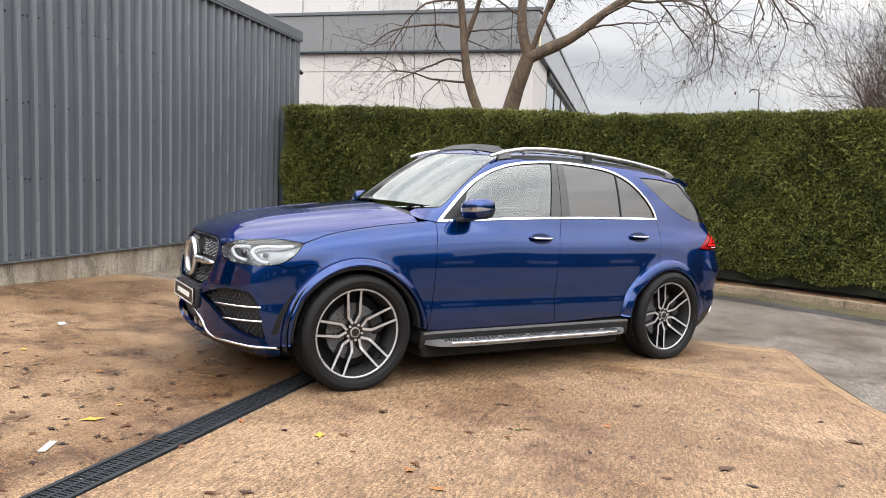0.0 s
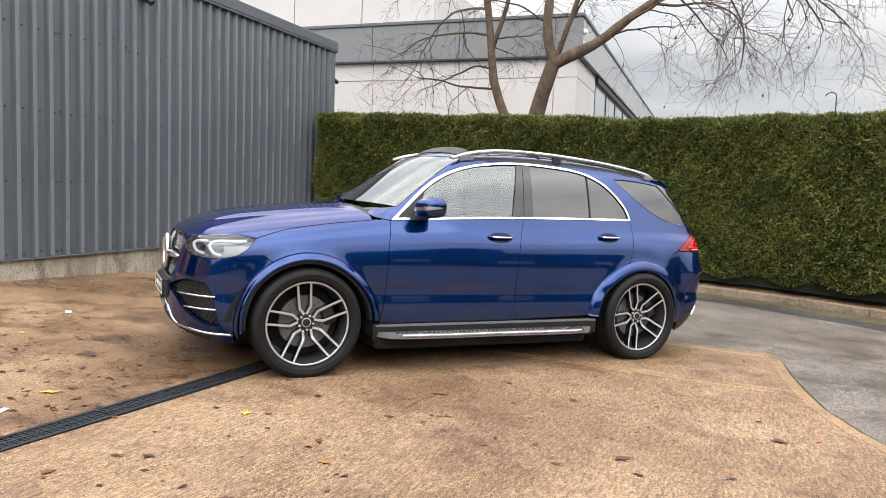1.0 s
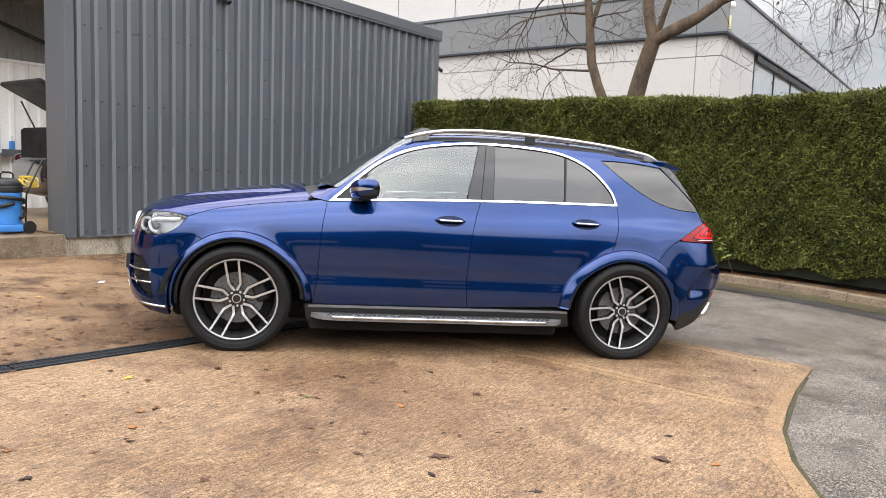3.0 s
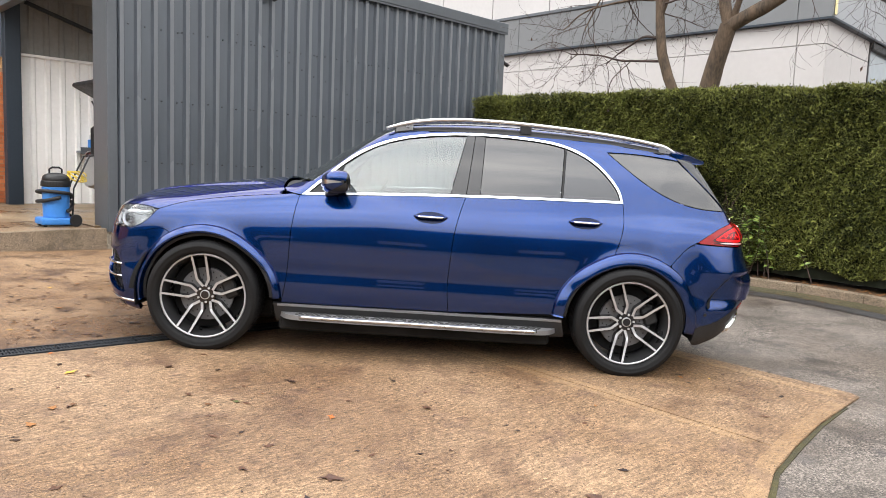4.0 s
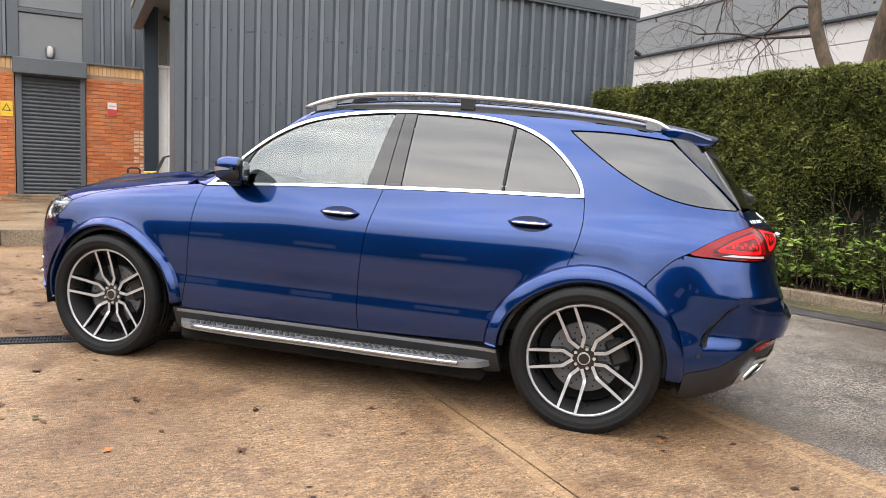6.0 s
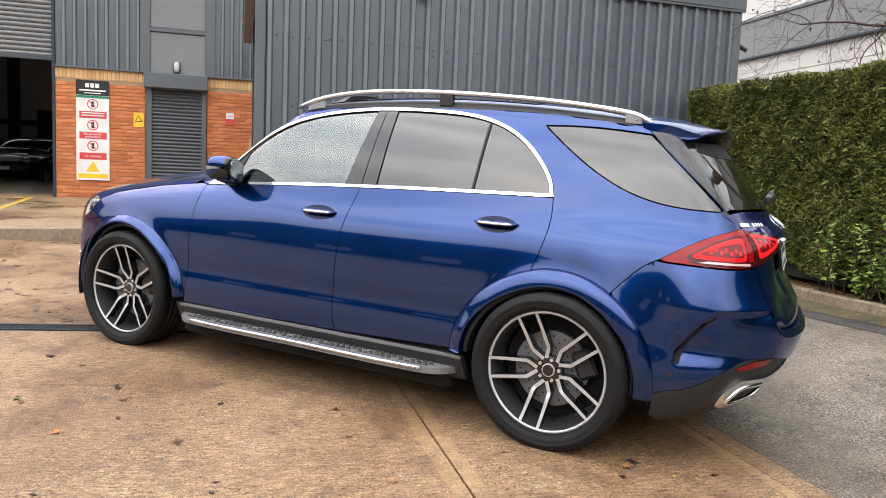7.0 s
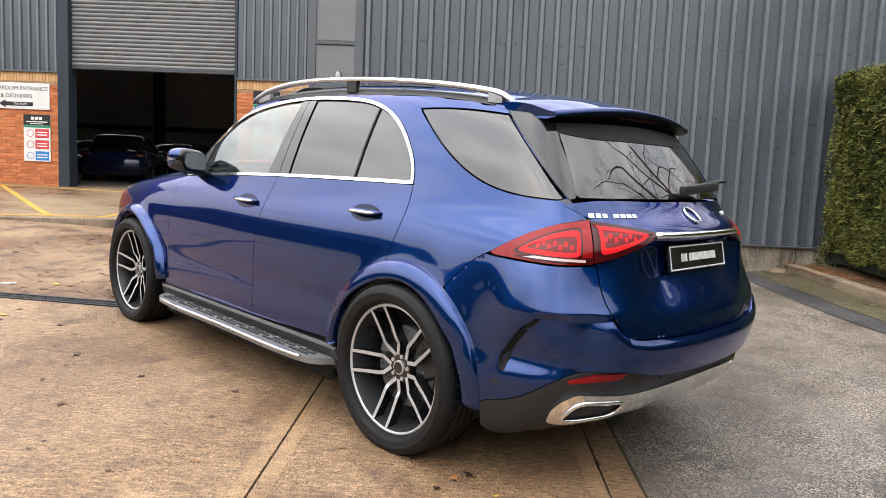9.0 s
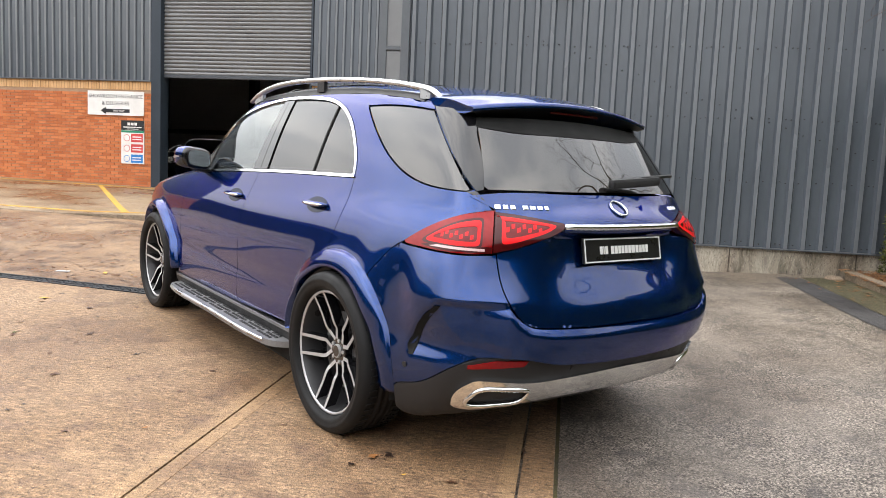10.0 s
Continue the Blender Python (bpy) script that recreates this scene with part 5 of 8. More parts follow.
for k, sgn in enumerate((1, -1)):
    q = on_nose(SIDEIN)
    q = q if sgn > 0 else mirrored(q)
    it = panel("side_intake", map_nose, [q], M_BLACKM, car, h=0.03, lift=-0.05, gap=-0.01, label="black mesh air intake")
    for zc, ya, yb in ((0.548, -0.47, -0.770), (0.464, -0.565, -0.778)):
        yy = np.linspace(ya, yb, 10)
        lp = map_front(np.column_stack([yy, np.full(10, zc) - 0.02 * (yy - ya)])) + np.array([0.008, 0, 0])
        if sgn < 0:
            lp = lp * [1, -1, 1]
        put("blade", tube([tuple(p) for p in lp], 0.011, 8, flat=0.7), M_CHROME, it, label="bright blade across the intake")
    hx = np.array([(y, z) for i, z in enumerate(np.arange(0.35, 0.65, 0.022)) for y in np.arange(-0.82 + (0.013 if i % 2 else 0), -0.30, 0.026)])
    hx = hx[inside(hx, inset(SIDEIN, 0.008))]
    hp = map_front(hx) + np.array([0.038, 0, 0])
    v, f = [], []
    for p in hp:
        b = len(v)
        for rr, dx in ((0.012, 0), (0.0085, -0.004)):
            v += [(p[0] + dx, sgn * (p[1] + rr * math.cos(a)), p[2] + rr * math.sin(a)) for a in np.arange(6) * math.pi / 3]
        f += [(b + i, b + (i + 1) % 6, b + 6 + (i + 1) % 6, b + 6 + i) for i in range(6)]
    tagged(put("mesh", mesh_of("mesh", v, f), M_PLASTIC, it), kind="stuff")
w3 = map_front(curve([(-0.205, 0.468), (-0.295, 0.428), (-0.345, 0.392), (-0.362, 0.352), (-0.395, 0.322), (-0.47, 0.311), (-0.563, 0.310), (-0.70, 0.302), (-0.80, 0.298)], 44))
for sgn in (1, -1):
    put("splitter_trim", tube([tuple(p * [1, sgn, 1]) for p in w3], 0.010, 8), M_CHROME, car, label="bright trim along the lower bumper")
    for y0, y1 in ((-0.10, -0.17), (-0.20, -0.28)):
        fin = np.array([(sgn * y0, 0.345), (sgn * (y0 + y1) / 2, 0.392), (sgn * y1, 0.352), (sgn * (y0 + y1) / 2, 0.335)])
        panel("intake_fin", map_front, [fin], M_SATIN, car, h=0.03, lift=-0.012, skirt=0.01, gap=0.0)
lowb = np.vstack([on_nose(curve([(0, 0.304), (-0.2, 0.308), (-0.33, 0.314), (-0.40, 0.306), (-0.56, 0.300), (-0.74, 0.290)], 30)), [(-0.72, 0.222), (0, 0.21)]])
panel("lower_lip", map_nose, [sym(lowb)], M_PLASTIC, car, h=0.03, lift=0.004)

# headlights: housing, light guides and clear cover
for sgn in (1, -1):
    q = HEAD if sgn > 0 else mirrored(HEAD)
    hl = panel("headlight", map_nose, [q], M_LENS, car, h=0.02, lift=0.0, solid=0.004, label="headlight with clear cover and white light guides")
    panel("housing", map_nose, [q], M_LAMPIN, hl, h=0.03, lift=-0.055, skirt=-0.05, gap=0.003)

    def guide(pts, r):
        P = map_nose(np.array([(sgn * a * deg, z) for a, z in pts]))
        P = P - normal_at(P) * 0.026
        put("light_guide", tube([tuple(p) for p in curve(P, 16)], r, 8), M_LED, hl)
    guide([(-44, 0.932), (-38.5, 0.925), (-35.3, 0.905), (-37, 0.872), (-39.5, 0.852), (-44, 0.840)], 0.010)
    guide([(-62, 0.948), (-54, 0.940), (-47.2, 0.925), (-45.8, 0.905), (-47.2, 0.872), (-49, 0.848), (-53, 0.832)], 0.011)
    for a, z in ((-41.2, 0.885), (-51.5, 0.885)):
        P = map_nose(np.array([(sgn * a * deg, z)]))
        N = normal_at(P)[0]
        part("projector", cyl(tuple(P[0] - N * 0.05), tuple(P[0] - N * 0.03), 0.018, n=16, bevel=0.004), M_GLOSSK, hl)


def plate(name, c, outward, wid, hig, ink, parent):
    """A number plate, its text as plain bars."""
    pl = new(name)
    pl.parent = parent
    pl.matrix_basis = c
    tagged(pl, "black number plate with a white border")
    part("backing", box((-0.01, -wid / 2, -hig / 2), (0.006, wid / 2, hig / 2), 0.004), M_PLATE, pl)
    bm = bmesh.new()
    t = 0.006
    for a, b in (((0.006, -wid / 2 + 0.004, hig / 2 - t - 0.004), (0.008, wid / 2 - 0.004, hig / 2 - 0.004)), ((0.006, -wid / 2 + 0.004, -hig / 2 + 0.004), (0.008, wid / 2 - 0.004, -hig / 2 + t + 0.004)), ((0.006, -wid / 2 + 0.004, -hig / 2 + t + 0.004), (0.008, -wid / 2 + t + 0.004, hig / 2 - t - 0.004)), ((0.006, wid / 2 - t - 0.004, -hig / 2 + t + 0.004), (0.008, wid / 2 - 0.004, hig / 2 - t - 0.004))):
        box(a, b, 0, bm)
    part("border", bm, ink, pl)
    y = -0.16
    for w in (0.022, 0.012, 0.022, 0, 0.024, 0.024, 0.022, 0.022, 0.024, 0.022, 0.028, 0.024, 0.024, 0.022, 0.022):
        if w:
            part("bar", box((0.006, y, -0.017), (0.0085, y + w - 0.004, 0.017), 0.001), M_INK, pl)
        y += w if w else 0.016


px = map_front(np.array([(0.0, 0.545)]))[0][0]
plate("number_plate", pose(px - 0.022, 0, 0.545, 0, 0, 180), -1, 0.52, 0.111, M_INK, car)
part("plate_holder", box((px - 0.014, -0.28, 0.475), (px + 0.03, 0.28, 0.61), 0.01), M_PLASTIC, car)

# ---- tail ----
def on_tail(q):
    return to_wrap(map_rear(np.asarray(q, float)), 1)


LAMP_SIDE = to_wrap(map_side(curve(LAMP_TOP, 20)), 1)
s_mid = LAMP_SIDE[-1, 0]
LAMP_LOW = np.array([(s_mid, 0.968), (s_mid * 1.12, 0.962), (s_mid * 1.28, 0.962), (LAMP_SIDE[0, 0] * 0.985, 0.968)])
LAMP_O = clean(np.vstack([LAMP_SIDE, curve(LAMP_LOW, 16)]))
yi = [(-0.345, 1.084), (-0.39, 1.060), (-0.50, 1.020), (-0.60, 0.988)]
inner_top = on_tail(curve([(-0.66, 1.128), (-0.55, 1.118), (-0.44, 1.102), (-0.345, 1.086)], 16))
inner_low = on_tail(curve(yi, 14))
LAMP_I = clean(np.vstack([[(s_mid + 0.003, 1.130)], inner_top, inner_low[1:], [(s_mid + 0.003, 0.970)]]))
for sgn in (1, -1):
    for q, nm in ((LAMP_O, "outer"), (LAMP_I, "inner")):
        q = q if sgn > 0 else mirrored(q)
        tl = panel("tail_light", map_tail, [q], M_RED if nm == "outer" else M_REDD, car, h=0.018, lift=0.004, skirt=0.03, gap=0.0008, label="glossy red tail light")
        rs_ = resample(clean(q), 0.006)
        for _ in range(16):
            rs_ = (np.roll(rs_, 1, 0) + rs_ + np.roll(rs_, -1, 0)) / 3
        mid = rs_.mean(0)
        if nm == "outer":
            mid = mid + np.array([0.050 * sgn, 0.006])
            k0, k1, k2 = [0.66, 0.72], [0.585, 0.60], [0.47, 0.36]
        else:
            mid = mid + np.array([-0.012 * sgn, 0.004])
            k0, k1, k2 = [0.80, 0.78], [0.74, 0.68], [0.60, 0.42]
        g0, g1, g2 = (mid + (rs_ - mid) * q_ for q_ in (k0, k1, k2))
        panel("dark_border", map_tail, [g0, g1], M_REDD, tl, h=0.01, lift=0.0055, skirt=0.002, gap=0.0)
        panel("light_guide", map_tail, [g1, g2], M_REDG, tl, h=0.01, lift=0.0066, skirt=0.003, gap=0.0)
        panel("smoked_centre", map_tail, [inset(g2, 0.001)], M_REDM, tl, h=0.012, lift=0.0057, skirt=0.002, gap=0.0)
        span = g2.max(0) - g2.min(0)
        for i in range(7):
            c2 = g2.mean(0) + np.array([(i - 3) * 0.11 * span[0], (0.10 if i % 2 else -0.10) * span[1]])
            lq = c2 + np.array([(-0.035, -0.16), (0.035, -0.10), (0.035, 0.16), (-0.035, 0.10)]) * span
            panel("led_cell", map_tail, [lq], M_REDG, tl, h=0.02, lift=0.0064, skirt=0.001, gap=0.0)
    q = np.array([(s_mid * 1.004, 0.9685), (s_mid * 1.004, 0.992), (s_mid * 1.29, 0.995), (s_mid * 1.42, 0.976), (s_mid * 1.28, 0.9665)])
    panel("smoked_strip", map_tail, [q if sgn > 0 else mirrored(q)], M_REDD, car, h=0.02, lift=0.0058, gap=0.0)
    q = np.array([(s_mid * 1.04, 0.974), (s_mid * 1.04, 0.984), (s_mid * 1.30, 0.985), (s_mid * 1.36, 0.976)])
    q = q if sgn > 0 else mirrored(q)
    panel("reversing_lens", map_tail, [q], M_PINK, car, h=0.02, lift=0.0065, gap=0.0, label="pale strip lens under the tail light")

TGATE = curve([(-0.667, 0.968), (-0.663, 0.896), (-0.645, 0.79), (-0.617, 0.732), (-0.576, 0.695), (-0.488, 0.680), (-0.3, 0.676), (0, 0.676)], 36)
half_t = np.vstack([curve([(0, 1.207), (-0.3, 1.206), (-0.6, 1.200), (-0.70, 1.186)], 20), [(-0.715, 1.135)]])
TG = np.vstack([on_tail(half_t[:-1]), [(s_mid + 0.003, 1.134)], LAMP_I[1:-1], [(s_mid + 0.003, 0.966)], on_tail(TGATE)])


def shoulder(P):
    """The tail swells out down to a crease and falls in below it."""
    y, z = np.abs(P[:, 1]), P[:, 2]
    s = 0.9 * np.arctan2(y, P[:, 0] - 1.5)
    return 0.030 * np.minimum(np.clip((0.955 - z) / 0.178, 0, 1), np.clip((z - 0.50) / 0.265, 0, 1)) * ss((1.0 - s) / 0.14)


def recess(P):
    """Hollow round the plate."""
    y, z = np.abs(P[:, 1]), P[:, 2]
    return -0.062 * ss((0.56 - y - 0.25 * (1.05 - z)) / 0.22) * ss((1.075 - z) / 0.03) * ss((z - 0.74) / 0.24) + shoulder(P) * ss((y - 0.45) / 0.2)


tailgate = panel("tailgate", map_tail, [sym(TG)], M_PAINT, car, h=0.014, wave=recess)
RG = np.vstack([curve([(0, 1.515), (-0.3, 1.508), (-0.50, 1.492)], 16), curve([(-0.545, 1.475), (-0.582, 1.36), (-0.630, 1.225)], 14), curve([(-0.615, 1.212), (-0.3, 1.214), (0, 1.215)], 12)])
panel("rear_window", map_rear, [sym(RG)], M_GLASSR, tailgate, h=0.04, lift=-0.002, solid=0.005, label="dark tinted rear window")
# Black glass edge, widened to paint in the spoiler's shade below it.
FRIT_SHADE = np.vstack([curve([(0, 1.530), (-0.3, 1.523), (-0.53, 1.512)], 14), curve([(-0.555, 1.472), (-0.40, 1.456), (-0.2, 1.455), (0, 1.455)], 14)])
panel("shaded_band", map_rear, [sym(FRIT_SHADE)], M_DEEP, tailgate, h=0.03, lift=0.0005, skirt=0.002, gap=0.0, label="black edge and painted spoiler shade along the top of the rear window")
seam_y = map_side(TG_SEAM[2:-2])
TRIM = np.vstack([np.column_stack([seam_y[::-1][:, 1] + 0.0004, seam_y[::-1][:, 2]]), curve([(-0.70, 1.200), (-0.67, 1.204), (-0.634, 1.212)], 8), curve([(-0.630, 1.225), (-0.582, 1.36), (-0.545, 1.475), (-0.52, 1.50)], 14), [(-0.53, 1.545)]])
for sgn in (1, -1):
    panel("window_surround", map_rear, [TRIM if sgn > 0 else mirrored(TRIM)], M_GLOSSK, tailgate, h=0.025, lift=0.0, gap=0.0)
# spoiler over the rear window
n = 41
sec = []
for t1 in np.sin(np.linspace(-1, 1, n) * math.pi / 2):
    t = abs(t1)
    tip = 2.085 - 0.075 * t ** 2.4

    def wide(x):
        return t1 * float(np.interp(x, [1.775, 1.9, 2.085], [0.618, 0.604, 0.565]))
    xs0 = 1.775 - 0.030 * t ** 4
    z0 = map_top(np.array([(xs0, wide(xs0) * (1 - 0.045 * t ** 4))]))[0][2]
    zt = 1.600 - 0.050 * t ** 2
    top = curve([(xs0, z0 + 0.001), (1.90, z0 + (zt - z0) * 0.38 + 0.004), (tip - 0.02, zt + 0.004), (tip, zt)], 8)
    low = [(tip - 0.004, zt - 0.016), (tip - 0.05, zt - 0.026), (1.96 - 0.13 * t, zt - 0.075 + 0.062 * t ** 3)]
    sec.append([(x, wide(x), z) for x, z in top] + [(x, wide(x) * 0.995, z) for x, z in low])
sec = np.array(sec)
m = sec.shape[1]
idx = np.arange(n * m).reshape(n, m)


def loft(a, b):
    return np.stack([idx[:-1, a:b - 1], idx[1:, a:b - 1], idx[1:, a + 1:b], idx[:-1, a + 1:b]], -1).reshape(-1, 4)


put("spoiler", mesh_of("spoiler", sec.reshape(-1, 3), [tuple(q) for q in loft(0, 9)], True), M_PAINT, tailgate)
put("spoiler_underside", mesh_of("spoiler_underside", sec.reshape(-1, 3), [tuple(q) for q in loft(8, 11)], True), M_BLACKM, tailgate)
for row in (sec[0], sec[-1]):
    put("spoiler_side", mesh_of("spoiler_side", list(row) + [(1.79, row[0][1], 1.538)], [tuple(range(len(row) + 1))]), M_PAINT, tailgate)
part("brake_light", box((2.045, -0.16, 1.556), (2.052, 0.16, 1.566), 0.002), M_REDD, tailgate)
# wiper
wp = map_rear(np.array([(0.02, 1.222), (0.30, 1.26)]))
bm = box((0, -0.04, -0.022), (0.035, 0.30, 0.022), 0.014, None, pose(*wp[0], 0, 0, 0) @ pose(-0.005, 0.02, 0.035, 4, 0, 0), 2)
part("wiper", bm, M_PLASTIC, tailgate)
part("wiper_blade", box((0.005, 0.2, 0.045), (0.02, 0.42, 0.06), 0.003, None, pose(*wp[0], 4, 0, 0)), M_BLACKM, tailgate)
# bright strip over the plate, badges, plate
st = map_rear(np.column_stack([np.linspace(-0.375, 0.375, 24), np.full(24, 1.078)]))
put("trim_strip", tube([tuple(p + np.array([0.012, 0, 0])) for p in st], 0.016, 8, flat=0.9), M_CHROME, tailgate, label="bright chrome strip above the plate")
rp = map_rear(np.array([(0.0, 0.972)]))[0]
plate("number_plate", pose(rp[0] - 0.045, 0, 0.976, 0, -12, 0), 1, 0.52, 0.111, M_INK, tailgate)
bp = map_rear(np.array([(0.0, 1.148)]))
bn = normal_at(bp)[0]
rot = Vector(bn).to_track_quat("Z", "Y").to_matrix().to_4x4()
ring = [Matrix.Translation(bp[0]) @ rot @ Vector((0.044 * math.cos(a), 0.044 * math.sin(a), 0.006)) for a in np.linspace(0, 2 * math.pi, 33)[:-1]]
put("badge", tube([tuple(p) for p in ring], 0.006, 8, True), M_CHROME, tailgate, label="round chrome badge")
for y0, widths in ((-0.62, (0.034, 0.030, 0.030, 0, 0.032, 0.032, 0.032, 0.026)), (0.46, (0.022, 0.022, 0.022, 0.022, 0.022))):
    y = y0
    for w in widths:
        if w:
            c = map_rear(np.array([(y + w / 2, 1.146)]))[0]
            nn = normal_at(c[None])[0]
            mm = Matrix.Translation(c) @ Vector(nn).to_track_quat("X", "Z").to_matrix().to_4x4()
            part("badge_bar", box((-0.002, -w / 2 + 0.004, -0.011), (0.004, w / 2 - 0.004, 0.011), 0.002, None, mm), M_CHROME, tailgate)
        y += w or 0.022

# rear bumper: painted above, black below, bright trim and tailpipes
tgl = on_tail(TGATE)[::-1]
arcr = to_wrap(map_side(arc(WHEELS[1], RO, ar, -6, 40)), 1)
seamr = to_wrap(map_side(SEAM_R[::-1]), 1)
s_a = arcr[-1, 0]
border = curve([(s_a, arcr[-1, 1]), (-0.985, 0.355), (-0.90, 0.398), (-0.747, 0.502), (-0.669, 0.544), (-0.58, 0.562), (-0.50, 0.562), (-0.42, 0.543), (-0.30, 0.530), (0, 0.522)], 60)
half_u = np.vstack([tgl, [(s_mid + 0.002, 0.962)], curve(LAMP_LOW, 16)[1:] - [0, 0.005], seamr[1:], arcr[1:], border[1:]])


def bumper_form(P):
    """A ledge under the tailgate and hollow corners behind the slits."""
    y, z = np.abs(P[:, 1]), P[:, 2]
    s = 0.9 * np.arctan2(y, P[:, 0] - 1.5)
    sv = np.interp(z, [0.50, 0.54, 0.60, 0.674, 0.72, 0.754], [0.925, 0.927, 0.905, 0.865, 0.83, 0.80])
    pocket = ss((s - 0.50) / 0.16) * ss((sv - s) / 0.014) * ss((0.772 - z) / 0.014) * ss((z - 0.49) / 0.10)
    gate = np.interp(y, [0, 0.3, 0.488, 0.576, 0.617, 0.645, 0.663, 0.70], [0.676, 0.676, 0.680, 0.695, 0.732, 0.79, 0.896, 1.2])
    return 0.022 * ss((gate - z - 0.003) / 0.03) * ss((0.66 - s) / 0.10) * ss((0.80 - z) / 0.08) + shoulder(P) - 0.030 * pocket


panel("rear_bumper", map_tail, [sym(half_u)], M_PAINT, car, h=0.014, skirt=0.03, wave=bumper_form)
half_l = np.vstack([border[::-1], [(s_a * 1.0, 0.26)], curve([(s_a * 0.97, 0.235), (s_a * 0.75, 0.245), (-0.6, 0.30), (-0.3, 0.315), (0, 0.32)], 24)])
panel("lower_bumper", map_tail, [sym(half_l)], M_PLASTIC, car, h=0.025, skirt=0.03, label="matt black lower bumper")
PIPE = np.array([(-0.698, 0.347), (-0.690, 0.372), (-0.655, 0.416), (-0.620, 0.427), (-0.490, 0.420), (-0.462, 0.408), (-0.488, 0.366), (-0.520, 0.352), (-0.66, 0.340)])
BRIGHT = np.vstack([curve([(0, 0.480), (-0.2, 0.474), (-0.375, 0.459), (-0.47, 0.452), (-0.56, 0.458), (-0.645, 0.465)], 26), curve([(-0.665, 0.462), (-0.708, 0.430), (-0.738, 0.385), (-0.745, 0.343)], 12), curve([(-0.735, 0.330), (-0.70, 0.321), (-0.60, 0.330), (-0.49, 0.346), (-0.345, 0.364), (0, 0.366)], 26)])


def rounded(q, k=3):
    q = resample(clean(q), 0.008)
    for _ in range(k):
        q = (np.roll(q, 1, 0) + q + np.roll(q, -1, 0)) / 3
    return q


PIPE = rounded(PIPE)
panel("diffuser_trim", map_tail, [sym(BRIGHT), PIPE, mirrored(PIPE)], M_CHROME, car, h=0.022, lift=0.012, skirt=0.02, label="bright diffuser trim")
for s in (-1, 1):
    q = PIPE if s < 0 else mirrored(PIPE)
    q3 = map_tail(q)
    n3 = normal_at(q3)
    tpob = put("tailpipe_trim", tube([tuple(p) for p in q3 + n3 * 0.012], 0.010, 8, True), M_CHROME, car, label="bright chrome tailpipe surround")
    rim_ = np.vstack([q3 + n3 * 0.010, q3 - n3 * 0.05])
    k = len(q3)
    put("bore", mesh_of("bore", rim_, [(i, (i + 1) % k, k + (i + 1) % k, k + i) for i in range(k)] + [tuple(range(k, 2 * k))]), M_DEEP, tpob)
    rl = np.array([(-0.484, 0.547), (-0.60, 0.545), (-0.688, 0.522), (-0.69, 0.508), (-0.50, 0.522)])
    panel("reflector", map_tail, [rl if s < 0 else mirrored(rl)], M_RED, car, h=0.03, lift=0.005, gap=0.0, label="flat red reflector")
    sl = np.vstack([curve([(-0.800, 0.748), (-0.862, 0.672), (-0.900, 0.60), (-0.921, 0.54), (-0.915, 0.515)], 18), curve([(-0.900, 0.520), (-0.884, 0.59), (-0.842, 0.675), (-0.79, 0.748)], 16)])
    panel("corner_vent", map_tail, [sl if s < 0 else mirrored(sl)], M_DEEP, car, h=0.01, lift=0.003, gap=0.0, skirt=0.004, wave=bumper_form)
    for q in ((0.93, 0.47), (0.30, 0.50)):
        c = map_tail(np.array([(s * q[0], q[1])]))
        nn = Vector(normal_at(c)[0])
        part("parking_sensor", cyl(Vector(c[0]) - nn * 0.01, Vector(c[0]) + nn * 0.003, 0.012, n=16), M_PLASTIC, car)

# ---- inner shell, floor and wheel wells ----
IN = np.vstack([np.column_stack([np.linspace(-1.86, -0.9, 12), np.linspace(0.93, 1.06, 12)]), np.column_stack([np.linspace(-0.8, 1.9, 20), np.linspace(1.09, 1.10, 20)]), [(2.0, 0.93)], [(1.99, 0.62), (1.95, 0.50)], arc(WHEELS[1], 0.50, 0, 180, 30), [(0.99, 0.26), (-0.99, 0.26)], arc(WHEELS[0], 0.50, 0, 180, 30), [(-2.0, 0.6)]])
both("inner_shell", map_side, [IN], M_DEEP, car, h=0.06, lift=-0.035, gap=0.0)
q = np.vstack([[(0, 0.98), (-0.5, 0.96), (-0.95, 0.92), (-1.0, 0.62), (-0.98, 0.26), (-0.5, 0.26), (0, 0.26)]])
panel("nose_backing", map_nose, [sym(q)], M_DEEP, car, h=0.06, lift=-0.075, gap=0.0)
panel("tail_backing", map_tail, [sym(q)], M_DEEP, car, h=0.06, lift=-0.12, gap=0.0)
# Pan set lower and wider than real, to deepen the shade beneath.
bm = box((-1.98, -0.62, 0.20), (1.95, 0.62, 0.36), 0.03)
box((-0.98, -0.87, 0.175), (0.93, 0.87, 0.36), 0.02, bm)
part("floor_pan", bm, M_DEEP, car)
part("bulkhead", box((-1.0, -0.70, 0.3), (-0.93, 0.70, 1.06), 0.01), M_DEEP, car)
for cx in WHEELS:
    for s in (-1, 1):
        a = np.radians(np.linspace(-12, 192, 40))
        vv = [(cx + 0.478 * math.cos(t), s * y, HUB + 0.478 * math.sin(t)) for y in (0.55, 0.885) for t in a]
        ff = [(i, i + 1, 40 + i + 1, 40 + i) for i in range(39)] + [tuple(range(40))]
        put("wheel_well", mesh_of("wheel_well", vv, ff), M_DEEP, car)

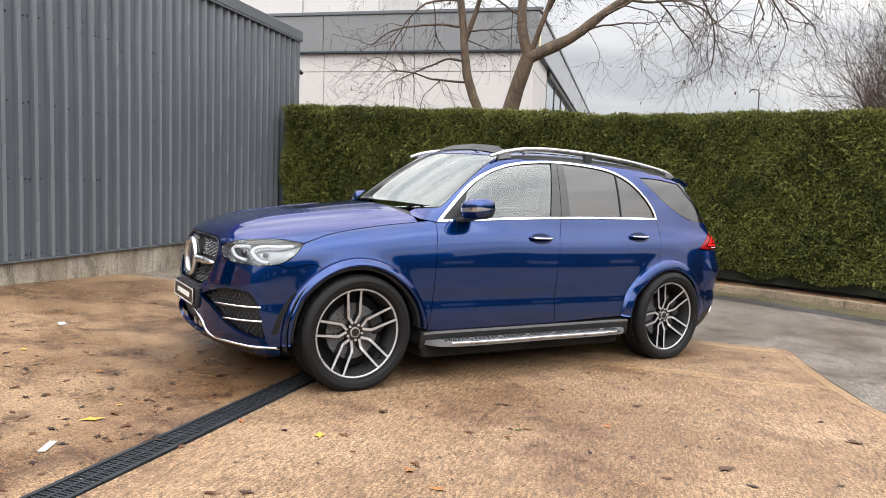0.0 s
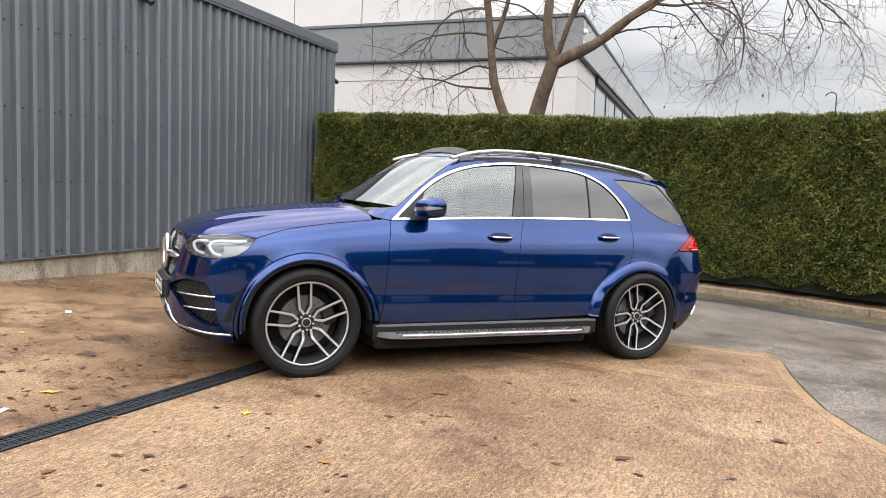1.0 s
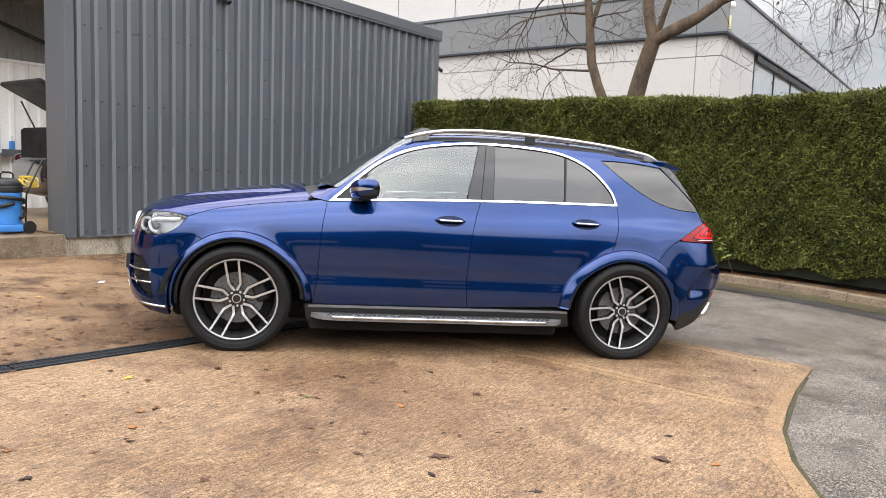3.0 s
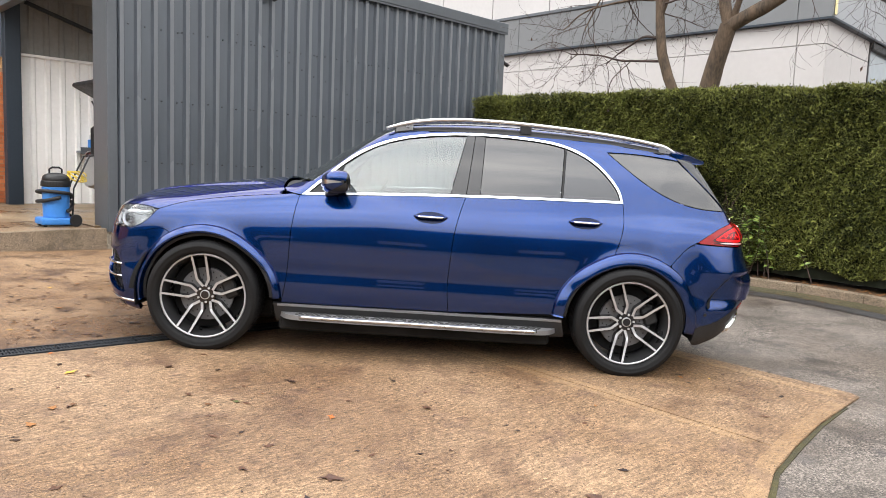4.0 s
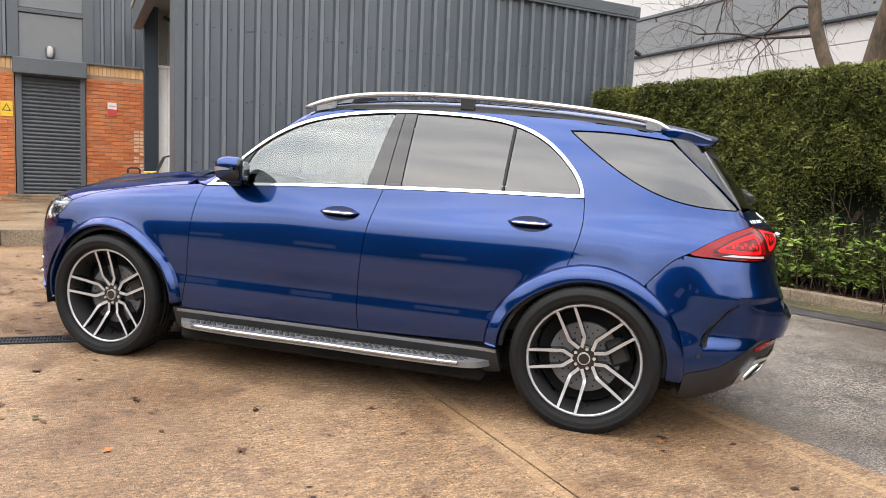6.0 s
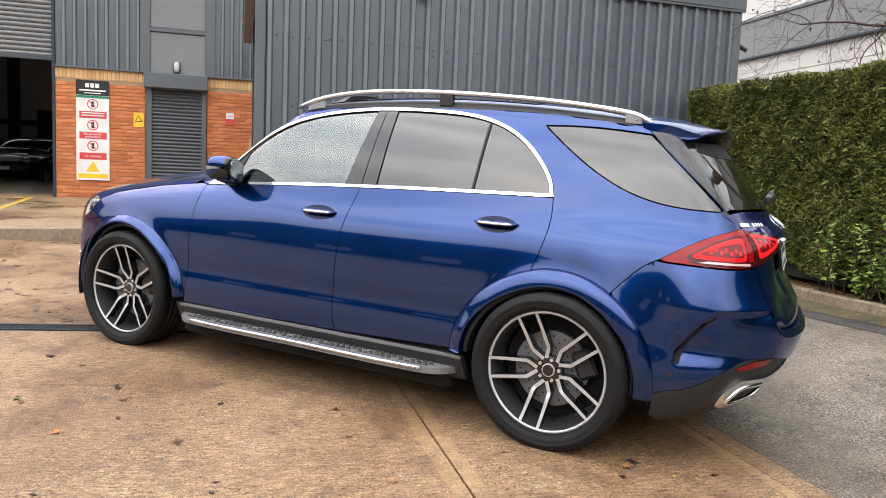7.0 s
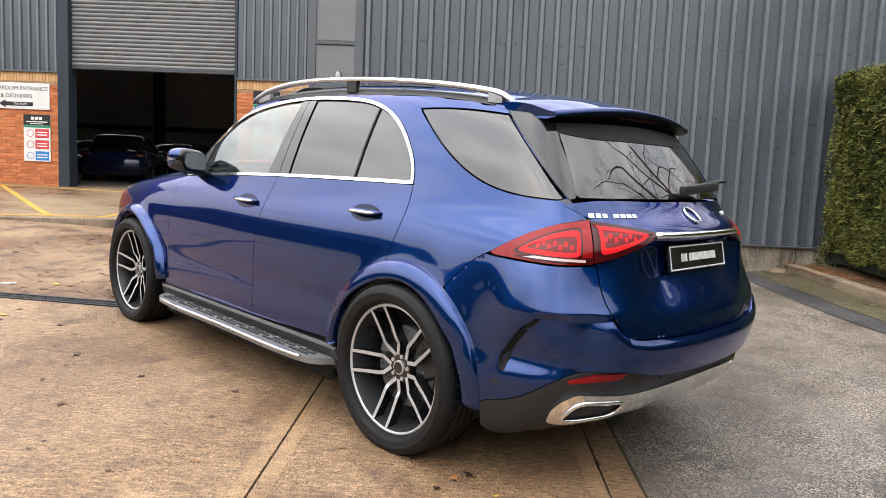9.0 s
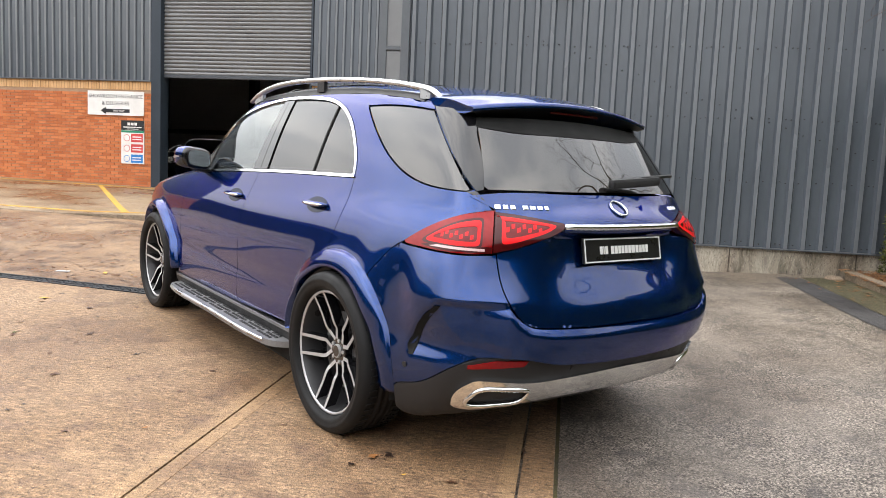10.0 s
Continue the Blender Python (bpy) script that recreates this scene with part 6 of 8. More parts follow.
# ---- wheels ----
def revolve(profile, k=72):
    """A ring from a profile of (y, r), turned about the y axis."""
    p = np.array(profile)
    a = np.linspace(0, 2 * math.pi, k + 1)[:-1]
    verts = [(r * math.cos(t), y, r * math.sin(t)) for t in a for y, r in p]
    m = len(p)
    faces = [(i * m + j, i * m + j + 1, ((i + 1) % k) * m + j + 1, ((i + 1) % k) * m + j) for i in range(k) for j in range(m - 1)]
    return verts, faces


def wheel(cx, s, turn):
    """A wheel with its outside towards -y, at the car's side s."""
    w = new("wheel")
    w.parent = car
    w.matrix_basis = pose(cx, s * (0.925 if cx < 0 else 0.955), HUB, 0, 0, 0 if s < 0 else 180) @ pose(0, 0, 0, 0, turn, 0)
    tagged(w, "black and silver alloy wheel with five double spokes")
    prof = list(map(tuple, curve([(0.050, 0.295), (0.014, 0.300), (-0.006, 0.314), (-0.011, 0.338)], 12))) + [(-0.0135, 0.342), (-0.0135, 0.352), (-0.0105, 0.355)]
    prof += list(map(tuple, curve([(-0.008, 0.362), (0.000, 0.373), (0.012, 0.3805), (0.030, 0.3845)], 10)))
    for gy in (0.080, 0.118, 0.156, 0.194):  # grooves round the tread
        prof += [(gy - 0.006, 0.386), (gy - 0.004, 0.377), (gy + 0.004, 0.377), (gy + 0.006, 0.386)]
    prof += list(map(tuple, curve([(0.225, 0.3835), (0.25, 0.372), (0.265, 0.345), (0.262, 0.31), (0.24, 0.296)], 14)))
    tv, tf = revolve(prof, 96)
    put("tyre", mesh_of("tyre", tv, tf, True), M_TYRE, w)
    v, f = [], []
    for i in range(70):
        t = 2 * math.pi * i / 70
        for y0, y1 in ((0.028, 0.075), (0.165, 0.235)):
            k = len(v)
            d = 0.02 if y0 < 0.1 else -0.02
            for (yy, dt) in ((y0, 0), (y1, d)):
                for rr in (0.380, 0.3885):
                    for e in (-0.011, 0.011):
                        v.append((rr * math.cos(t + dt + e), yy, rr * math.sin(t + dt + e)))
            f += [(k, k + 1, k + 3, k + 2), (k + 2, k + 3, k + 7, k + 6), (k, k + 2, k + 6, k + 4), (k + 1, k + 5, k + 7, k + 3), (k + 4, k + 6, k + 7, k + 5)]
    tagged(put("tread", mesh_of("tread", v, f), M_TYRE, w), kind="stuff")
    rv, rf_ = revolve([(0.030, 0.2975), (0.021, 0.2955), (0.019, 0.287), (0.026, 0.2825)], 96)
    rim = put("rim", mesh_of("rim", rv, rf_, True), M_ALLOY, w, label="machined silver rim lip")
    rv, rf_ = revolve([(0.026, 0.283), (0.045, 0.276), (0.12, 0.262), (0.22, 0.255), (0.24, 0.29)], 72)
    put("barrel", mesh_of("barrel", rv, rf_, True), M_BARREL, rim)
    part("hub", cyl((0, 0.12, 0), (0, 0.077, 0), 0.070, n=32, bevel=0.008), M_GLOSSK, w)
    part("hub_cap", cyl((0, 0.09, 0), (0, 0.066, 0), 0.033, n=32, bevel=0.003), M_ALLOY, w)
    part("hub_cap_centre", cyl((0, 0.08, 0), (0, 0.0645, 0), 0.027, n=32), M_GLOSSK, w)
    for i in range(5):
        t = radians(90 + 36 + 72 * i)
        part("bolt", cyl((0.052 * math.cos(t), 0.10, 0.052 * math.sin(t)), (0.052 * math.cos(t), 0.070, 0.052 * math.sin(t)), 0.009, n=6), M_ALLOY, w)
        for side in (-1, 1):
            c = radians(90 + 72 * i)
            er, et = np.array([math.cos(c), math.sin(c)]), np.array([-math.sin(c), math.cos(c)])
            rad = np.array([0.058, 0.072, 0.088, 0.104, 0.112, 0.122, 0.14, 0.17, 0.20, 0.23, 0.26, 0.284])
            lat = np.interp(rad, [0.058, 0.104, 0.115, 0.284], [0.007, 0.037, 0.0405, 0.047])
            line = rad[:, None] * er + (side * lat)[:, None] * et
            wid = np.interp(np.linspace(0, 1, 12), [0, 0.35, 1], [0.0095, 0.0095, 0.0078])
            tan = np.gradient(line, axis=0)
            tan /= np.linalg.norm(tan, axis=1)[:, None]
            nrm = np.column_stack([-tan[:, 1], tan[:, 0]])
            yf = np.interp(np.linspace(0, 1, 12), [0, 0.25, 0.7, 1], [0.076, 0.070, 0.046, 0.021])
            for nm, ma, grow_, ya, yb in (("spoke", M_GLOSSK, 1.0, 0.0015, 0.05), ("spoke_face", M_ALLOY, 0.92, 0.0, 0.0016)):
                vv = []
                for k in range(12):
                    for sd in (-1, 1):
                        p = line[k] + nrm[k] * sd * wid[k] * grow_
                        p2 = line[k] + nrm[k] * sd * wid[k] * (grow_ if nm == "spoke_face" else 1.25)
                        vv += [(p[0], yf[k] + ya, p[1]), (p2[0], yf[k] + yb, p2[1])]
                ff = []
                for k in range(11):
                    a, b = 4 * k, 4 * (k + 1)
                    ff += [(a, a + 2, b + 2, b), (a + 1, b + 1, b + 3, a + 3), (a, b, b + 1, a + 1), (a + 2, a + 3, b + 3, b + 2)]
                ff += [(0, 1, 3, 2), (44, 46, 47, 45)]
                put(nm, mesh_of(nm, vv, ff), ma, w if nm == "spoke" else rim)
    dv, df = revolve([(0.14, 0.06), (0.115, 0.07), (0.115, 0.185), (0.145, 0.185), (0.145, 0.07)], 48)
    disc = put("brake_disc", mesh_of("brake_disc", dv, df), M_DISC, w)
    hv, hf = [], []
    for i in range(36):
        for j, rad_ in enumerate((0.105, 0.133, 0.160)):
            t = 2 * math.pi * (i + 0.33 * j) / 36
            if (i + j) % 2:
                continue
            b = len(hv)
            hv += [(rad_ * math.cos(t) + 0.005 * math.cos(q), 0.1145, rad_ * math.sin(t) + 0.005 * math.sin(q)) for q in np.arange(6) * math.pi / 3]
            hf.append(tuple(range(b, b + 6)))
    tagged(put("drilled_hole", mesh_of("drilled_hole", hv, hf), M_DEEP, disc), kind="stuff")
    part("back_plate", cyl((0, 0.17, 0), (0, 0.18, 0), 0.25, n=40), M_DEEP, w)
    m = box((-0.07, 0.09, -0.05), (0.07, 0.16, 0.05), 0.015, None, pose(0, 0, 0, 0, -turn, 0) @ pose(0.165, 0, 0.05, 0, 65, 0))
    part("caliper", m, M_PLASTIC, w)


for cx in WHEELS:
    for s, turn in ((-1, -8 if cx < 0 else -23), (1, 11)):
        wheel(cx, s, turn)

# ---- running boards ----
for s in (-1, 1):
    out = curve([(-0.97, 0.86), (-0.90, 0.955), (-0.78, 0.985), (0, 0.990), (0.78, 0.985), (0.90, 0.955), (0.97, 0.86)], 60)
    vv = [(x, s * y, z) for z in (0.305, 0.272) for x, y in out]
    ff = [tuple(range(60)), tuple(range(119, 59, -1))] + [(i, i + 1, 60 + i + 1, 60 + i) for i in range(59)] + [(59, 0, 60, 119)]
    rb = put("running_board", mesh_of("running_board", vv, ff), M_GREY, car, label="black running board with bright edge and rubber studs")
    put("edge_trim", tube([(x, s * (y + 0.001), 0.297) for x, y in out[6:-6]], 0.011, 8), M_SATIN, rb)
    v, f = [], []
    for i in range(46):
        for j in range(3):
            if (i + j) % 7 == 0:
                continue
            x, y = -0.84 + i * 0.037 + (0.018 if j % 2 else 0), 0.885 + 0.03 * j
            k = len(v)
            v += [(x + dx, s * (y + dy), z) for z, q in ((0.304, 1), (0.311, 0.7)) for dx, dy in ((-0.013 * q, -0.009 * q), (0.013 * q, -0.009 * q), (0.013 * q, 0.009 * q), (-0.013 * q, 0.009 * q))]
            f += [(k + 4, k + 5, k + 6, k + 7)] + [(k + a, k + (a + 1) % 4, k + 4 + (a + 1) % 4, k + 4 + a) for a in range(4)]
    tagged(put("studs", mesh_of("studs", v, f), M_STUD, rb), kind="stuff")

# ---- roof rails ----
for s in (-1, 1):
    rl = curve([(-0.32, 0.605, 1.628), (-0.24, 0.607, 1.655), (-0.10, 0.608, 1.690), (0.12, 0.607, 1.718), (0.40, 0.604, 1.728), (0.75, 0.600, 1.722), (1.15, 0.594, 1.700), (1.45, 0.588, 1.672), (1.64, 0.586, 1.645), (1.74, 0.585, 1.618), (1.79, 0.585, 1.588)], 60)
    rr = np.interp(np.linspace(0, 1, 60), [0, 0.06, 0.2, 0.85, 0.95, 1], [0.016, 0.021, 0.020, 0.020, 0.022, 0.016])
    rail = put("roof_rail", tube([(x, s * y, z) for x, y, z in rl], list(rr), 12, flat=0.75), M_SATIN, car, label="satin silver roof rail")
    base = map_top(np.column_stack([np.linspace(-0.26, 1.70, 50), np.full(50, 0.600)]))
    strip = [map_top(np.column_stack([base[:, 0], np.full(50, q)])) for q in (0.570, 0.585, 0.600, 0.615)]
    vv = [(p[0], s * p[1], p[2] + dz_) for row, dz_ in zip(strip, (0.0, 0.008, 0.008, 0.0)) for p in row]
    ff = [(r_ * 50 + i, r_ * 50 + i + 1, (r_ + 1) * 50 + i + 1, (r_ + 1) * 50 + i) for r_ in range(3) for i in range(49)]
    put("rail_base", mesh_of("rail_base", vv, ff, True), M_BLACKM, rail)
    for xa, xb in ((-0.25, -0.13), (0.64, 0.72), (1.66, 1.74)):
        k = np.linspace(xa, xb, 8)
        zt, zb = np.interp(k, rl[:, 0], rl[:, 2]) - 0.004, np.interp(k, base[:, 0], base[:, 2]) - 0.004
        vv = [(x, s * yy, z) for yy in (0.592, 0.614) for q in (zb, zt) for x, z in zip(k, q)]
        ff = [(o + i, o + i + 1, o + 8 + i + 1, o + 8 + i) for o in (0, 16) for i in range(7)] + [(0, 8, 24, 16), (7, 15, 31, 23)]
        put("rail_foot", mesh_of("rail_foot", vv, ff), M_PLASTIC if 0.5 < xa < 1 else M_SATIN, rail)

# ---- handles and mirrors ----
for (door_a, door_b), cx, cz in ((fdoor, 0.035, 1.030), (rdoor, 1.12, 1.062)):
    a = np.linspace(0, 2 * math.pi, 41)[:-1]
    el = np.column_stack([cx + 0.108 * np.cos(a), cz - 0.004 + 0.040 * np.sin(a)])
    for s, dr in ((-1, door_a), (1, door_b)):
        # Flat ellipse on the door skin, darkened to look hollow.
        panel("handle_cup_shade", map_side, [el], M_CUPSHADE, dr, h=0.015, lift=0.0015, skirt=0.004, gap=0, flip=s > 0)
        hp = map_side(np.column_stack([np.linspace(cx - 0.115, cx + 0.115, 14), np.full(14, cz + 0.002)]))
        bulge = np.array([0.002, 0.012, 0.024, 0.031, 0.034, 0.035, 0.035, 0.035, 0.035, 0.034, 0.031, 0.024, 0.012, 0.002])
        pts = [(p[0], -s * (p[1] - b), p[2]) for p, b in zip(hp, bulge)]
        hd = put("handle", tube(pts, [0.008, 0.013] + [0.017] * 10 + [0.013, 0.008], 10, flat=0.8), M_PAINT, dr)
        put("handle_trim", tube([(x, y + s * 0.013, z) for x, y, z in pts[1:-1]], [0.005] + [0.0105] * 10 + [0.005], 8, flat=0.7), M_CHROME, hd, label="chrome handle strip")


def ovoid(c, r, name, pw=2.6, nu=40, nv=20, cut=None):
    """A rounded, slightly boxy body; cut keeps the part above or below z."""
    vv, ff = [], []
    for i in range(nv + 1):
        ph = -math.pi / 2 + math.pi * i / nv
        for j in range(nu):
            t = 2 * math.pi * j / nu
            e = 2 / pw

            def sp(q):
                return math.copysign(abs(q) ** e, q)
            vv.append((c[0] + r[0] * sp(math.cos(ph)) * sp(math.cos(t)), c[1] + r[1] * sp(math.cos(ph)) * sp(math.sin(t)), c[2] + r[2] * sp(math.sin(ph))))
    lo, hi = (0, nv) if cut is None else ((0, int(nv * cut)) if cut > 0 else (int(nv * -cut), nv))
    for i in range(lo, hi):
        for j in range(nu):
            k = (j + 1) % nu
            ff.append((i * nu + j, i * nu + k, (i + 1) * nu + k, (i + 1) * nu + j))
    return mesh_of(name, vv, ff, True)


def mirror_skin(name, lo, hi, ma, parent, grow=1.0):
    """The mirror's housing between two angles round its y axis: flat behind, round in front, closed at the ends."""
    def sp(q, e):
        return math.copysign(abs(q) ** e, q)
    ang = np.radians(np.linspace(lo, hi, 25))
    rows = np.sin(np.linspace(-1, 1, 41) * math.pi / 2)
    vv, ff = [], []
    for t in rows:
        k = (1 - abs(t) ** 4.0) ** (1 / 2.3)
        for g in ang:
            c, d = math.cos(g), math.sin(g)
            x = (0.075 if c > 0 else 0.098) * sp(c, 0.42 if c > 0 else 0.85)
            z = (0.079 if d > 0 else 0.070) * sp(d, 0.62)
            vv.append((grow * (0.035 + (x - 0.035) * (0.10 + 0.90 * k)), t * 0.116, grow * z * (0.12 + 0.88 * k) + 0.012 * t * MS[0]))
    m = len(ang)
    for i in range(len(rows) - 1):
        for j in range(m - 1):
            ff.append((i * m + j, i * m + j + 1, (i + 1) * m + j + 1, (i + 1) * m + j))
    if hi - lo == 360:
        for i in (0, len(rows) - 1):
            ff.append(tuple(i * m + j for j in range(m)))
    return put(name, mesh_of(name, vv, ff, True), ma, parent)


MS = [0]
for s in (-1, 1):
    MS[0] = s
    mr = new("door_mirror")
    mr.parent = car
    mr.matrix_basis = pose(-0.62, s * 0.905, 1.224, 0, 0, -s * 19)
    tagged(mr, "door mirror with blue cap, silver strip and black base")
    mirror_skin("core", 0, 360, M_PLASTIC, mr, 0.965)
    mirror_skin("cap", 66, 176, M_PAINT, mr)
    mirror_skin("lower_cap", 186, 236, M_PAINT, mr)
    mirror_skin("base_shell", 237, 294, M_PLASTIC, mr, 0.99)
    mirror_skin("indicator_strip", 176.5, 185.5, M_SATIN, mr, 0.995)
    mirror_skin("bezel", -66, 65, M_GLOSSK, mr, 0.99)
    rim_ = [(0.0752, 0.088 * math.copysign(abs(math.cos(a)) ** 0.55, math.cos(a)), 0.002 + 0.052 * math.copysign(abs(math.sin(a)) ** 0.55, math.sin(a))) for a in np.linspace(0, 2 * math.pi, 37)[:-1]]
    rim_ = [(x, y, z + 0.11 * y * s) for x, y, z in rim_]
    k = len(rim_)
    put("mirror_glass", mesh_of("mirror_glass", rim_ + [(x - 0.004, y, z) for x, y, z in rim_], [tuple(range(k))] + [(i, (i + 1) % k, k + (i + 1) % k, k + i) for i in range(k)]), M_MIRROR, mr)
    part("mirror_stalk", box((-0.035, -0.075, -0.016), (0.035, 0.075, 0.016), 0.012, None, pose(-0.015, -s * 0.085, -0.072, s * 10, 0, 0), 2), M_PLASTIC, mr)

# near-black patches for the shade in the front bumper's slits before the wheels
FS = np.vstack([curve([(-1.905, 0.650), (-1.955, 0.56), (-1.99, 0.47), (-2.005, 0.39)], 16), curve([(-2.045, 0.385), (-2.025, 0.47), (-1.98, 0.57), (-1.915, 0.66)], 16)])
both("bumper_slit", map_side, [FS], M_DEEP, car, h=0.015, lift=0.002, skirt=0.004, gap=0.0)

# ---- cabin ----
def seat(x, y, rear=False):
    st = new("seat")
    st.parent = car
    st.matrix_basis = pose(x, y, 0.36)
    w = 0.26 if not rear else 0.62
    part("cushion", box((-0.28, -w, 0.05), (0.25, w, 0.27), 0.05, None, pose(0, 0, 0, 0, -6, 0), 2), M_SEAT, st)
    part("backrest", box((0.0, -w * 0.95, 0.0), (0.13, w * 0.95, 0.64), 0.05, None, pose(0.20, 0, 0.2, 0, 16, 0), 2), M_SEAT, st)
    for k in ([0] if not rear else [-0.38, 0.38]):
        part("headrest", box((0.0, -0.13, 0.0), (0.09, 0.13, 0.18), 0.035, None, pose(0.37, k, 0.86, 0, 10, 0), 2), M_SEAT, st)


seat(-0.10, -0.38), seat(-0.10, 0.38), seat(0.92, 0, True)
part("dashboard", box((-0.95, -0.72, 0.75), (-0.55, 0.72, 1.08), 0.06, None, None, 3), M_SEAT, car)
sw_ = [(-0.42 + 0.07 * math.cos(a), 0.38 + 0.18 * math.sin(a), 1.05 + 0.17 * math.cos(a)) for a in np.linspace(0, 2 * math.pi, 33)[:-1]]
put("steering_wheel", tube(sw_, 0.014, 8, True), M_SEAT, car)
part("rear_shelf", box((1.35, -0.68, 1.02), (2.1, 0.68, 1.08), 0.02), M_SEAT, car)

# ---- hedge, kerb and verge ----
# Last points are added out of view, to darken what the tailgate reflects.
HP = curve([(5.30, 4.42), (5.36, 3.2), (5.50, 1.6), (5.83, 0.1), (6.08, -1.2), (5.95, -2.2), (5.66, -3.2), (5.04, -4.6), (4.3, -6.2), (3.9, -7.6), (3.4, -10.0), (3.1, -13.5), (3.0, -18.0)], 240)
hs = np.concatenate([[0], np.cumsum(np.linalg.norm(np.diff(HP, axis=0), axis=1))])
HL_ = hs[-1]


def along_hedge(s, d):
    """Point at s metres along the hedge's face, d metres behind it, and the outward normal."""
    u, v = np.interp(s, hs, HP[:, 0]), np.interp(s, hs, HP[:, 1])
    e = 0.05
    tu, tv = np.interp(s + e, hs, HP[:, 0]) - np.interp(s - e, hs, HP[:, 0]), np.interp(s + e, hs, HP[:, 1]) - np.interp(s - e, hs, HP[:, 1])
    ln = np.sqrt(tu * tu + tv * tv) + 1e-9
    nu, nv = tv / ln, -tu / ln          # outward, to smaller u
    return u - nu * d, v - nv * d, nu, nv


def lump(a, b, k=0.0):
    """Smooth unevenness of the clipped face."""
    return 0.035 * np.sin(a * 1.9 + b * 1.3 + k) + 0.034 * np.sin(a * 4.3 - b * 3.1 + 1.0 + k) + 0.022 * np.sin(a * 9.7 + b * 8.3 + 2.0) + 0.018 * np.sin(a * 21.0 - b * 17.0)


SG = float(np.interp(-0.42, -HP[:, 1], hs))


def gap_in(s, z):
    """The thin, open place low in the hedge."""
    return np.exp(-(((s - SG) / 0.62) ** 2 + ((z - 1.02) / 0.40) ** 2) ** 1.5)


S0 = SG + 0.1
HT, HTHICK = 2.66, 1.15
hedge = thing("hedge", GRID, "tall clipped dark green conifer hedge behind a kerb", "hedge")
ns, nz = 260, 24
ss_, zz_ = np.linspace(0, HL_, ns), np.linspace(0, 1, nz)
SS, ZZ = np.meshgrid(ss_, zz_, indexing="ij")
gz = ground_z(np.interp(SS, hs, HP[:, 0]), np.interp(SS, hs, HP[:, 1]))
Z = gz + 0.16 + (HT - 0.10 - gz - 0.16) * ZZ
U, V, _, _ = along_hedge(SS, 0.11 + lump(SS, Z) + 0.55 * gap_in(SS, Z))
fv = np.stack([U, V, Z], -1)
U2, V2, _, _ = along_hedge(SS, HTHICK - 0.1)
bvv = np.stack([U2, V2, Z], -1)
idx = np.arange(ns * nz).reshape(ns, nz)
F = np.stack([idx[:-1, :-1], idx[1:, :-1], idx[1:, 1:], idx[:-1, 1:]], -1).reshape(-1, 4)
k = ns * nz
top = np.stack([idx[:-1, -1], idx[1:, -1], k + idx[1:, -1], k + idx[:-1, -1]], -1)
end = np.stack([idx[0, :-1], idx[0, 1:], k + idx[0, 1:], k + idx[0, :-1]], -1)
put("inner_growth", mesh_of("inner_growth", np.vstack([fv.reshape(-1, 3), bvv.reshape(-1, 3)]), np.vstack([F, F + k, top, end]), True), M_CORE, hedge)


def sprays(n, pos, nrm, length, width, droop, spread):
    """n flat leaf sprays as quads about the points pos, facing roughly along nrm."""
    d = nrm + rng.normal(0, spread, (n, 3))
    d[:, 2] += droop
    d /= np.linalg.norm(d, axis=1)[:, None]
    s = np.cross(d, rng.normal(0, 1, (n, 3)))
    s /= np.linalg.norm(s, axis=1)[:, None]
    L = (length * rng.uniform(0.6, 1.4, n))[:, None]
    W = (width * rng.uniform(0.6, 1.4, n))[:, None]
    a = pos - d * L * 0.4
    return np.stack([a - s * W * 0.35, pos + d * L * 0.1 - s * W * 0.5 + 0, a + d * L, pos + d * L * 0.1 + s * W * 0.5], 1)


n = 360000
HNEAR = float(np.interp(7.6, -HP[:, 1], hs))
s = np.where(rng.random(n) < 0.87, rng.uniform(0, HNEAR, n), rng.uniform(HNEAR, HL_, n))
t = rng.uniform(0, 1, n)
u0, v0 = np.interp(s, hs, HP[:, 0]), np.interp(s, hs, HP[:, 1])
g = ground_z(u0, v0)
z = g + 0.27 + 0.05 * np.sin(s * 7.0) + (HT - 0.03 - g - 0.27) * t ** 0.97
keep = rng.uniform(0, 1, n) > 0.97 * gap_in(s, z) ** 0.7
s, z = s[keep], z[keep]
n = len(s)
dep = rng.uniform(-0.01, 0.09, n) + lump(s, z) + 0.25 * gap_in(s, z)
u, v, nu, nv = along_hedge(s, dep)
q1 = sprays(n, np.column_stack([u, v, z]), np.column_stack([nu, nv, np.zeros(n)]), 0.052, 0.0120, 0.0, 0.75)
big = rng.uniform(0, 1, n) < 0.08
q1 = np.vstack([q1, sprays(int(big.sum()), np.column_stack([u, v, z])[big], np.column_stack([nu, nv, np.zeros(n)])[big], 0.095, 0.022, -0.15, 0.6)])
n = 75000
s = np.where(rng.random(n) < 0.93, rng.uniform(0, HNEAR, n), rng.uniform(HNEAR, HL_, n))
dd = rng.uniform(0, HTHICK, n)
u, v, nu, nv = along_hedge(s, dd)
z = HT - 0.03 + 0.4 * lump(s, dd) + rng.normal(0, 0.018, n) + np.where(rng.uniform(0, 1, n) > 0.97, rng.uniform(0, 0.07, n), 0)
q2 = sprays(n, np.column_stack([u, v, z]), np.column_stack([nu * 0.2, nv * 0.2, np.ones(n)]), 0.043, 0.0145, 0.1, 0.6)
n = 20000
dd = rng.uniform(0, HTHICK, n)
z = rng.uniform(0.25, HT, n)
u, v, nu, nv = along_hedge(np.zeros(n), dd)
w = 0.05 * np.sin(z * 5) + rng.uniform(-0.05, 0.05, n)
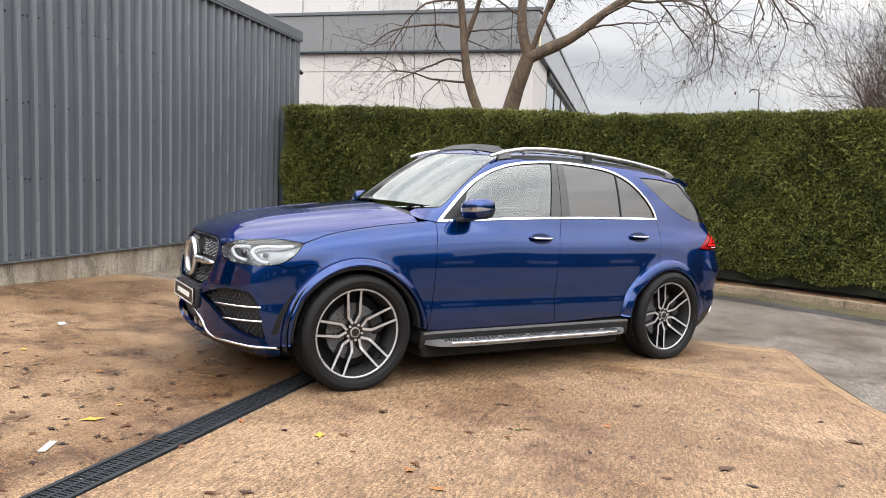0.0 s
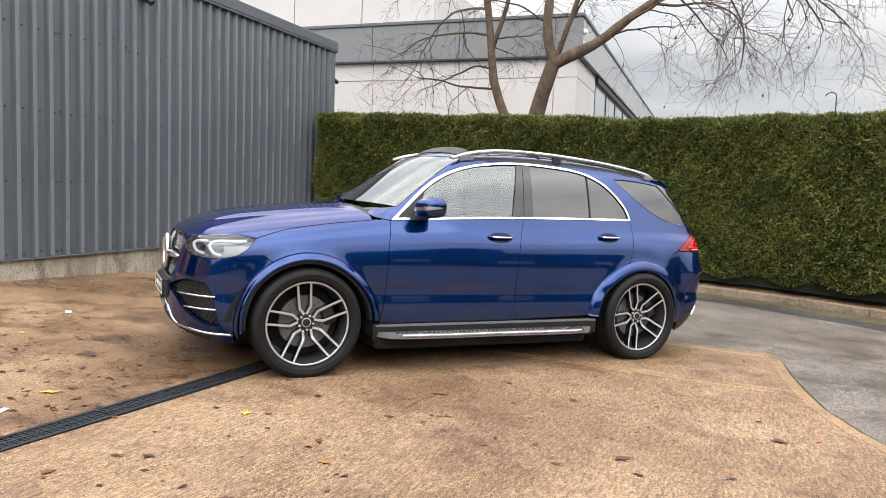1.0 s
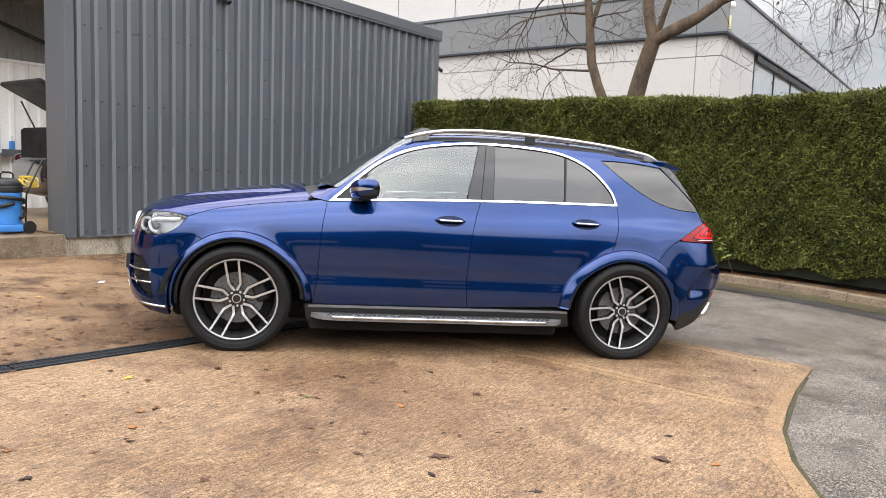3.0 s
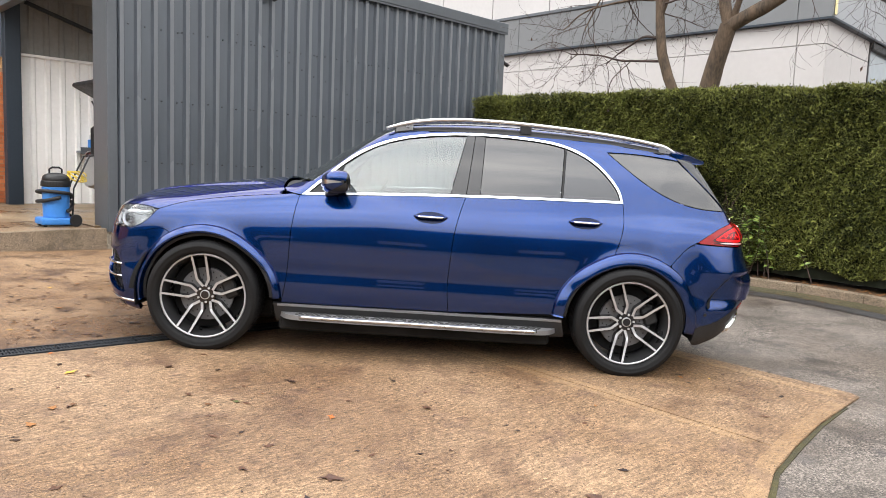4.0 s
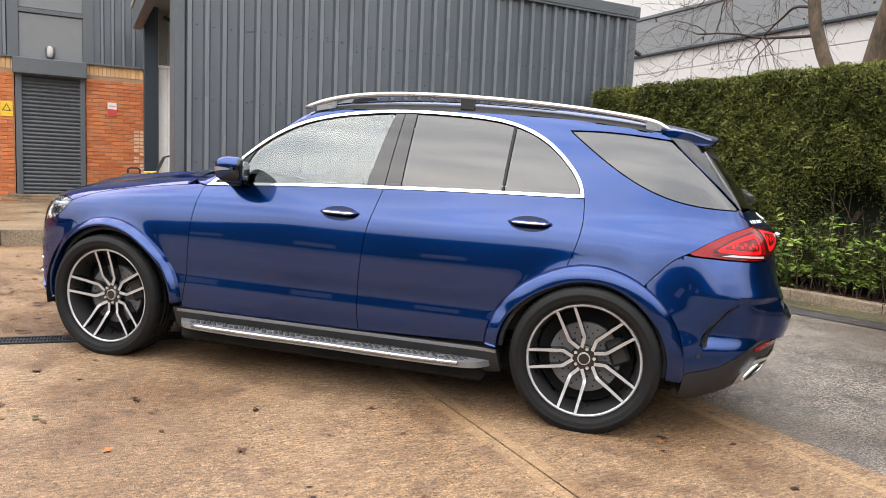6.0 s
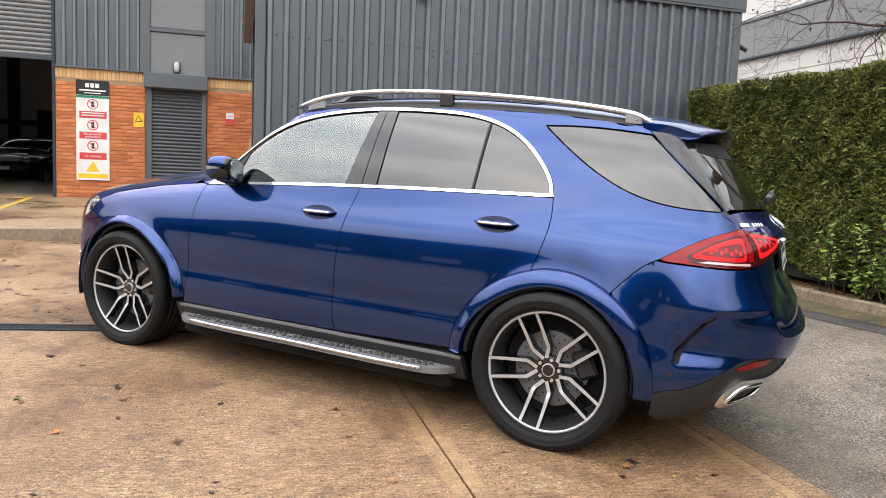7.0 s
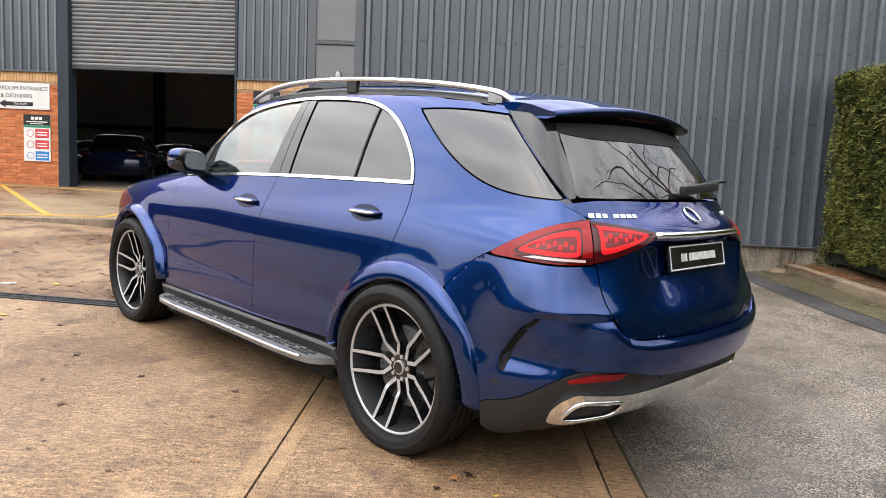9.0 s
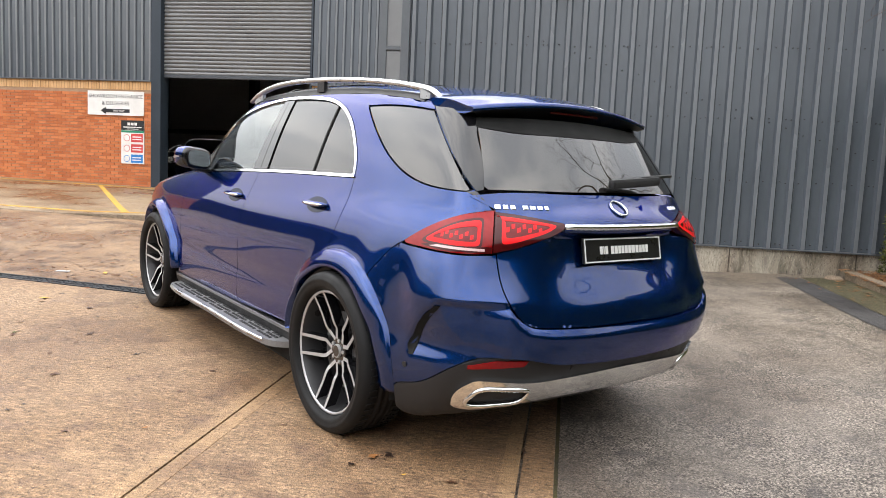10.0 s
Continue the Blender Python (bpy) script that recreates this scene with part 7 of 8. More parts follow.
q3 = sprays(n, np.column_stack([u, v + w + 0.04, z]), np.column_stack([np.zeros(n), np.ones(n), np.zeros(n)]), 0.043, 0.0145, 0.1, 0.7)
put("foliage", quads("foliage", np.vstack([q1, q2, q3])), M_LEAF, hedge, kind="stuff")
# bare stems in the thin place
v_, f_ = [], []
for i in range(46):
    s1 = S0 - 0.1 + rng.normal(0, 0.3)
    a = along_hedge(s1, 0.28 + rng.uniform(0, 0.25))
    p = np.array([a[0], a[1], 0.12])
    q = p + np.array([rng.normal(0, 0.25), rng.normal(0, 0.35), rng.uniform(0.5, 1.3)])
    me = tube([tuple(p), tuple((p + q) / 2 + rng.normal(0, 0.04, 3)), tuple(q)], [0.012, 0.008, 0.004], 5)
    b = len(v_)
    v_ += [tuple(x.co) for x in me.vertices]
    f_ += [tuple(b + j for j in pl.vertices) for pl in me.polygons]
    bpy.data.meshes.remove(me)
put("bare_stem", mesh_of("bare_stem", v_, f_), M_TWIG, hedge)

# laurel in front of the thin place: broad glossy leaves
laurel = thing("laurel_shrub", GRID, "low laurel shrub with broad bright green leaves", "shrub")


def leaf_quads(pos, d, length, width):
    """Broad leaves of two quads each, folded along the midrib."""
    n = len(pos)
    d = d / np.linalg.norm(d, axis=1)[:, None]
    s = np.cross(d, np.tile([0, 0, 1.0], (n, 1)) + rng.normal(0, 0.4, (n, 3)))
    s /= np.linalg.norm(s, axis=1)[:, None]
    up = np.cross(s, d)
    L, W = (length * rng.uniform(0.7, 1.25, n))[:, None], (width * rng.uniform(0.8, 1.2, n))[:, None]
    tip, mid = pos + d * L - up * L * 0.12, pos + d * L * 0.5 + up * 0.004
    e1, e2 = pos + d * L * 0.45 + s * W * 0.5 + up * W * 0.15, pos + d * L * 0.45 - s * W * 0.5 + up * W * 0.15
    return np.concatenate([np.stack([pos, e1, tip, mid], 1), np.stack([pos, mid, tip, e2], 1)])


pts, dirs = [], []
lv, lf = [], []
for i in range(100):
    s1 = S0 + float(rng.choice([rng.normal(0.25, 0.40), rng.normal(-0.75, 0.35)]))
    a = along_hedge(s1, -0.02 + rng.uniform(-0.22, 0.18))
    base = np.array([a[0], a[1], 0.10])
    hgt = rng.uniform(0.25, 0.95)
    tipp = base + np.array([a[2] * rng.uniform(-0.1, 0.25), a[3] * 0.1 + rng.normal(0, 0.18), hgt])
    me = tube([tuple(base), tuple((base + tipp) / 2 + rng.normal(0, 0.02, 3)), tuple(tipp)], [0.008, 0.006, 0.003], 5)
    b = len(lv)
    lv += [tuple(x.co) for x in me.vertices]
    lf += [tuple(b + j for j in pl.vertices) for pl in me.polygons]
    bpy.data.meshes.remove(me)
    for j in range(22):
        t = rng.uniform(0.25, 1.0)
        pts.append(base + (tipp - base) * t)
        ang = rng.uniform(0, 6.28)
        dirs.append((math.cos(ang), math.sin(ang), rng.uniform(-0.2, 0.7)))
put("stem", mesh_of("stem", lv, lf), M_TWIG, laurel, kind="stuff")
put("leaves", quads("leaves", leaf_quads(np.array(pts), np.array(dirs), 0.105, 0.042)), M_LAUREL, laurel, kind="stuff")

# kerb stones, verge soil and mossy gutter
kerb = thing("kerb", GRID, "weathered concrete kerb edging the hedge bed", "kerb", "", "structure")
s = 0.02
while s < HL_ - 0.95:
    ends = [along_hedge(np.float64(q), -0.42) for q in (s, s + 0.9)]
    (ua, va, nua, nva), (ub, vb, nub, nvb) = ends
    za, zb = float(ground_z(ua, va)), float(ground_z(ub, vb))
    vv = []
    jz = float(rng.normal(0, 0.004))
    for (u, v, nu, nv, z0) in ((ua, va, nua, nva, za), (ub, vb, nub, nvb, zb)):
        for d, h in ((0, -0.1), (0, 0.105), (0.012, 0.118), (0.115, 0.118), (0.125, 0.105), (0.125, -0.1)):
            vv.append((u - nu * d, v - nv * d, z0 + h + jz))
    ff = [(i, i + 1, 6 + i + 1, 6 + i) for i in range(5)] + [tuple(range(6)), tuple(range(11, 5, -1))]
    put("kerb_stone", mesh_of("kerb_stone", vv, ff), M_KERB, kerb)
    s += 0.908


def ribbon(name, d0, d1, lift, material, label, category, s0=0.0, s1=None, bump=0.0):
    sv = np.linspace(s0, s1 or HL_, 110)
    vv = []
    for j in range(6):
        d = d0 + (d1 - d0) * j / 5
        u, v, _, _ = along_hedge(sv, d)
        vv.append(np.column_stack([u, v, ground_z(u, v) + lift + bump * np.abs(rng.normal(0, 1, 110)) * (0 < j < 5)]))
    idx = np.arange(660).reshape(6, 110)
    F = np.stack([idx[:-1, :-1], idx[1:, :-1], idx[1:, 1:], idx[:-1, 1:]], -1).reshape(-1, 4)
    return put(name, mesh_of(name, np.vstack(vv), F, True), material, None, GRID, label, category, "", "structure")


M_MOSS = yard_mat("mossy_asphalt", (0.075, 0.068, 0.036), (0.12, 0.10, 0.055), (0.03, 0.03, 0.018), 0.4, 80, 0.8, 0.6, 0.3)
M_GUT = yard_mat("dark_asphalt", (0.055, 0.052, 0.052), (0.085, 0.08, 0.078), (0.03, 0.03, 0.03), 0.4, 80, 0.6, 0.5, 0.5)
ribbon("verge", -0.30, 1.3, 0.085, M_SOIL, "dark soil with fallen leaves under the hedge", "soil", bump=0.015)
ribbon("gutter", -0.92, -0.40, 0.010, M_MOSS, "mossy strip of asphalt along the kerb", "gutter")
ribbon("gutter", -1.22, -0.92, 0.006, M_GUT, "dark patched strip of asphalt", "gutter")
rock = ovoid((4.75, 4.35, 0.15), (0.11, 0.09, 0.07), "rock", 2.3, 14, 8)
for vtx in rock.vertices:
    vtx.co += Vector((noise.noise(vtx.co * 7), noise.noise(vtx.co * 7 + Vector((5, 0, 0))), noise.noise(vtx.co * 7 + Vector((0, 5, 0))))) * 0.03
put("rock", rock, M_KERB, None, GRID, "mossy pale stone beside the plinth", "stone")


# ---- fallen leaves ----
def fallen(n, pick, size, lift=0.004, zf=ground_z):
    """Lobed, slightly curled fallen leaves lying on the ground."""
    p = pick(n)
    n = len(p)
    z = zf(p[:, 0], p[:, 1]) + lift
    a = rng.uniform(0, 2 * math.pi, n)
    L = size * rng.uniform(0.5, 1.5, n)
    W = L * rng.uniform(0.3, 0.6, n)
    d, s = np.column_stack([np.cos(a), np.sin(a)]), np.column_stack([-np.sin(a), np.cos(a)])

    k = 8
    th = (np.arange(k) * 2 * math.pi / k)[None, :] + rng.normal(0, 0.16, (n, k))
    rad = np.where(np.arange(k) % 2 == 0, 0.55, 0.27)[None, :] * rng.uniform(0.6, 1.3, (n, k))
    x, y = rad * np.cos(th) * L[:, None], rad * np.sin(th) * (L * 0.18 + W * 0.8)[:, None]
    curl = np.abs(rng.normal(0, 0.03, (n, k))) * L[:, None]
    ring = np.stack([p[:, None, 0] + d[:, None, 0] * x + s[:, None, 0] * y, p[:, None, 1] + d[:, None, 1] * x + s[:, None, 1] * y, z[:, None] + 0.001 + curl], -1)
    return np.concatenate([np.column_stack([p, z + 0.002])[:, None, :], ring], 1)


def leaves_mesh(name, q):
    """Lobed leaves, each of a middle point and eight round it."""
    n = len(q)
    b = (np.arange(n) * 9)[:, None, None]
    f = np.array([(0, 1, 2, 3), (0, 3, 4, 5), (0, 5, 6, 7), (0, 7, 8, 1)])[None] + b
    return mesh_of(name, q.reshape(-1, 3), f.reshape(-1, 4))


def uniform(u0, u1, v0, v1):
    return lambda n: np.column_stack([rng.uniform(u0, u1, n), rng.uniform(v0, v1, n)])


q = np.vstack([fallen(300, uniform(-5, -1.2, 0.9, 4.4), 0.055, 0.0135), fallen(90, uniform(-4.5, 1.4, -2.7, 0.5), 0.055, 0.0155), fallen(45, uniform(-8, -4, -3, 4), 0.05, 0.0155), fallen(50, uniform(-5, -2.2, 0.95, 2.2), 0.065, 0.014), fallen(22, uniform(-5, -2.0, -1.2, 0.7), 0.055, 0.0155), fallen(260, uniform(-5.5, 1.4, -2.6, 4.4), 0.02, 0.0155)])
put("fallen_leaves", leaves_mesh("fallen_leaves", q), M_DRYD, None, GRID, "scattered dark wet leaves on the concrete", "leaves", "", "stuff")
q = np.vstack([fallen(60, uniform(-5, -1.5, -0.6, 4.2), 0.06, 0.018), fallen(8, uniform(-3, 1.2, -2.6, 0.5), 0.06, 0.02), fallen(190, uniform(-9.5, -3.0, 1.4, 4.6), 0.06, 0.018), fallen(200, uniform(-14, -5, 10.2, 11.4), 0.07, 0.01, deck_z), fallen(120, uniform(-12, -3.5, 5.0, 11.0), 0.06, 0.012, deck_z)])
put("fallen_leaves", leaves_mesh("fallen_leaves", q), M_DRY, None, GRID, "scattered brown and orange leaves", "leaves", "", "stuff")


def verge_pick(n):
    s = rng.uniform(0, HNEAR, n)
    u, v, _, _ = along_hedge(s, rng.uniform(-0.29, 0.25, n))
    return np.column_stack([u, v])


def gutter_pick(n):
    s = rng.exponential(2.5, n)
    u, v, _, _ = along_hedge(np.clip(s, 0, HL_), -0.45 - np.abs(rng.normal(0, 0.25, n)))
    return np.column_stack([u, v])


q = np.vstack([fallen(1500, verge_pick, 0.07, 0.10), fallen(160, gutter_pick, 0.06, 0.012), fallen(420, lambda n: np.column_stack([rng.uniform(4.85, 5.3, n), rng.uniform(3.3, 4.6, n)]), 0.075, 0.10)])
put("leaf_litter", leaves_mesh("leaf_litter", q), M_DRY, None, GRID, "brown leaf litter along the kerb", "leaves", "", "stuff")
M_LG, M_LO, M_LY, M_PAPER = (mat("green_brown_leaf", (0.09, 0.10, 0.03), 0.6), mat("orange_leaf", (0.50, 0.14, 0.03), 0.6), mat("yellow_leaf", (0.55, 0.33, 0.05), 0.6), mat("litter_paper", (0.75, 0.76, 0.78), 0.6))
for (x, y), ma, size, lab in (((0.075, -1.88), M_DRYD, 0.075, "dark wet leaf"), ((-0.435, -2.11), M_LO, 0.05, "orange leaf"), ((-0.98, -1.95), M_LG, 0.055, "green brown leaf"), ((-1.265, -1.88), M_DRYD, 0.06, "dark wet leaf"), ((0.80, -2.915), M_DRYD, 0.085, "dark wet leaf"), ((-2.74, -2.083), M_DRYD, 0.06, "dark wet leaf"), ((-2.89, -0.75), M_LY, 0.06, "yellow leaf"), ((-1.55, -1.387), M_DRYD, 0.06, "dark wet leaf"), ((1.05, -2.98), M_LO, 0.065, "orange leaf"), ((-0.35, -2.85), M_DRYD, 0.11, "dark wet leaf"), ((0.35, -1.55), M_DRYD, 0.05, "dark wet leaf"), ((-2.05, -1.62), M_LY, 0.07, "yellow leaf"), ((-2.35, -1.25), M_LO, 0.07, "orange leaf"), ((-3.05, -0.95), M_LY, 0.075, "yellow leaf"), ((2.09, -0.90), M_LY, 0.05, "yellow leaf"), ((-3.3, 0.6), M_LY, 0.06, "yellow leaf")):
    u, v = x * CU + y * CV, -x * CV + y * CU
    me = leaves_mesh("fallen_leaf", fallen(1, lambda n: np.array([[u, v]]), size * 1.2, 0.018))
    put("fallen_leaf", me, ma, None, GRID, lab + " lying on the concrete", "leaf", "leaves on the concrete")
for (x, y), w, l_, r in (((-3.28, -1.28), 0.035, 0.13, 20), ((-3.0, 1.4), 0.05, 0.10, 50)):
    u, v = x * CU + y * CV, -x * CV + y * CU
    put("paper_scrap", bm_mesh("paper_scrap", box((-l_ / 2, -w / 2, 0.0), (l_ / 2, w / 2, 0.004), 0.001)), M_PAPER, None, GRID @ pose(u, v, float(ground_z(u, v)) + 0.016, 0, 0, r), "white paper scrap on the concrete", "litter")


# ---- bare trees ----
class Wood:
    """Collects tapered branches of one tree into a few meshes."""

    def __init__(self, seed):
        self.r, self.rmin = np.random.default_rng(seed), 0.0026
        self.v, self.f, self.leaf = {"thick": [], "thin": []}, {"thick": [], "thin": []}, []

    def limb(self, pts, r0, r1, n):
        key = "thick" if r0 > 0.022 else "thin"
        v, f = self.v[key], self.f[key]
        P = np.asarray(pts)
        m = len(P)
        T = np.gradient(P, axis=0)
        T /= np.linalg.norm(T, axis=1)[:, None] + 1e-9
        ref = np.array([0.3, 0.2, 1.0]) if abs(T[0, 2]) < 0.8 else np.array([1.0, 0.1, 0])
        A = np.cross(T, ref)
        A /= np.linalg.norm(A, axis=1)[:, None] + 1e-9
        B = np.cross(T, A)
        b = len(v)
        rad = r0 + (r1 - r0) * np.linspace(0, 1, m) ** 0.8
        if r0 > 0.05:
            rad = rad * (1 + 0.07 * self.r.normal(0, 1, m))
        ang = np.arange(n) * 2 * math.pi / n
        ring = P[:, None, :] + (A[:, None, :] * np.cos(ang)[None, :, None] + B[:, None, :] * np.sin(ang)[None, :, None]) * rad[:, None, None]
        v.extend(map(tuple, ring.reshape(-1, 3)))
        for i in range(m - 1):
            for j in range(n):
                k = (j + 1) % n
                f.append((b + i * n + j, b + i * n + k, b + (i + 1) * n + k, b + (i + 1) * n + j))

    def grow(self, p, d, length, r0, depth, droop=0.0, kids=(5, 5, 4, 3), spread=0.75, up=0.0):
        r = self.r
        m = max(4, int(length / 0.12)) if depth < 2 else max(4, int(length / 0.08))
        m = min(m, 14)
        d = np.array(d, float) / np.linalg.norm(d)
        pts = [np.array(p, float)]
        for i in range(m):
            d = d + r.normal(0, 0.11 if depth < 2 else 0.16, 3) + np.array([0, 0, up - droop * (i / m)])
            d /= np.linalg.norm(d)
            pts.append(pts[-1] + d * length / m)
        r1 = r0 * (0.42 if depth < 3 else 0.5)
        self.limb(pts, r0, r1, 9 if r0 > 0.05 else 6 if r0 > 0.015 else 3)
        if depth >= len(kids):
            if r.random() < 0.05:
                self.leaf.append(pts[-1])
            return
        for k in range(kids[depth]):
            t = r.uniform(0.25, 1.0) if k else 1.0
            i = min(m, int(t * m))
            base = pts[i]
            side = np.cross(d, r.normal(0, 1, 3))
            side /= np.linalg.norm(side)
            nd = d * (1 - spread * 0.55) + side * spread * r.uniform(0.6, 1.1)
            self.grow(base, nd, length * r.uniform(0.42, 0.72), max(self.rmin, r0 * r.uniform(0.42, 0.6) * (1 - 0.35 * t)), depth + 1, droop, kids, spread, up)

    def done(self, name, label):
        tr = thing(name, GRID, label, "tree")
        if self.v["thick"]:
            put("trunk", mesh_of("trunk", self.v["thick"], self.f["thick"], True), M_BARK, tr)
        put("branch_work", mesh_of("branch_work", self.v["thin"], self.f["thin"], True), M_TWIG, tr, kind="stuff")
        if self.leaf:
            pp = np.array(self.leaf)
            put("last_leaves", quads("last_leaves", leaf_quads(pp, self.r.normal(0, 1, (len(pp), 3)) + [0, 0, -0.8], 0.06, 0.035)), M_DRYD, tr)
        return tr


w = Wood(3)
w.limb(curve([(6.55, 0.78, -0.1), (6.52, 0.80, 1.4), (6.45, 0.76, 2.7), (6.38, 0.60, 3.25), (6.34, 0.47, 3.62)], 14), 0.19, 0.125, 14)
w.limb(curve([(6.34, 0.47, 3.62), (6.36, 0.57, 3.95), (6.40, 0.62, 4.3), (6.45, 0.60, 4.9), (6.5, 0.7, 5.8)], 10), 0.10, 0.05, 10)
w.limb(curve([(6.34, 0.45, 3.60), (6.36, 0.12, 3.76), (6.42, -0.25, 3.95), (6.5, -0.65, 4.28), (6.6, -1.05, 4.58), (6.7, -1.7, 4.95), (6.8, -2.5, 5.15), (6.85, -3.1, 5.25)], 18), 0.105, 0.032, 10)
w.limb(curve([(6.35, 0.42, 3.70), (6.30, 0.28, 4.1), (6.26, 0.10, 4.6), (6.2, -0.1, 5.3)], 8), 0.055, 0.03, 8)
w.limb([(6.35, 0.35, 3.62), (6.30, 0.24, 3.66), (6.27, 0.20, 3.67)], 0.05, 0.035, 8)
rr = w.r
for p, d, L, r0, dr in (((6.42, -0.25, 3.95), (0.1, -0.9, 0.5), 1.3, 0.022, 0.10), ((6.5, -0.65, 4.28), (-0.3, -1, 0.25), 1.7, 0.026, 0.16), ((6.6, -1.05, 4.58), (0.3, -1, -0.05), 1.7, 0.026, 0.16), ((6.7, -1.7, 4.95), (-0.2, -1, -0.2), 1.9, 0.028, 0.18), ((6.8, -2.5, 5.15), (0.1, -1, -0.25), 1.7, 0.028, 0.16), ((6.8, -2.5, 5.15), (-0.3, -1, 0.2), 1.5, 0.024, 0.14), ((6.65, -1.4, 4.78), (0.1, -0.6, -0.8), 1.4, 0.02, 0.10), ((6.75, -2.1, 5.05), (0.2, -0.5, -0.9), 1.7, 0.02, 0.10), ((6.6, -1.05, 4.58), (-0.1, -0.3, 1.0), 1.5, 0.024, 0.05), ((6.45, 0.60, 4.9), (0.2, 0.8, 0.7), 1.5, 0.026, 0.06), ((6.5, 0.7, 5.8), (0, -0.5, 0.8), 1.5, 0.03, 0.05), ((6.40, 0.62, 4.3), (-0.2, 0.9, 0.5), 1.2, 0.02, 0.08), ((6.2, -0.1, 5.3), (0, -0.7, 0.6), 1.6, 0.024, 0.08), ((6.3, 0.2, 4.3), (0.2, -0.8, 0.8), 1.3, 0.02, 0.08), ((6.75, -2.2, 5.08), (0.0, -0.9, 0.6), 1.8, 0.024, 0.10), ((6.82, -2.8, 5.2), (-0.1, -0.7, -0.5), 1.7, 0.022, 0.16), ((6.85, -3.1, 5.25), (0.2, -0.9, -0.3), 1.3, 0.022, 0.16), ((6.85, -3.1, 5.25), (-0.3, -0.6, 0.3), 1.2, 0.02, 0.12)):
    w.grow(p, d, L, r0, 1, dr, (0, 5, 5, 4), 0.72)
w.done("tree", "bare broadleaf tree with forked trunk and drooping twigs behind the hedge")
w = Wood(8)
w.limb(curve([(6.55, 1.25, -0.1), (6.5, 1.27, 1.5), (6.45, 1.30, 2.7), (6.42, 1.46, 3.05), (6.40, 1.56, 3.45), (6.40, 1.62, 4.0), (6.40, 1.70, 4.6), (6.45, 1.9, 5.6)], 16), 0.115, 0.05, 12)
w.limb(curve([(6.40, 1.60, 3.9), (6.38, 1.45, 4.3), (6.35, 1.30, 4.8), (6.3, 1.2, 5.6)], 8), 0.05, 0.028, 8)
for p, d, L, r0, dr in (((6.41, 1.50, 3.20), (-0.25, 1, 0.12), 1.5, 0.022, -0.02), ((6.40, 1.58, 3.55), (-0.2, 1, 0.25), 1.6, 0.022, 0.10), ((6.40, 1.64, 4.15), (-0.1, 1, -0.05), 1.7, 0.024, 0.12), ((6.40, 1.70, 4.6), (0, 1, 0.1), 1.6, 0.024, 0.10), ((6.45, 1.9, 5.6), (0, 0.5, 0.8), 1.5, 0.026, 0.03), ((6.35, 1.30, 4.8), (0, -0.9, 0.4), 1.2, 0.02, 0.06), ((6.3, 1.2, 5.6), (-0.1, -0.5, 0.9), 1.4, 0.022, 0.03), ((6.40, 1.63, 4.05), (-0.3, -0.9, 0.1), 1.0, 0.018, 0.10), ((6.42, 1.75, 5.0), (0.1, 0.9, 0.5), 1.5, 0.022, 0.08), ((6.40, 1.6, 3.95), (0.2, -0.6, -0.3), 0.8, 0.014, 0.05)):
    w.grow(p, d, L, r0, 1, dr, (0, 5, 5, 3), 0.72)
w.done("tree", "slender bare tree with twisted trunk behind the hedge")
w = Wood(21)
w.rmin = 0.011
for k in range(9):
    a = k * 0.9
    w.grow((rr.normal(0, 1.1), rr.normal(0, 1.3), 0), (0.12 * math.cos(a), 0.12 * math.sin(a), 1), rr.uniform(7.0, 10.5), 0.10, 0, -0.01, (13, 7, 4), 0.42, 0.02)
dist = w.done("distant_tree", "distant bare trees with many fine upright branches")
dist.matrix_basis = GRID @ pose(46, -19.6, 0.0)
copy_thing(dist, GRID @ pose(47, -17.0, -0.4, 0, 0, 140) @ Matrix.Scale(0.70, 4))
copy_thing(dist, GRID @ pose(50, -23.5, 2.0, 0, 0, 60))
copy_thing(dist, GRID @ pose(38, -26, 1.5, 0, 0, 210))
# the lamp head that shows above the hedge
lm = [(38, -8.2, -1), (38, -8.2, 7.2), (38, -8.15, 7.35), (38, -7.9, 7.42), (38, -7.7, 7.3), (38, -7.68, 7.2)]
put("street_lamp", tube(lm, 0.03, 8), M_BLACKM, None, GRID, "distant lamp post with a curved head", "lamp")

# ---- building across the yard, behind the camera ----
opp = thing("opposite_building", pose(0, 0, 0), "long dark grey industrial building across the yard", "building")
# Unseen; heights step down so that the clad wall gets more sky.
for x0, x1, h in ((-160, 20, 8.4), (20.02, 42, 5.6), (42.02, 120, 3.6)):
    part("wall", box((x0, -36, -3), (x1, -32, h), 0.02), M_NAVY, opp)
    part("eaves", box((x0, -32.2, h), (x1, -31.8, h + 0.4), 0.02), M_PANEL, opp)
# Made-up block out of view that darkens reflections in the car's side.
part("reflected_block", box((-38, -32, -3), (-32, -8, 4.2), 0.02), M_NAVY, opp)
for k in range(14):
    x0 = -30 + 7 * k
    part("window", box((x0, -32.05, 1.4), (x0 + 2.4, -31.98, 2.8), 0.02), M_PANEL, opp)

# ---- signs, lamps and small things on the brick wall ----
M_SIGNW, M_SIGNK, M_SIGNG, M_SIGNR, M_SIGNB, M_SIGNY = (mat(nm, c, 0.45) for nm, c in (("sign_white", (0.72, 0.71, 0.69)), ("sign_black", (0.015, 0.016, 0.018)), ("sign_green", (0.02, 0.22, 0.13)), ("sign_red", (0.55, 0.06, 0.06)), ("sign_blue", (0.02, 0.20, 0.55)), ("sign_yellow", (0.75, 0.48, 0.03))))


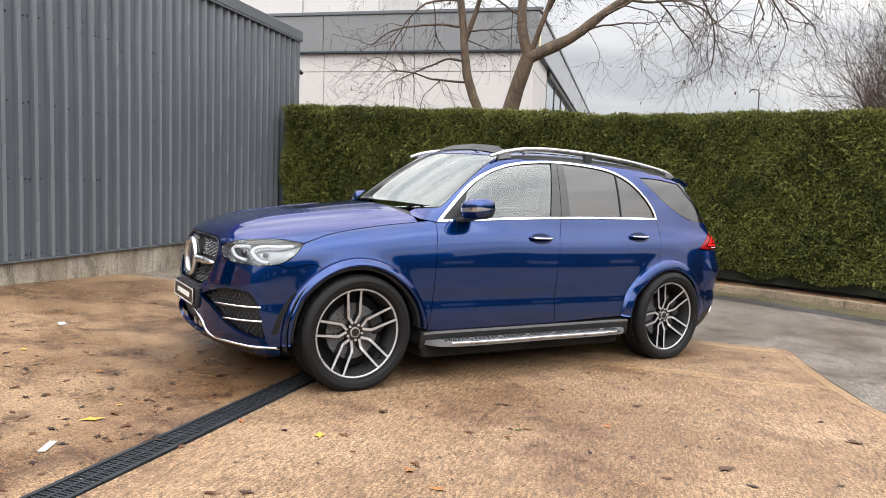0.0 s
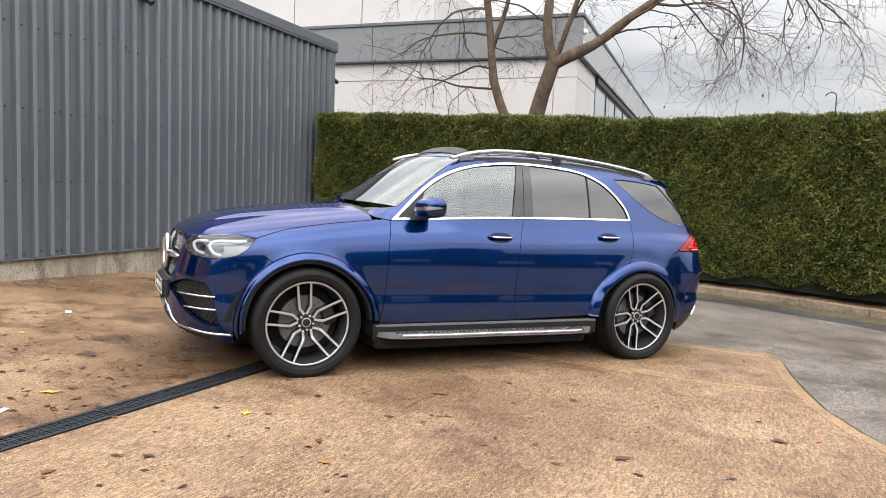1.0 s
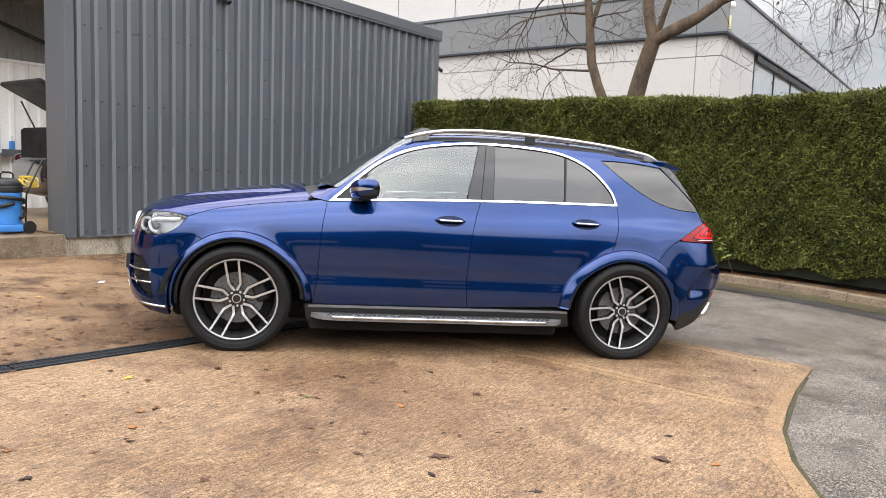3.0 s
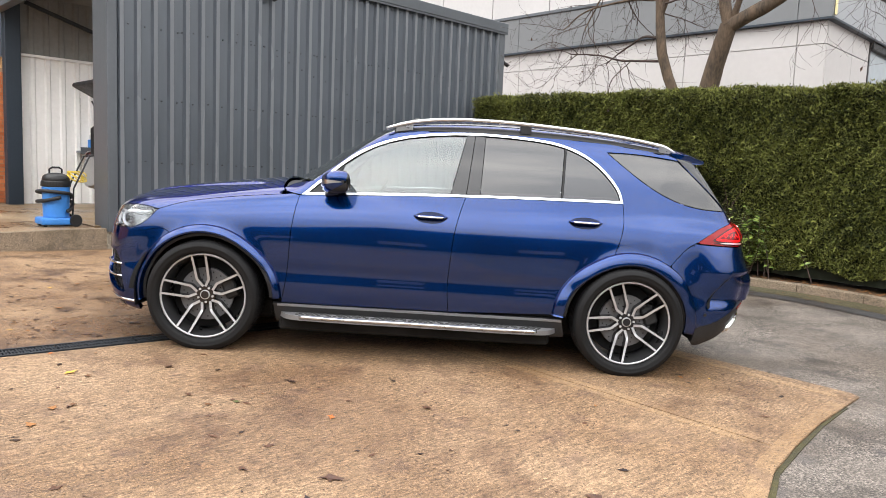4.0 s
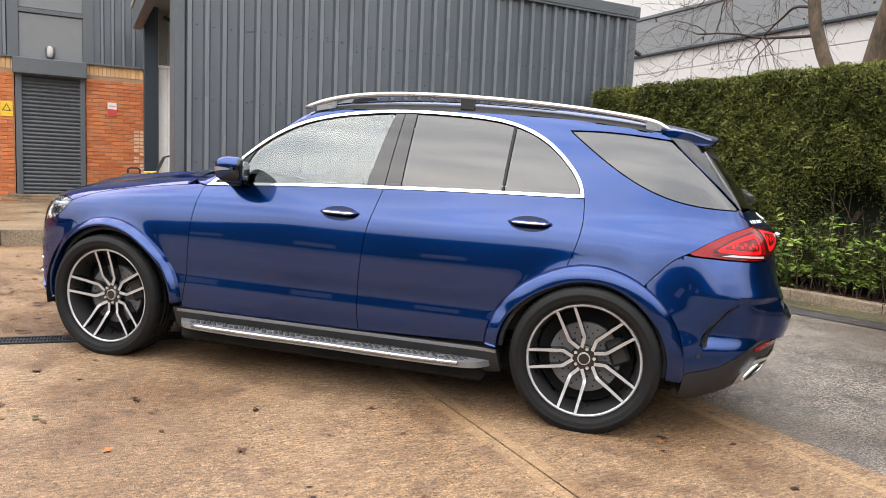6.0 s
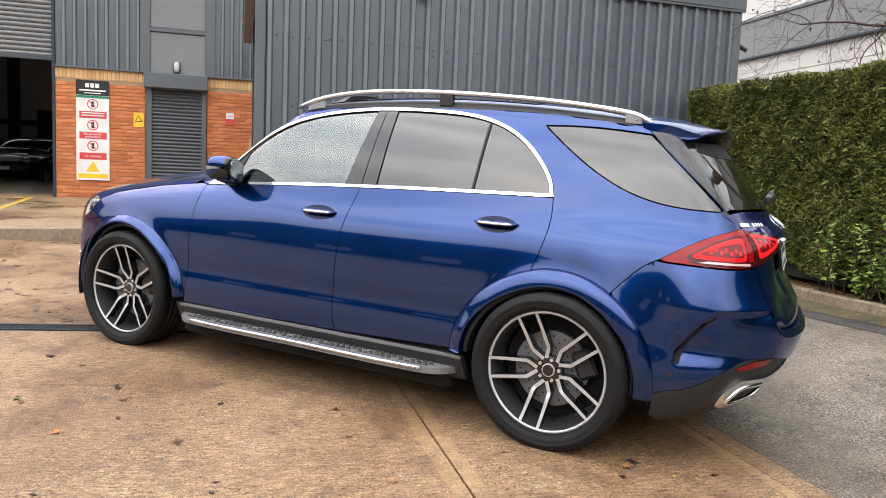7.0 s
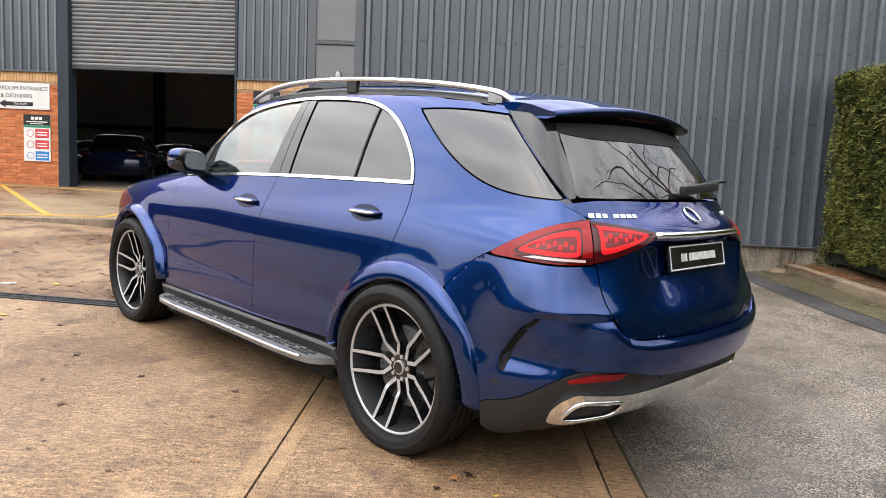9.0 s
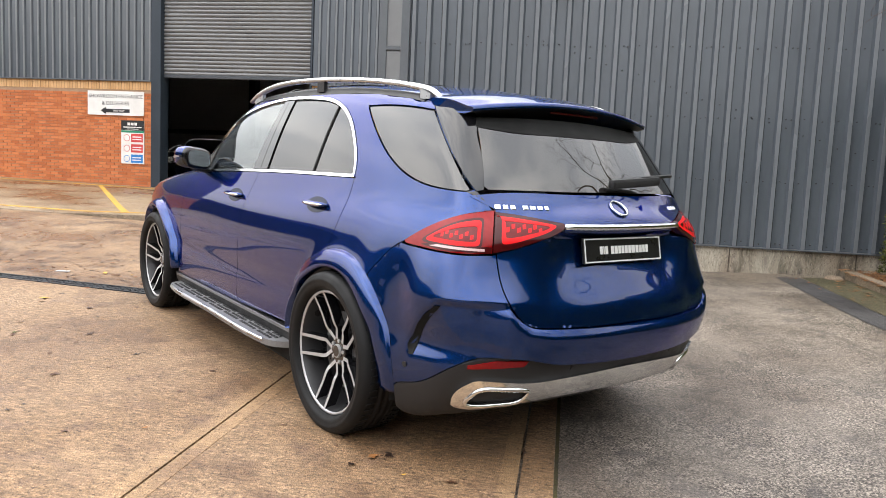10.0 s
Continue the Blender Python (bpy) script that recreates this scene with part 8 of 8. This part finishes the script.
def words(text, u, z, size, v, material, parent):
    """Raised lettering that faces the yard, centred at (u, z)."""
    cu = bpy.data.curves.new("lettering", "FONT")
    cu.body, cu.size, cu.align_x, cu.align_y, cu.extrude = text, size, "CENTER", "CENTER", 0.001
    tmp = new("lettering", cu)
    me = bpy.data.meshes.new_from_object(tmp)
    bpy.data.objects.remove(tmp)
    ob = put("lettering", me, material, parent)
    ob.matrix_basis = pose(u, v, z, 90, 0, 0)
    return ob


def flat(u0, u1, z0, z1, v, material, parent, name, t=0.004):
    return part(name, box((u0, v - t, z0), (u1, v, z1), 0.0), material, parent)


def ring_mesh(u, z, r, w, v, k=28):
    a = np.linspace(0, 2 * math.pi, k + 1)[:-1]
    vv = [(u + q * math.cos(t), y, z + q * math.sin(t)) for y in (v, v - 0.002) for q in (r, r - w) for t in a]
    ff = []
    for i in range(k):
        j = (i + 1) % k
        ff += [(2 * k + i, 2 * k + j, 3 * k + j, 3 * k + i), (i, j, 2 * k + j, 2 * k + i)]
    return mesh_of("ring", vv, ff)


FV = BV - 0.02
sg = thing("direction_sign", GRID, "white sign with grey lettering and a black arrow", "sign")
flat(-10.41, -8.88, 2.33, 2.92, FV, M_SIGNW, sg, "board", 0.02)
for tx, z, sz in (("SHOWROOM ENTRANCE", 2.79, 0.128), ("& DELIVERIES", 2.62, 0.128)):
    words(tx, -9.645, z, sz, FV - 0.022, M_SIGNK, sg)
bm = bmesh.new()
pts = [(-10.06, 2.44), (-9.90, 2.53), (-9.90, 2.485), (-9.26, 2.485), (-9.26, 2.395), (-9.90, 2.395), (-9.90, 2.35)]
vs_ = [bm.verts.new((a, FV - 0.023, b)) for a, b in pts]
bm.faces.new(vs_)
part("arrow", bm, M_SIGNK, sg)
words("THIS WAY", -9.56, 2.44, 0.07, FV - 0.025, M_SIGNW, sg)


def notice(u0, u1, z0, z1, rows, label):
    """A tall notice board: dark head with plain logo bars, green strip, then rows of pictogram and coloured label."""
    n_ = thing("notice_board", GRID, label, "sign")
    flat(u0, u1, z0, z1, FV, M_SIGNW, n_, "board", 0.02)
    w_ = u1 - u0
    hd = 0.30 if len(rows) == 4 else 0.24
    v = FV - 0.0205
    flat(u0, u1, z1 - hd, z1, v, M_SIGNK, n_, "head", 0.002)
    bm = bmesh.new()
    for i in range(3):
        box((u0 + w_ * (0.28 + 0.15 * i), v - 0.004, z1 - hd * 0.48), (u0 + w_ * (0.40 + 0.15 * i), v - 0.002, z1 - hd * 0.20), 0, bm, None)
    box((u0 + w_ * 0.10, v - 0.004, z1 - hd * 0.72), (u0 + w_ * 0.90, v - 0.002, z1 - hd * 0.62), 0, bm)
    box((u0 + w_ * 0.25, v - 0.004, z1 - hd * 0.88), (u0 + w_ * 0.75, v - 0.002, z1 - hd * 0.82), 0, bm)
    part("logo_bars", bm, M_SIGNW, n_)
    flat(u0, u1, z1 - hd - 0.055, z1 - hd - 0.005, v, M_SIGNG, n_, "strip", 0.002)
    z = z1 - hd - 0.06
    for kind_, col, text in rows:
        if kind_ == "wide":
            c = (u0 + w_ / 2, z - 0.12)
            if text == "triangle":
                bm = bmesh.new()
                bm.faces.new([bm.verts.new((c[0] + a, v - 0.002, c[1] + b)) for a, b in ((-0.13, -0.11), (0.13, -0.11), (0, 0.11))])
                part("warning_triangle", bm, M_SIGNY, n_)
                flat(u0 + 0.03, u1 - 0.03, z - 0.36, z - 0.27, v, M_SIGNY, n_, "label", 0.002)
            else:
                put("prohibition_ring", ring_mesh(c[0], c[1], 0.105, 0.018, v), M_SIGNR, n_)
                bm = box((-0.09, -0.003, -0.008), (0.09, -0.001, 0.008), 0, None, pose(c[0], v, c[1], 0, 45, 0))
                part("prohibition_bar", bm, M_SIGNR, n_)
                flat(c[0] - 0.025, c[0] + 0.025, c[1] - 0.06, c[1] + 0.06, v, M_SIGNK, n_, "pictogram", 0.0015)
                flat(u0 + 0.06, u1 - 0.05, z - 0.40, z - 0.26, v, col, n_, "label", 0.002)
                if text:
                    for i, line in enumerate(text.split("|")):
                        words(line, c[0], z - 0.33 + (0.03 if "|" in text else 0) - 0.055 * i, 0.062, v - 0.004, M_SIGNW, n_)
                else:
                    bm = bmesh.new()
                    for i in range(2):
                        box((u0 + 0.10, v - 0.004, z - 0.305 - 0.05 * i), (u1 - 0.09, v - 0.002, z - 0.285 - 0.05 * i), 0, bm)
                    part("bar_row", bm, M_SIGNW, n_)
            z -= 0.42
        else:
            c = (u0 + 0.155, z - 0.125)
            put("pictogram_ring", ring_mesh(c[0], c[1], 0.085, 0.014, v), M_SIGNB if kind_ == "blue" else M_SIGNR, n_)
            flat(u0 + 0.27, u1 - 0.03, z - 0.225, z - 0.02, v, col, n_, "label", 0.002)
            bm = bmesh.new()
            for i in range(2):
                box((u0 + 0.31, v - 0.004, z - 0.11 - 0.06 * i), (u1 - 0.07, v - 0.002, z - 0.085 - 0.06 * i), 0, bm)
            part("bar_row", bm, M_SIGNW, n_)
            z -= 0.255


notice(-9.49, -8.87, 1.15, 2.21, [("red", M_SIGNR, ""), ("red", M_SIGNR, ""), ("blue", M_SIGNB, "")], "white notice board with red and blue safety labels")
notice(-4.18, -3.56, 0.92, 2.94, [("wide", M_SIGNR, ""), ("wide", M_SIGNR, "No access for|pedestrians"), ("wide", M_SIGNR, "No smoking"), ("wide", M_SIGNY, "triangle")], "tall white notice board with red prohibition signs")
ys = thing("warning_sign", GRID, "yellow warning sign with a dark triangle", "sign")
flat(-3.10, -2.90, 2.06, 2.34, FV, M_SIGNY, ys, "board", 0.006)
bm = bmesh.new()
bm.faces.new([bm.verts.new((-3.0 + a, FV - 0.008, 2.22 + b)) for a, b in ((-0.075, -0.055), (0.075, -0.055), (0, 0.085))])
part("triangle", bm, M_SIGNK, ys)
bm = bmesh.new()
bm.faces.new([bm.verts.new((-3.0 + a, FV - 0.0085, 2.22 + b)) for a, b in ((-0.052, -0.042), (0.052, -0.042), (0, 0.06))])
part("triangle_field", bm, M_SIGNY, ys)
rs = thing("safety_sign", GRID, "small red and white sign on the brickwork", "sign")
flat(-1.265, -1.10, 2.20, 2.46, FV, M_SIGNW, rs, "board", 0.006)
flat(-1.265, -1.10, 2.20, 2.33, FV - 0.0065, M_SIGNR, rs, "label", 0.002)
flat(-1.24, -1.12, 2.385, 2.40, FV - 0.0065, M_SIGNR, rs, "bar", 0.002)
bl = thing("bulkhead_lamp", GRID, "oval grey bulkhead lamp above the shutter", "lamp")
put("base", ovoid((-2.26, BV - 0.03, 3.33), (0.085, 0.05, 0.14), "base"), M_CAP, bl)
put("glass", ovoid((-2.26, BV - 0.07, 3.33), (0.055, 0.05, 0.105), "glass"), M_PANEL, bl)
M_EFF = mat("white_bloom", (0.62, 0.42, 0.30), 0.9, 0, 0.3, 9, 70)
v_, f_ = [], []
for i in range(80):
    r_, c_ = divmod(i, 4)
    u, z = (-0.78 + 0.1125 * (c_ - 1), 1.05 + 0.075 * r_)
    if r_ < 12 and abs(c_ - 1.5) < 1 + 0.5 * (r_ % 2) and rng.random() < 0.75:
        b = len(v_)
        v_ += [(u, BV - 0.0145, z + 0.008), (u + 0.10, BV - 0.0145, z + 0.008), (u + 0.10, BV - 0.0145, z + 0.058), (u, BV - 0.0145, z + 0.058)]
        f_.append((b, b + 1, b + 2, b + 3))
put("lime_bloom", mesh_of("lime_bloom", v_, f_), M_EFF, hall)


# ---- vacuum cleaner on the deck ----
M_BLUEP = mat("blue_plastic", (0.05, 0.22, 0.60), 0.4, 0, 0.08, 8, 60)
M_ROPE = mat("yellow_cord", (0.75, 0.55, 0.08), 0.6)
vz = float(deck_z(np.float64(-1.3), np.float64(5.1)))
vac = thing("vacuum_cleaner", GRID @ pose(-1.21, 5.22, vz) @ Matrix.Diagonal((0.77, 0.77, 0.84, 1)), "blue and black tub vacuum cleaner with wound hose", "vacuum cleaner")
part("tub", cyl((0, 0, 0.13), (0, 0, 0.57), 0.185, 0.20, 32, None, 0.01), M_BLUEP, vac)
part("head", cyl((0, 0, 0.57), (0, 0, 0.66), 0.215, 0.21, 32, None, 0.02), M_BLACKM, vac)
put("lid", ovoid((0, 0, 0.67), (0.19, 0.19, 0.10), "lid", 2.4), M_BLACKM, vac)
put("handle", tube([(-0.09, 0, 0.74), (-0.09, 0, 0.82), (-0.05, 0, 0.845), (0.05, 0, 0.845), (0.09, 0, 0.82), (0.09, 0, 0.74)], 0.014, 8), M_BLACKM, vac)
part("base", box((-0.26, -0.21, 0.03), (0.24, 0.21, 0.13), 0.03, None, None, 2), M_BLUEP, vac)
for y in (-0.22, 0.22):
    part("wheel", cyl((0.22, y - 0.025, 0.09), (0.22, y + 0.025, 0.09), 0.09, n=24, bevel=0.008), M_BLACKM, vac)
for x, y in ((-0.2, -0.15), (-0.2, 0.15)):
    part("castor", cyl((x, y - 0.015, 0.03), (x, y + 0.015, 0.03), 0.03, n=16), M_BLACKM, vac)
hz = [(0.245 * math.cos(a) * (1 + 0.10 * math.sin(3 * a)), 0.235 * math.sin(a), 0.32 + 0.13 * math.sin(a * 0.5) + 0.018 * a) for a in np.linspace(-1.2, 11.0, 90)]
put("hose", tube(hz, 0.026, 10), M_BLACKM, vac)
put("push_handle", tube([(0.2, -0.13, 0.15), (0.22, -0.13, 0.55), (0.46, -0.13, 1.02), (0.54, -0.13, 1.04), (0.54, 0.13, 1.04), (0.46, 0.13, 1.02), (0.22, 0.13, 0.55), (0.2, 0.13, 0.15)], 0.013, 8), M_BLACKM, vac)
for k in range(5):
    c0 = np.array([0.30, -0.05, 0.72])
    pts = [tuple(c0 + np.array([0.13 * math.cos(a + k) + 0.03 * math.sin(2 * a), 0.05 * math.sin(a * 1.3 + k), 0.075 * math.sin(a + 0.7 * k)])) for a in np.linspace(0, 6.0, 22)]
    put("cord", tube(pts, 0.010, 6), M_ROPE, vac)


# ---- plain parked cars: one in the bay with its boot open, several in the dark hall ----
M_DARKP = mat("black_car_paint", (0.008, 0.009, 0.012), 0.2, 0.3, 0.1, 3, 60, coat=1.0)
M_NAVYP = mat("dark_blue_car_paint", (0.006, 0.012, 0.05), 0.2, 0.3, 0.1, 3, 60, coat=1.0)


def plain_car(m, paint, label, boot=False, tall=1.0):
    """A smooth hatchback: lofted lower body and cabin, wheels, lamps and plate. Its nose is towards -x."""
    cr = thing("parked_car", m, label, "car", "parked cars")

    def loft_body(xs, half, zlo, zhi, name, ma, pw):
        vv, ff = [], []
        k = 22
        for i, x in enumerate(xs):
            for j in range(k):
                a = 2 * math.pi * j / k
                cy, sz = math.cos(a), math.sin(a)
                y = half[i] * np.sign(cy) * abs(cy) ** (2 / pw)
                z = (zlo[i] + zhi[i]) / 2 + (zhi[i] - zlo[i]) / 2 * np.sign(sz) * abs(sz) ** (2 / pw)
                vv.append((x, y, z))
        for i in range(len(xs) - 1):
            for j in range(k):
                q = (j + 1) % k
                ff.append((i * k + j, i * k + q, (i + 1) * k + q, (i + 1) * k + j))
        ff += [tuple(range(k)), tuple(range((len(xs) - 1) * k, len(xs) * k))]
        return put(name, mesh_of(name, vv, ff, True), ma, cr)
    x = np.linspace(-2.2, 2.2, 18)
    loft_body(x, 0.9 - 0.16 * np.abs(x / 2.2) ** 5, 0.25 + 0.1 * np.abs(x / 2.2) ** 6, np.interp(x, [-2.2, -2.0, -1.0, 1.9, 2.2], [0.70, 0.85, 1.0, 1.05, 0.85]), "body", paint, 5)
    x = np.linspace(-1.1, 2.0, 14)
    loft_body(x, np.interp(x, [-1.1, 0, 1.5, 2.0], [0.72, 0.70, 0.66, 0.60]), np.full(14, 0.85), np.interp(x, [-1.1, -0.3, 0.5, 1.4, 2.0], [0.98, 1.42, 1.48, 1.42, 1.05]) * tall, "cabin", M_ROOFG, 5)
    for cx in (-1.35, 1.35):
        for s in (-1, 1):
            wv, wf = revolve([(0.1, 0.2), (-0.01, 0.22), (-0.02, 0.3), (0.02, 0.33), (0.2, 0.33), (0.2, 0.2)], 28)
            wh = put("wheel", mesh_of("wheel", wv, wf, True), M_TYRE, cr)
            wh.matrix_basis = pose(cx, s * 0.88, 0.33, 0, 0, 0 if s < 0 else 180)
            part("rim", cyl((0, 0.03, 0), (0, 0.0, 0), 0.21, n=20, bevel=0.006), M_ALLOY, wh)
    for s in (-1, 1):
        put("headlight", ovoid((-2.06, s * 0.62, 0.72), (0.12, 0.17, 0.07), "headlight"), M_LAMPIN, cr)
        put("tail_light", ovoid((2.08, s * 0.66, 0.86), (0.10, 0.14, 0.08), "tail_light"), M_REDD, cr)
        put("door_mirror", ovoid((-0.75, s * 0.95, 1.0), (0.06, 0.10, 0.06), "door_mirror"), paint, cr)
    part("plate", box((-2.215, -0.26, 0.46), (-2.19, 0.26, 0.56), 0.004), M_INK, cr)
    if boot:
        bm = box((0, -0.62, 0), (0.95, 0.62, 0.07), 0.03, None, pose(1.55, 0, 1.50, 0, -26, 0), 2)
        part("tailgate", bm, M_PLASTIC, cr)
        for s in (-1, 1):
            put("strut", tube([(1.75, s * 0.62, 1.0), (2.10, s * 0.62, 1.72)], 0.012, 6), M_BLACKM, cr)
        part("boot_opening", box((1.7, -0.55, 0.75), (2.16, 0.55, 1.32), 0.04), M_DEEP, cr)
    return cr


plain_car(GRID @ pose(2.2, 7.25, 0.515, 0, 0, 180), M_DARKP, "black car with its boot open in the wash bay", True, 1.12)
for u, v, rz, pt in ((-9.3, 16.2, -75, M_NAVYP), (-7.0, 20.0, 80, M_DARKP), (-4.9, 19.6, 95, M_DARKP), (-9.6, 20.5, 85, M_DARKP), (-2.4, 20.0, 90, M_DARKP), (-12.2, 20.0, 88, M_DARKP)):
    plain_car(GRID @ pose(u, v, 0.54, 0, 0, rz), pt, "dark car parked in the dim hall")
sh = thing("wall_shelf", GRID, "small grey shelf on the lining with a bottle", "shelf")
part("board", box((0.35, 9.2, 1.42), (0.95, 9.42, 1.46), 0.004), M_CAP, sh)
part("edge", box((0.35, 9.19, 1.40), (0.95, 9.205, 1.52), 0.004), M_CAP, sh)
bt = thing("spray_bottle", GRID @ pose(0.55, 9.3, 1.462), "blue and white spray bottle on the shelf", "bottle")
part("bottle", cyl((0, 0, 0), (0, 0, 0.20), 0.045, n=16, bevel=0.01), M_BLUEP, bt)
part("cap", cyl((0, 0, 0.20), (0, 0, 0.28), 0.02, n=12), M_SIGNW, bt)

# the nearest bricks, each a piece of its own
shared = {}
for x0, x1, z, proud in brick_jobs:
    key = round(x1 - x0, 3)
    if key not in shared:
        v, f = brick_at(0, x1 - x0, 0, 0.011)
        shared[key] = mesh_of("brick", v, f)
        shared[key].materials.append(M_BRICKO)
    ob = new("brick", shared[key])
    ob.parent = hall
    ob.matrix_basis = pose(x0, 0.011 - proud, z)
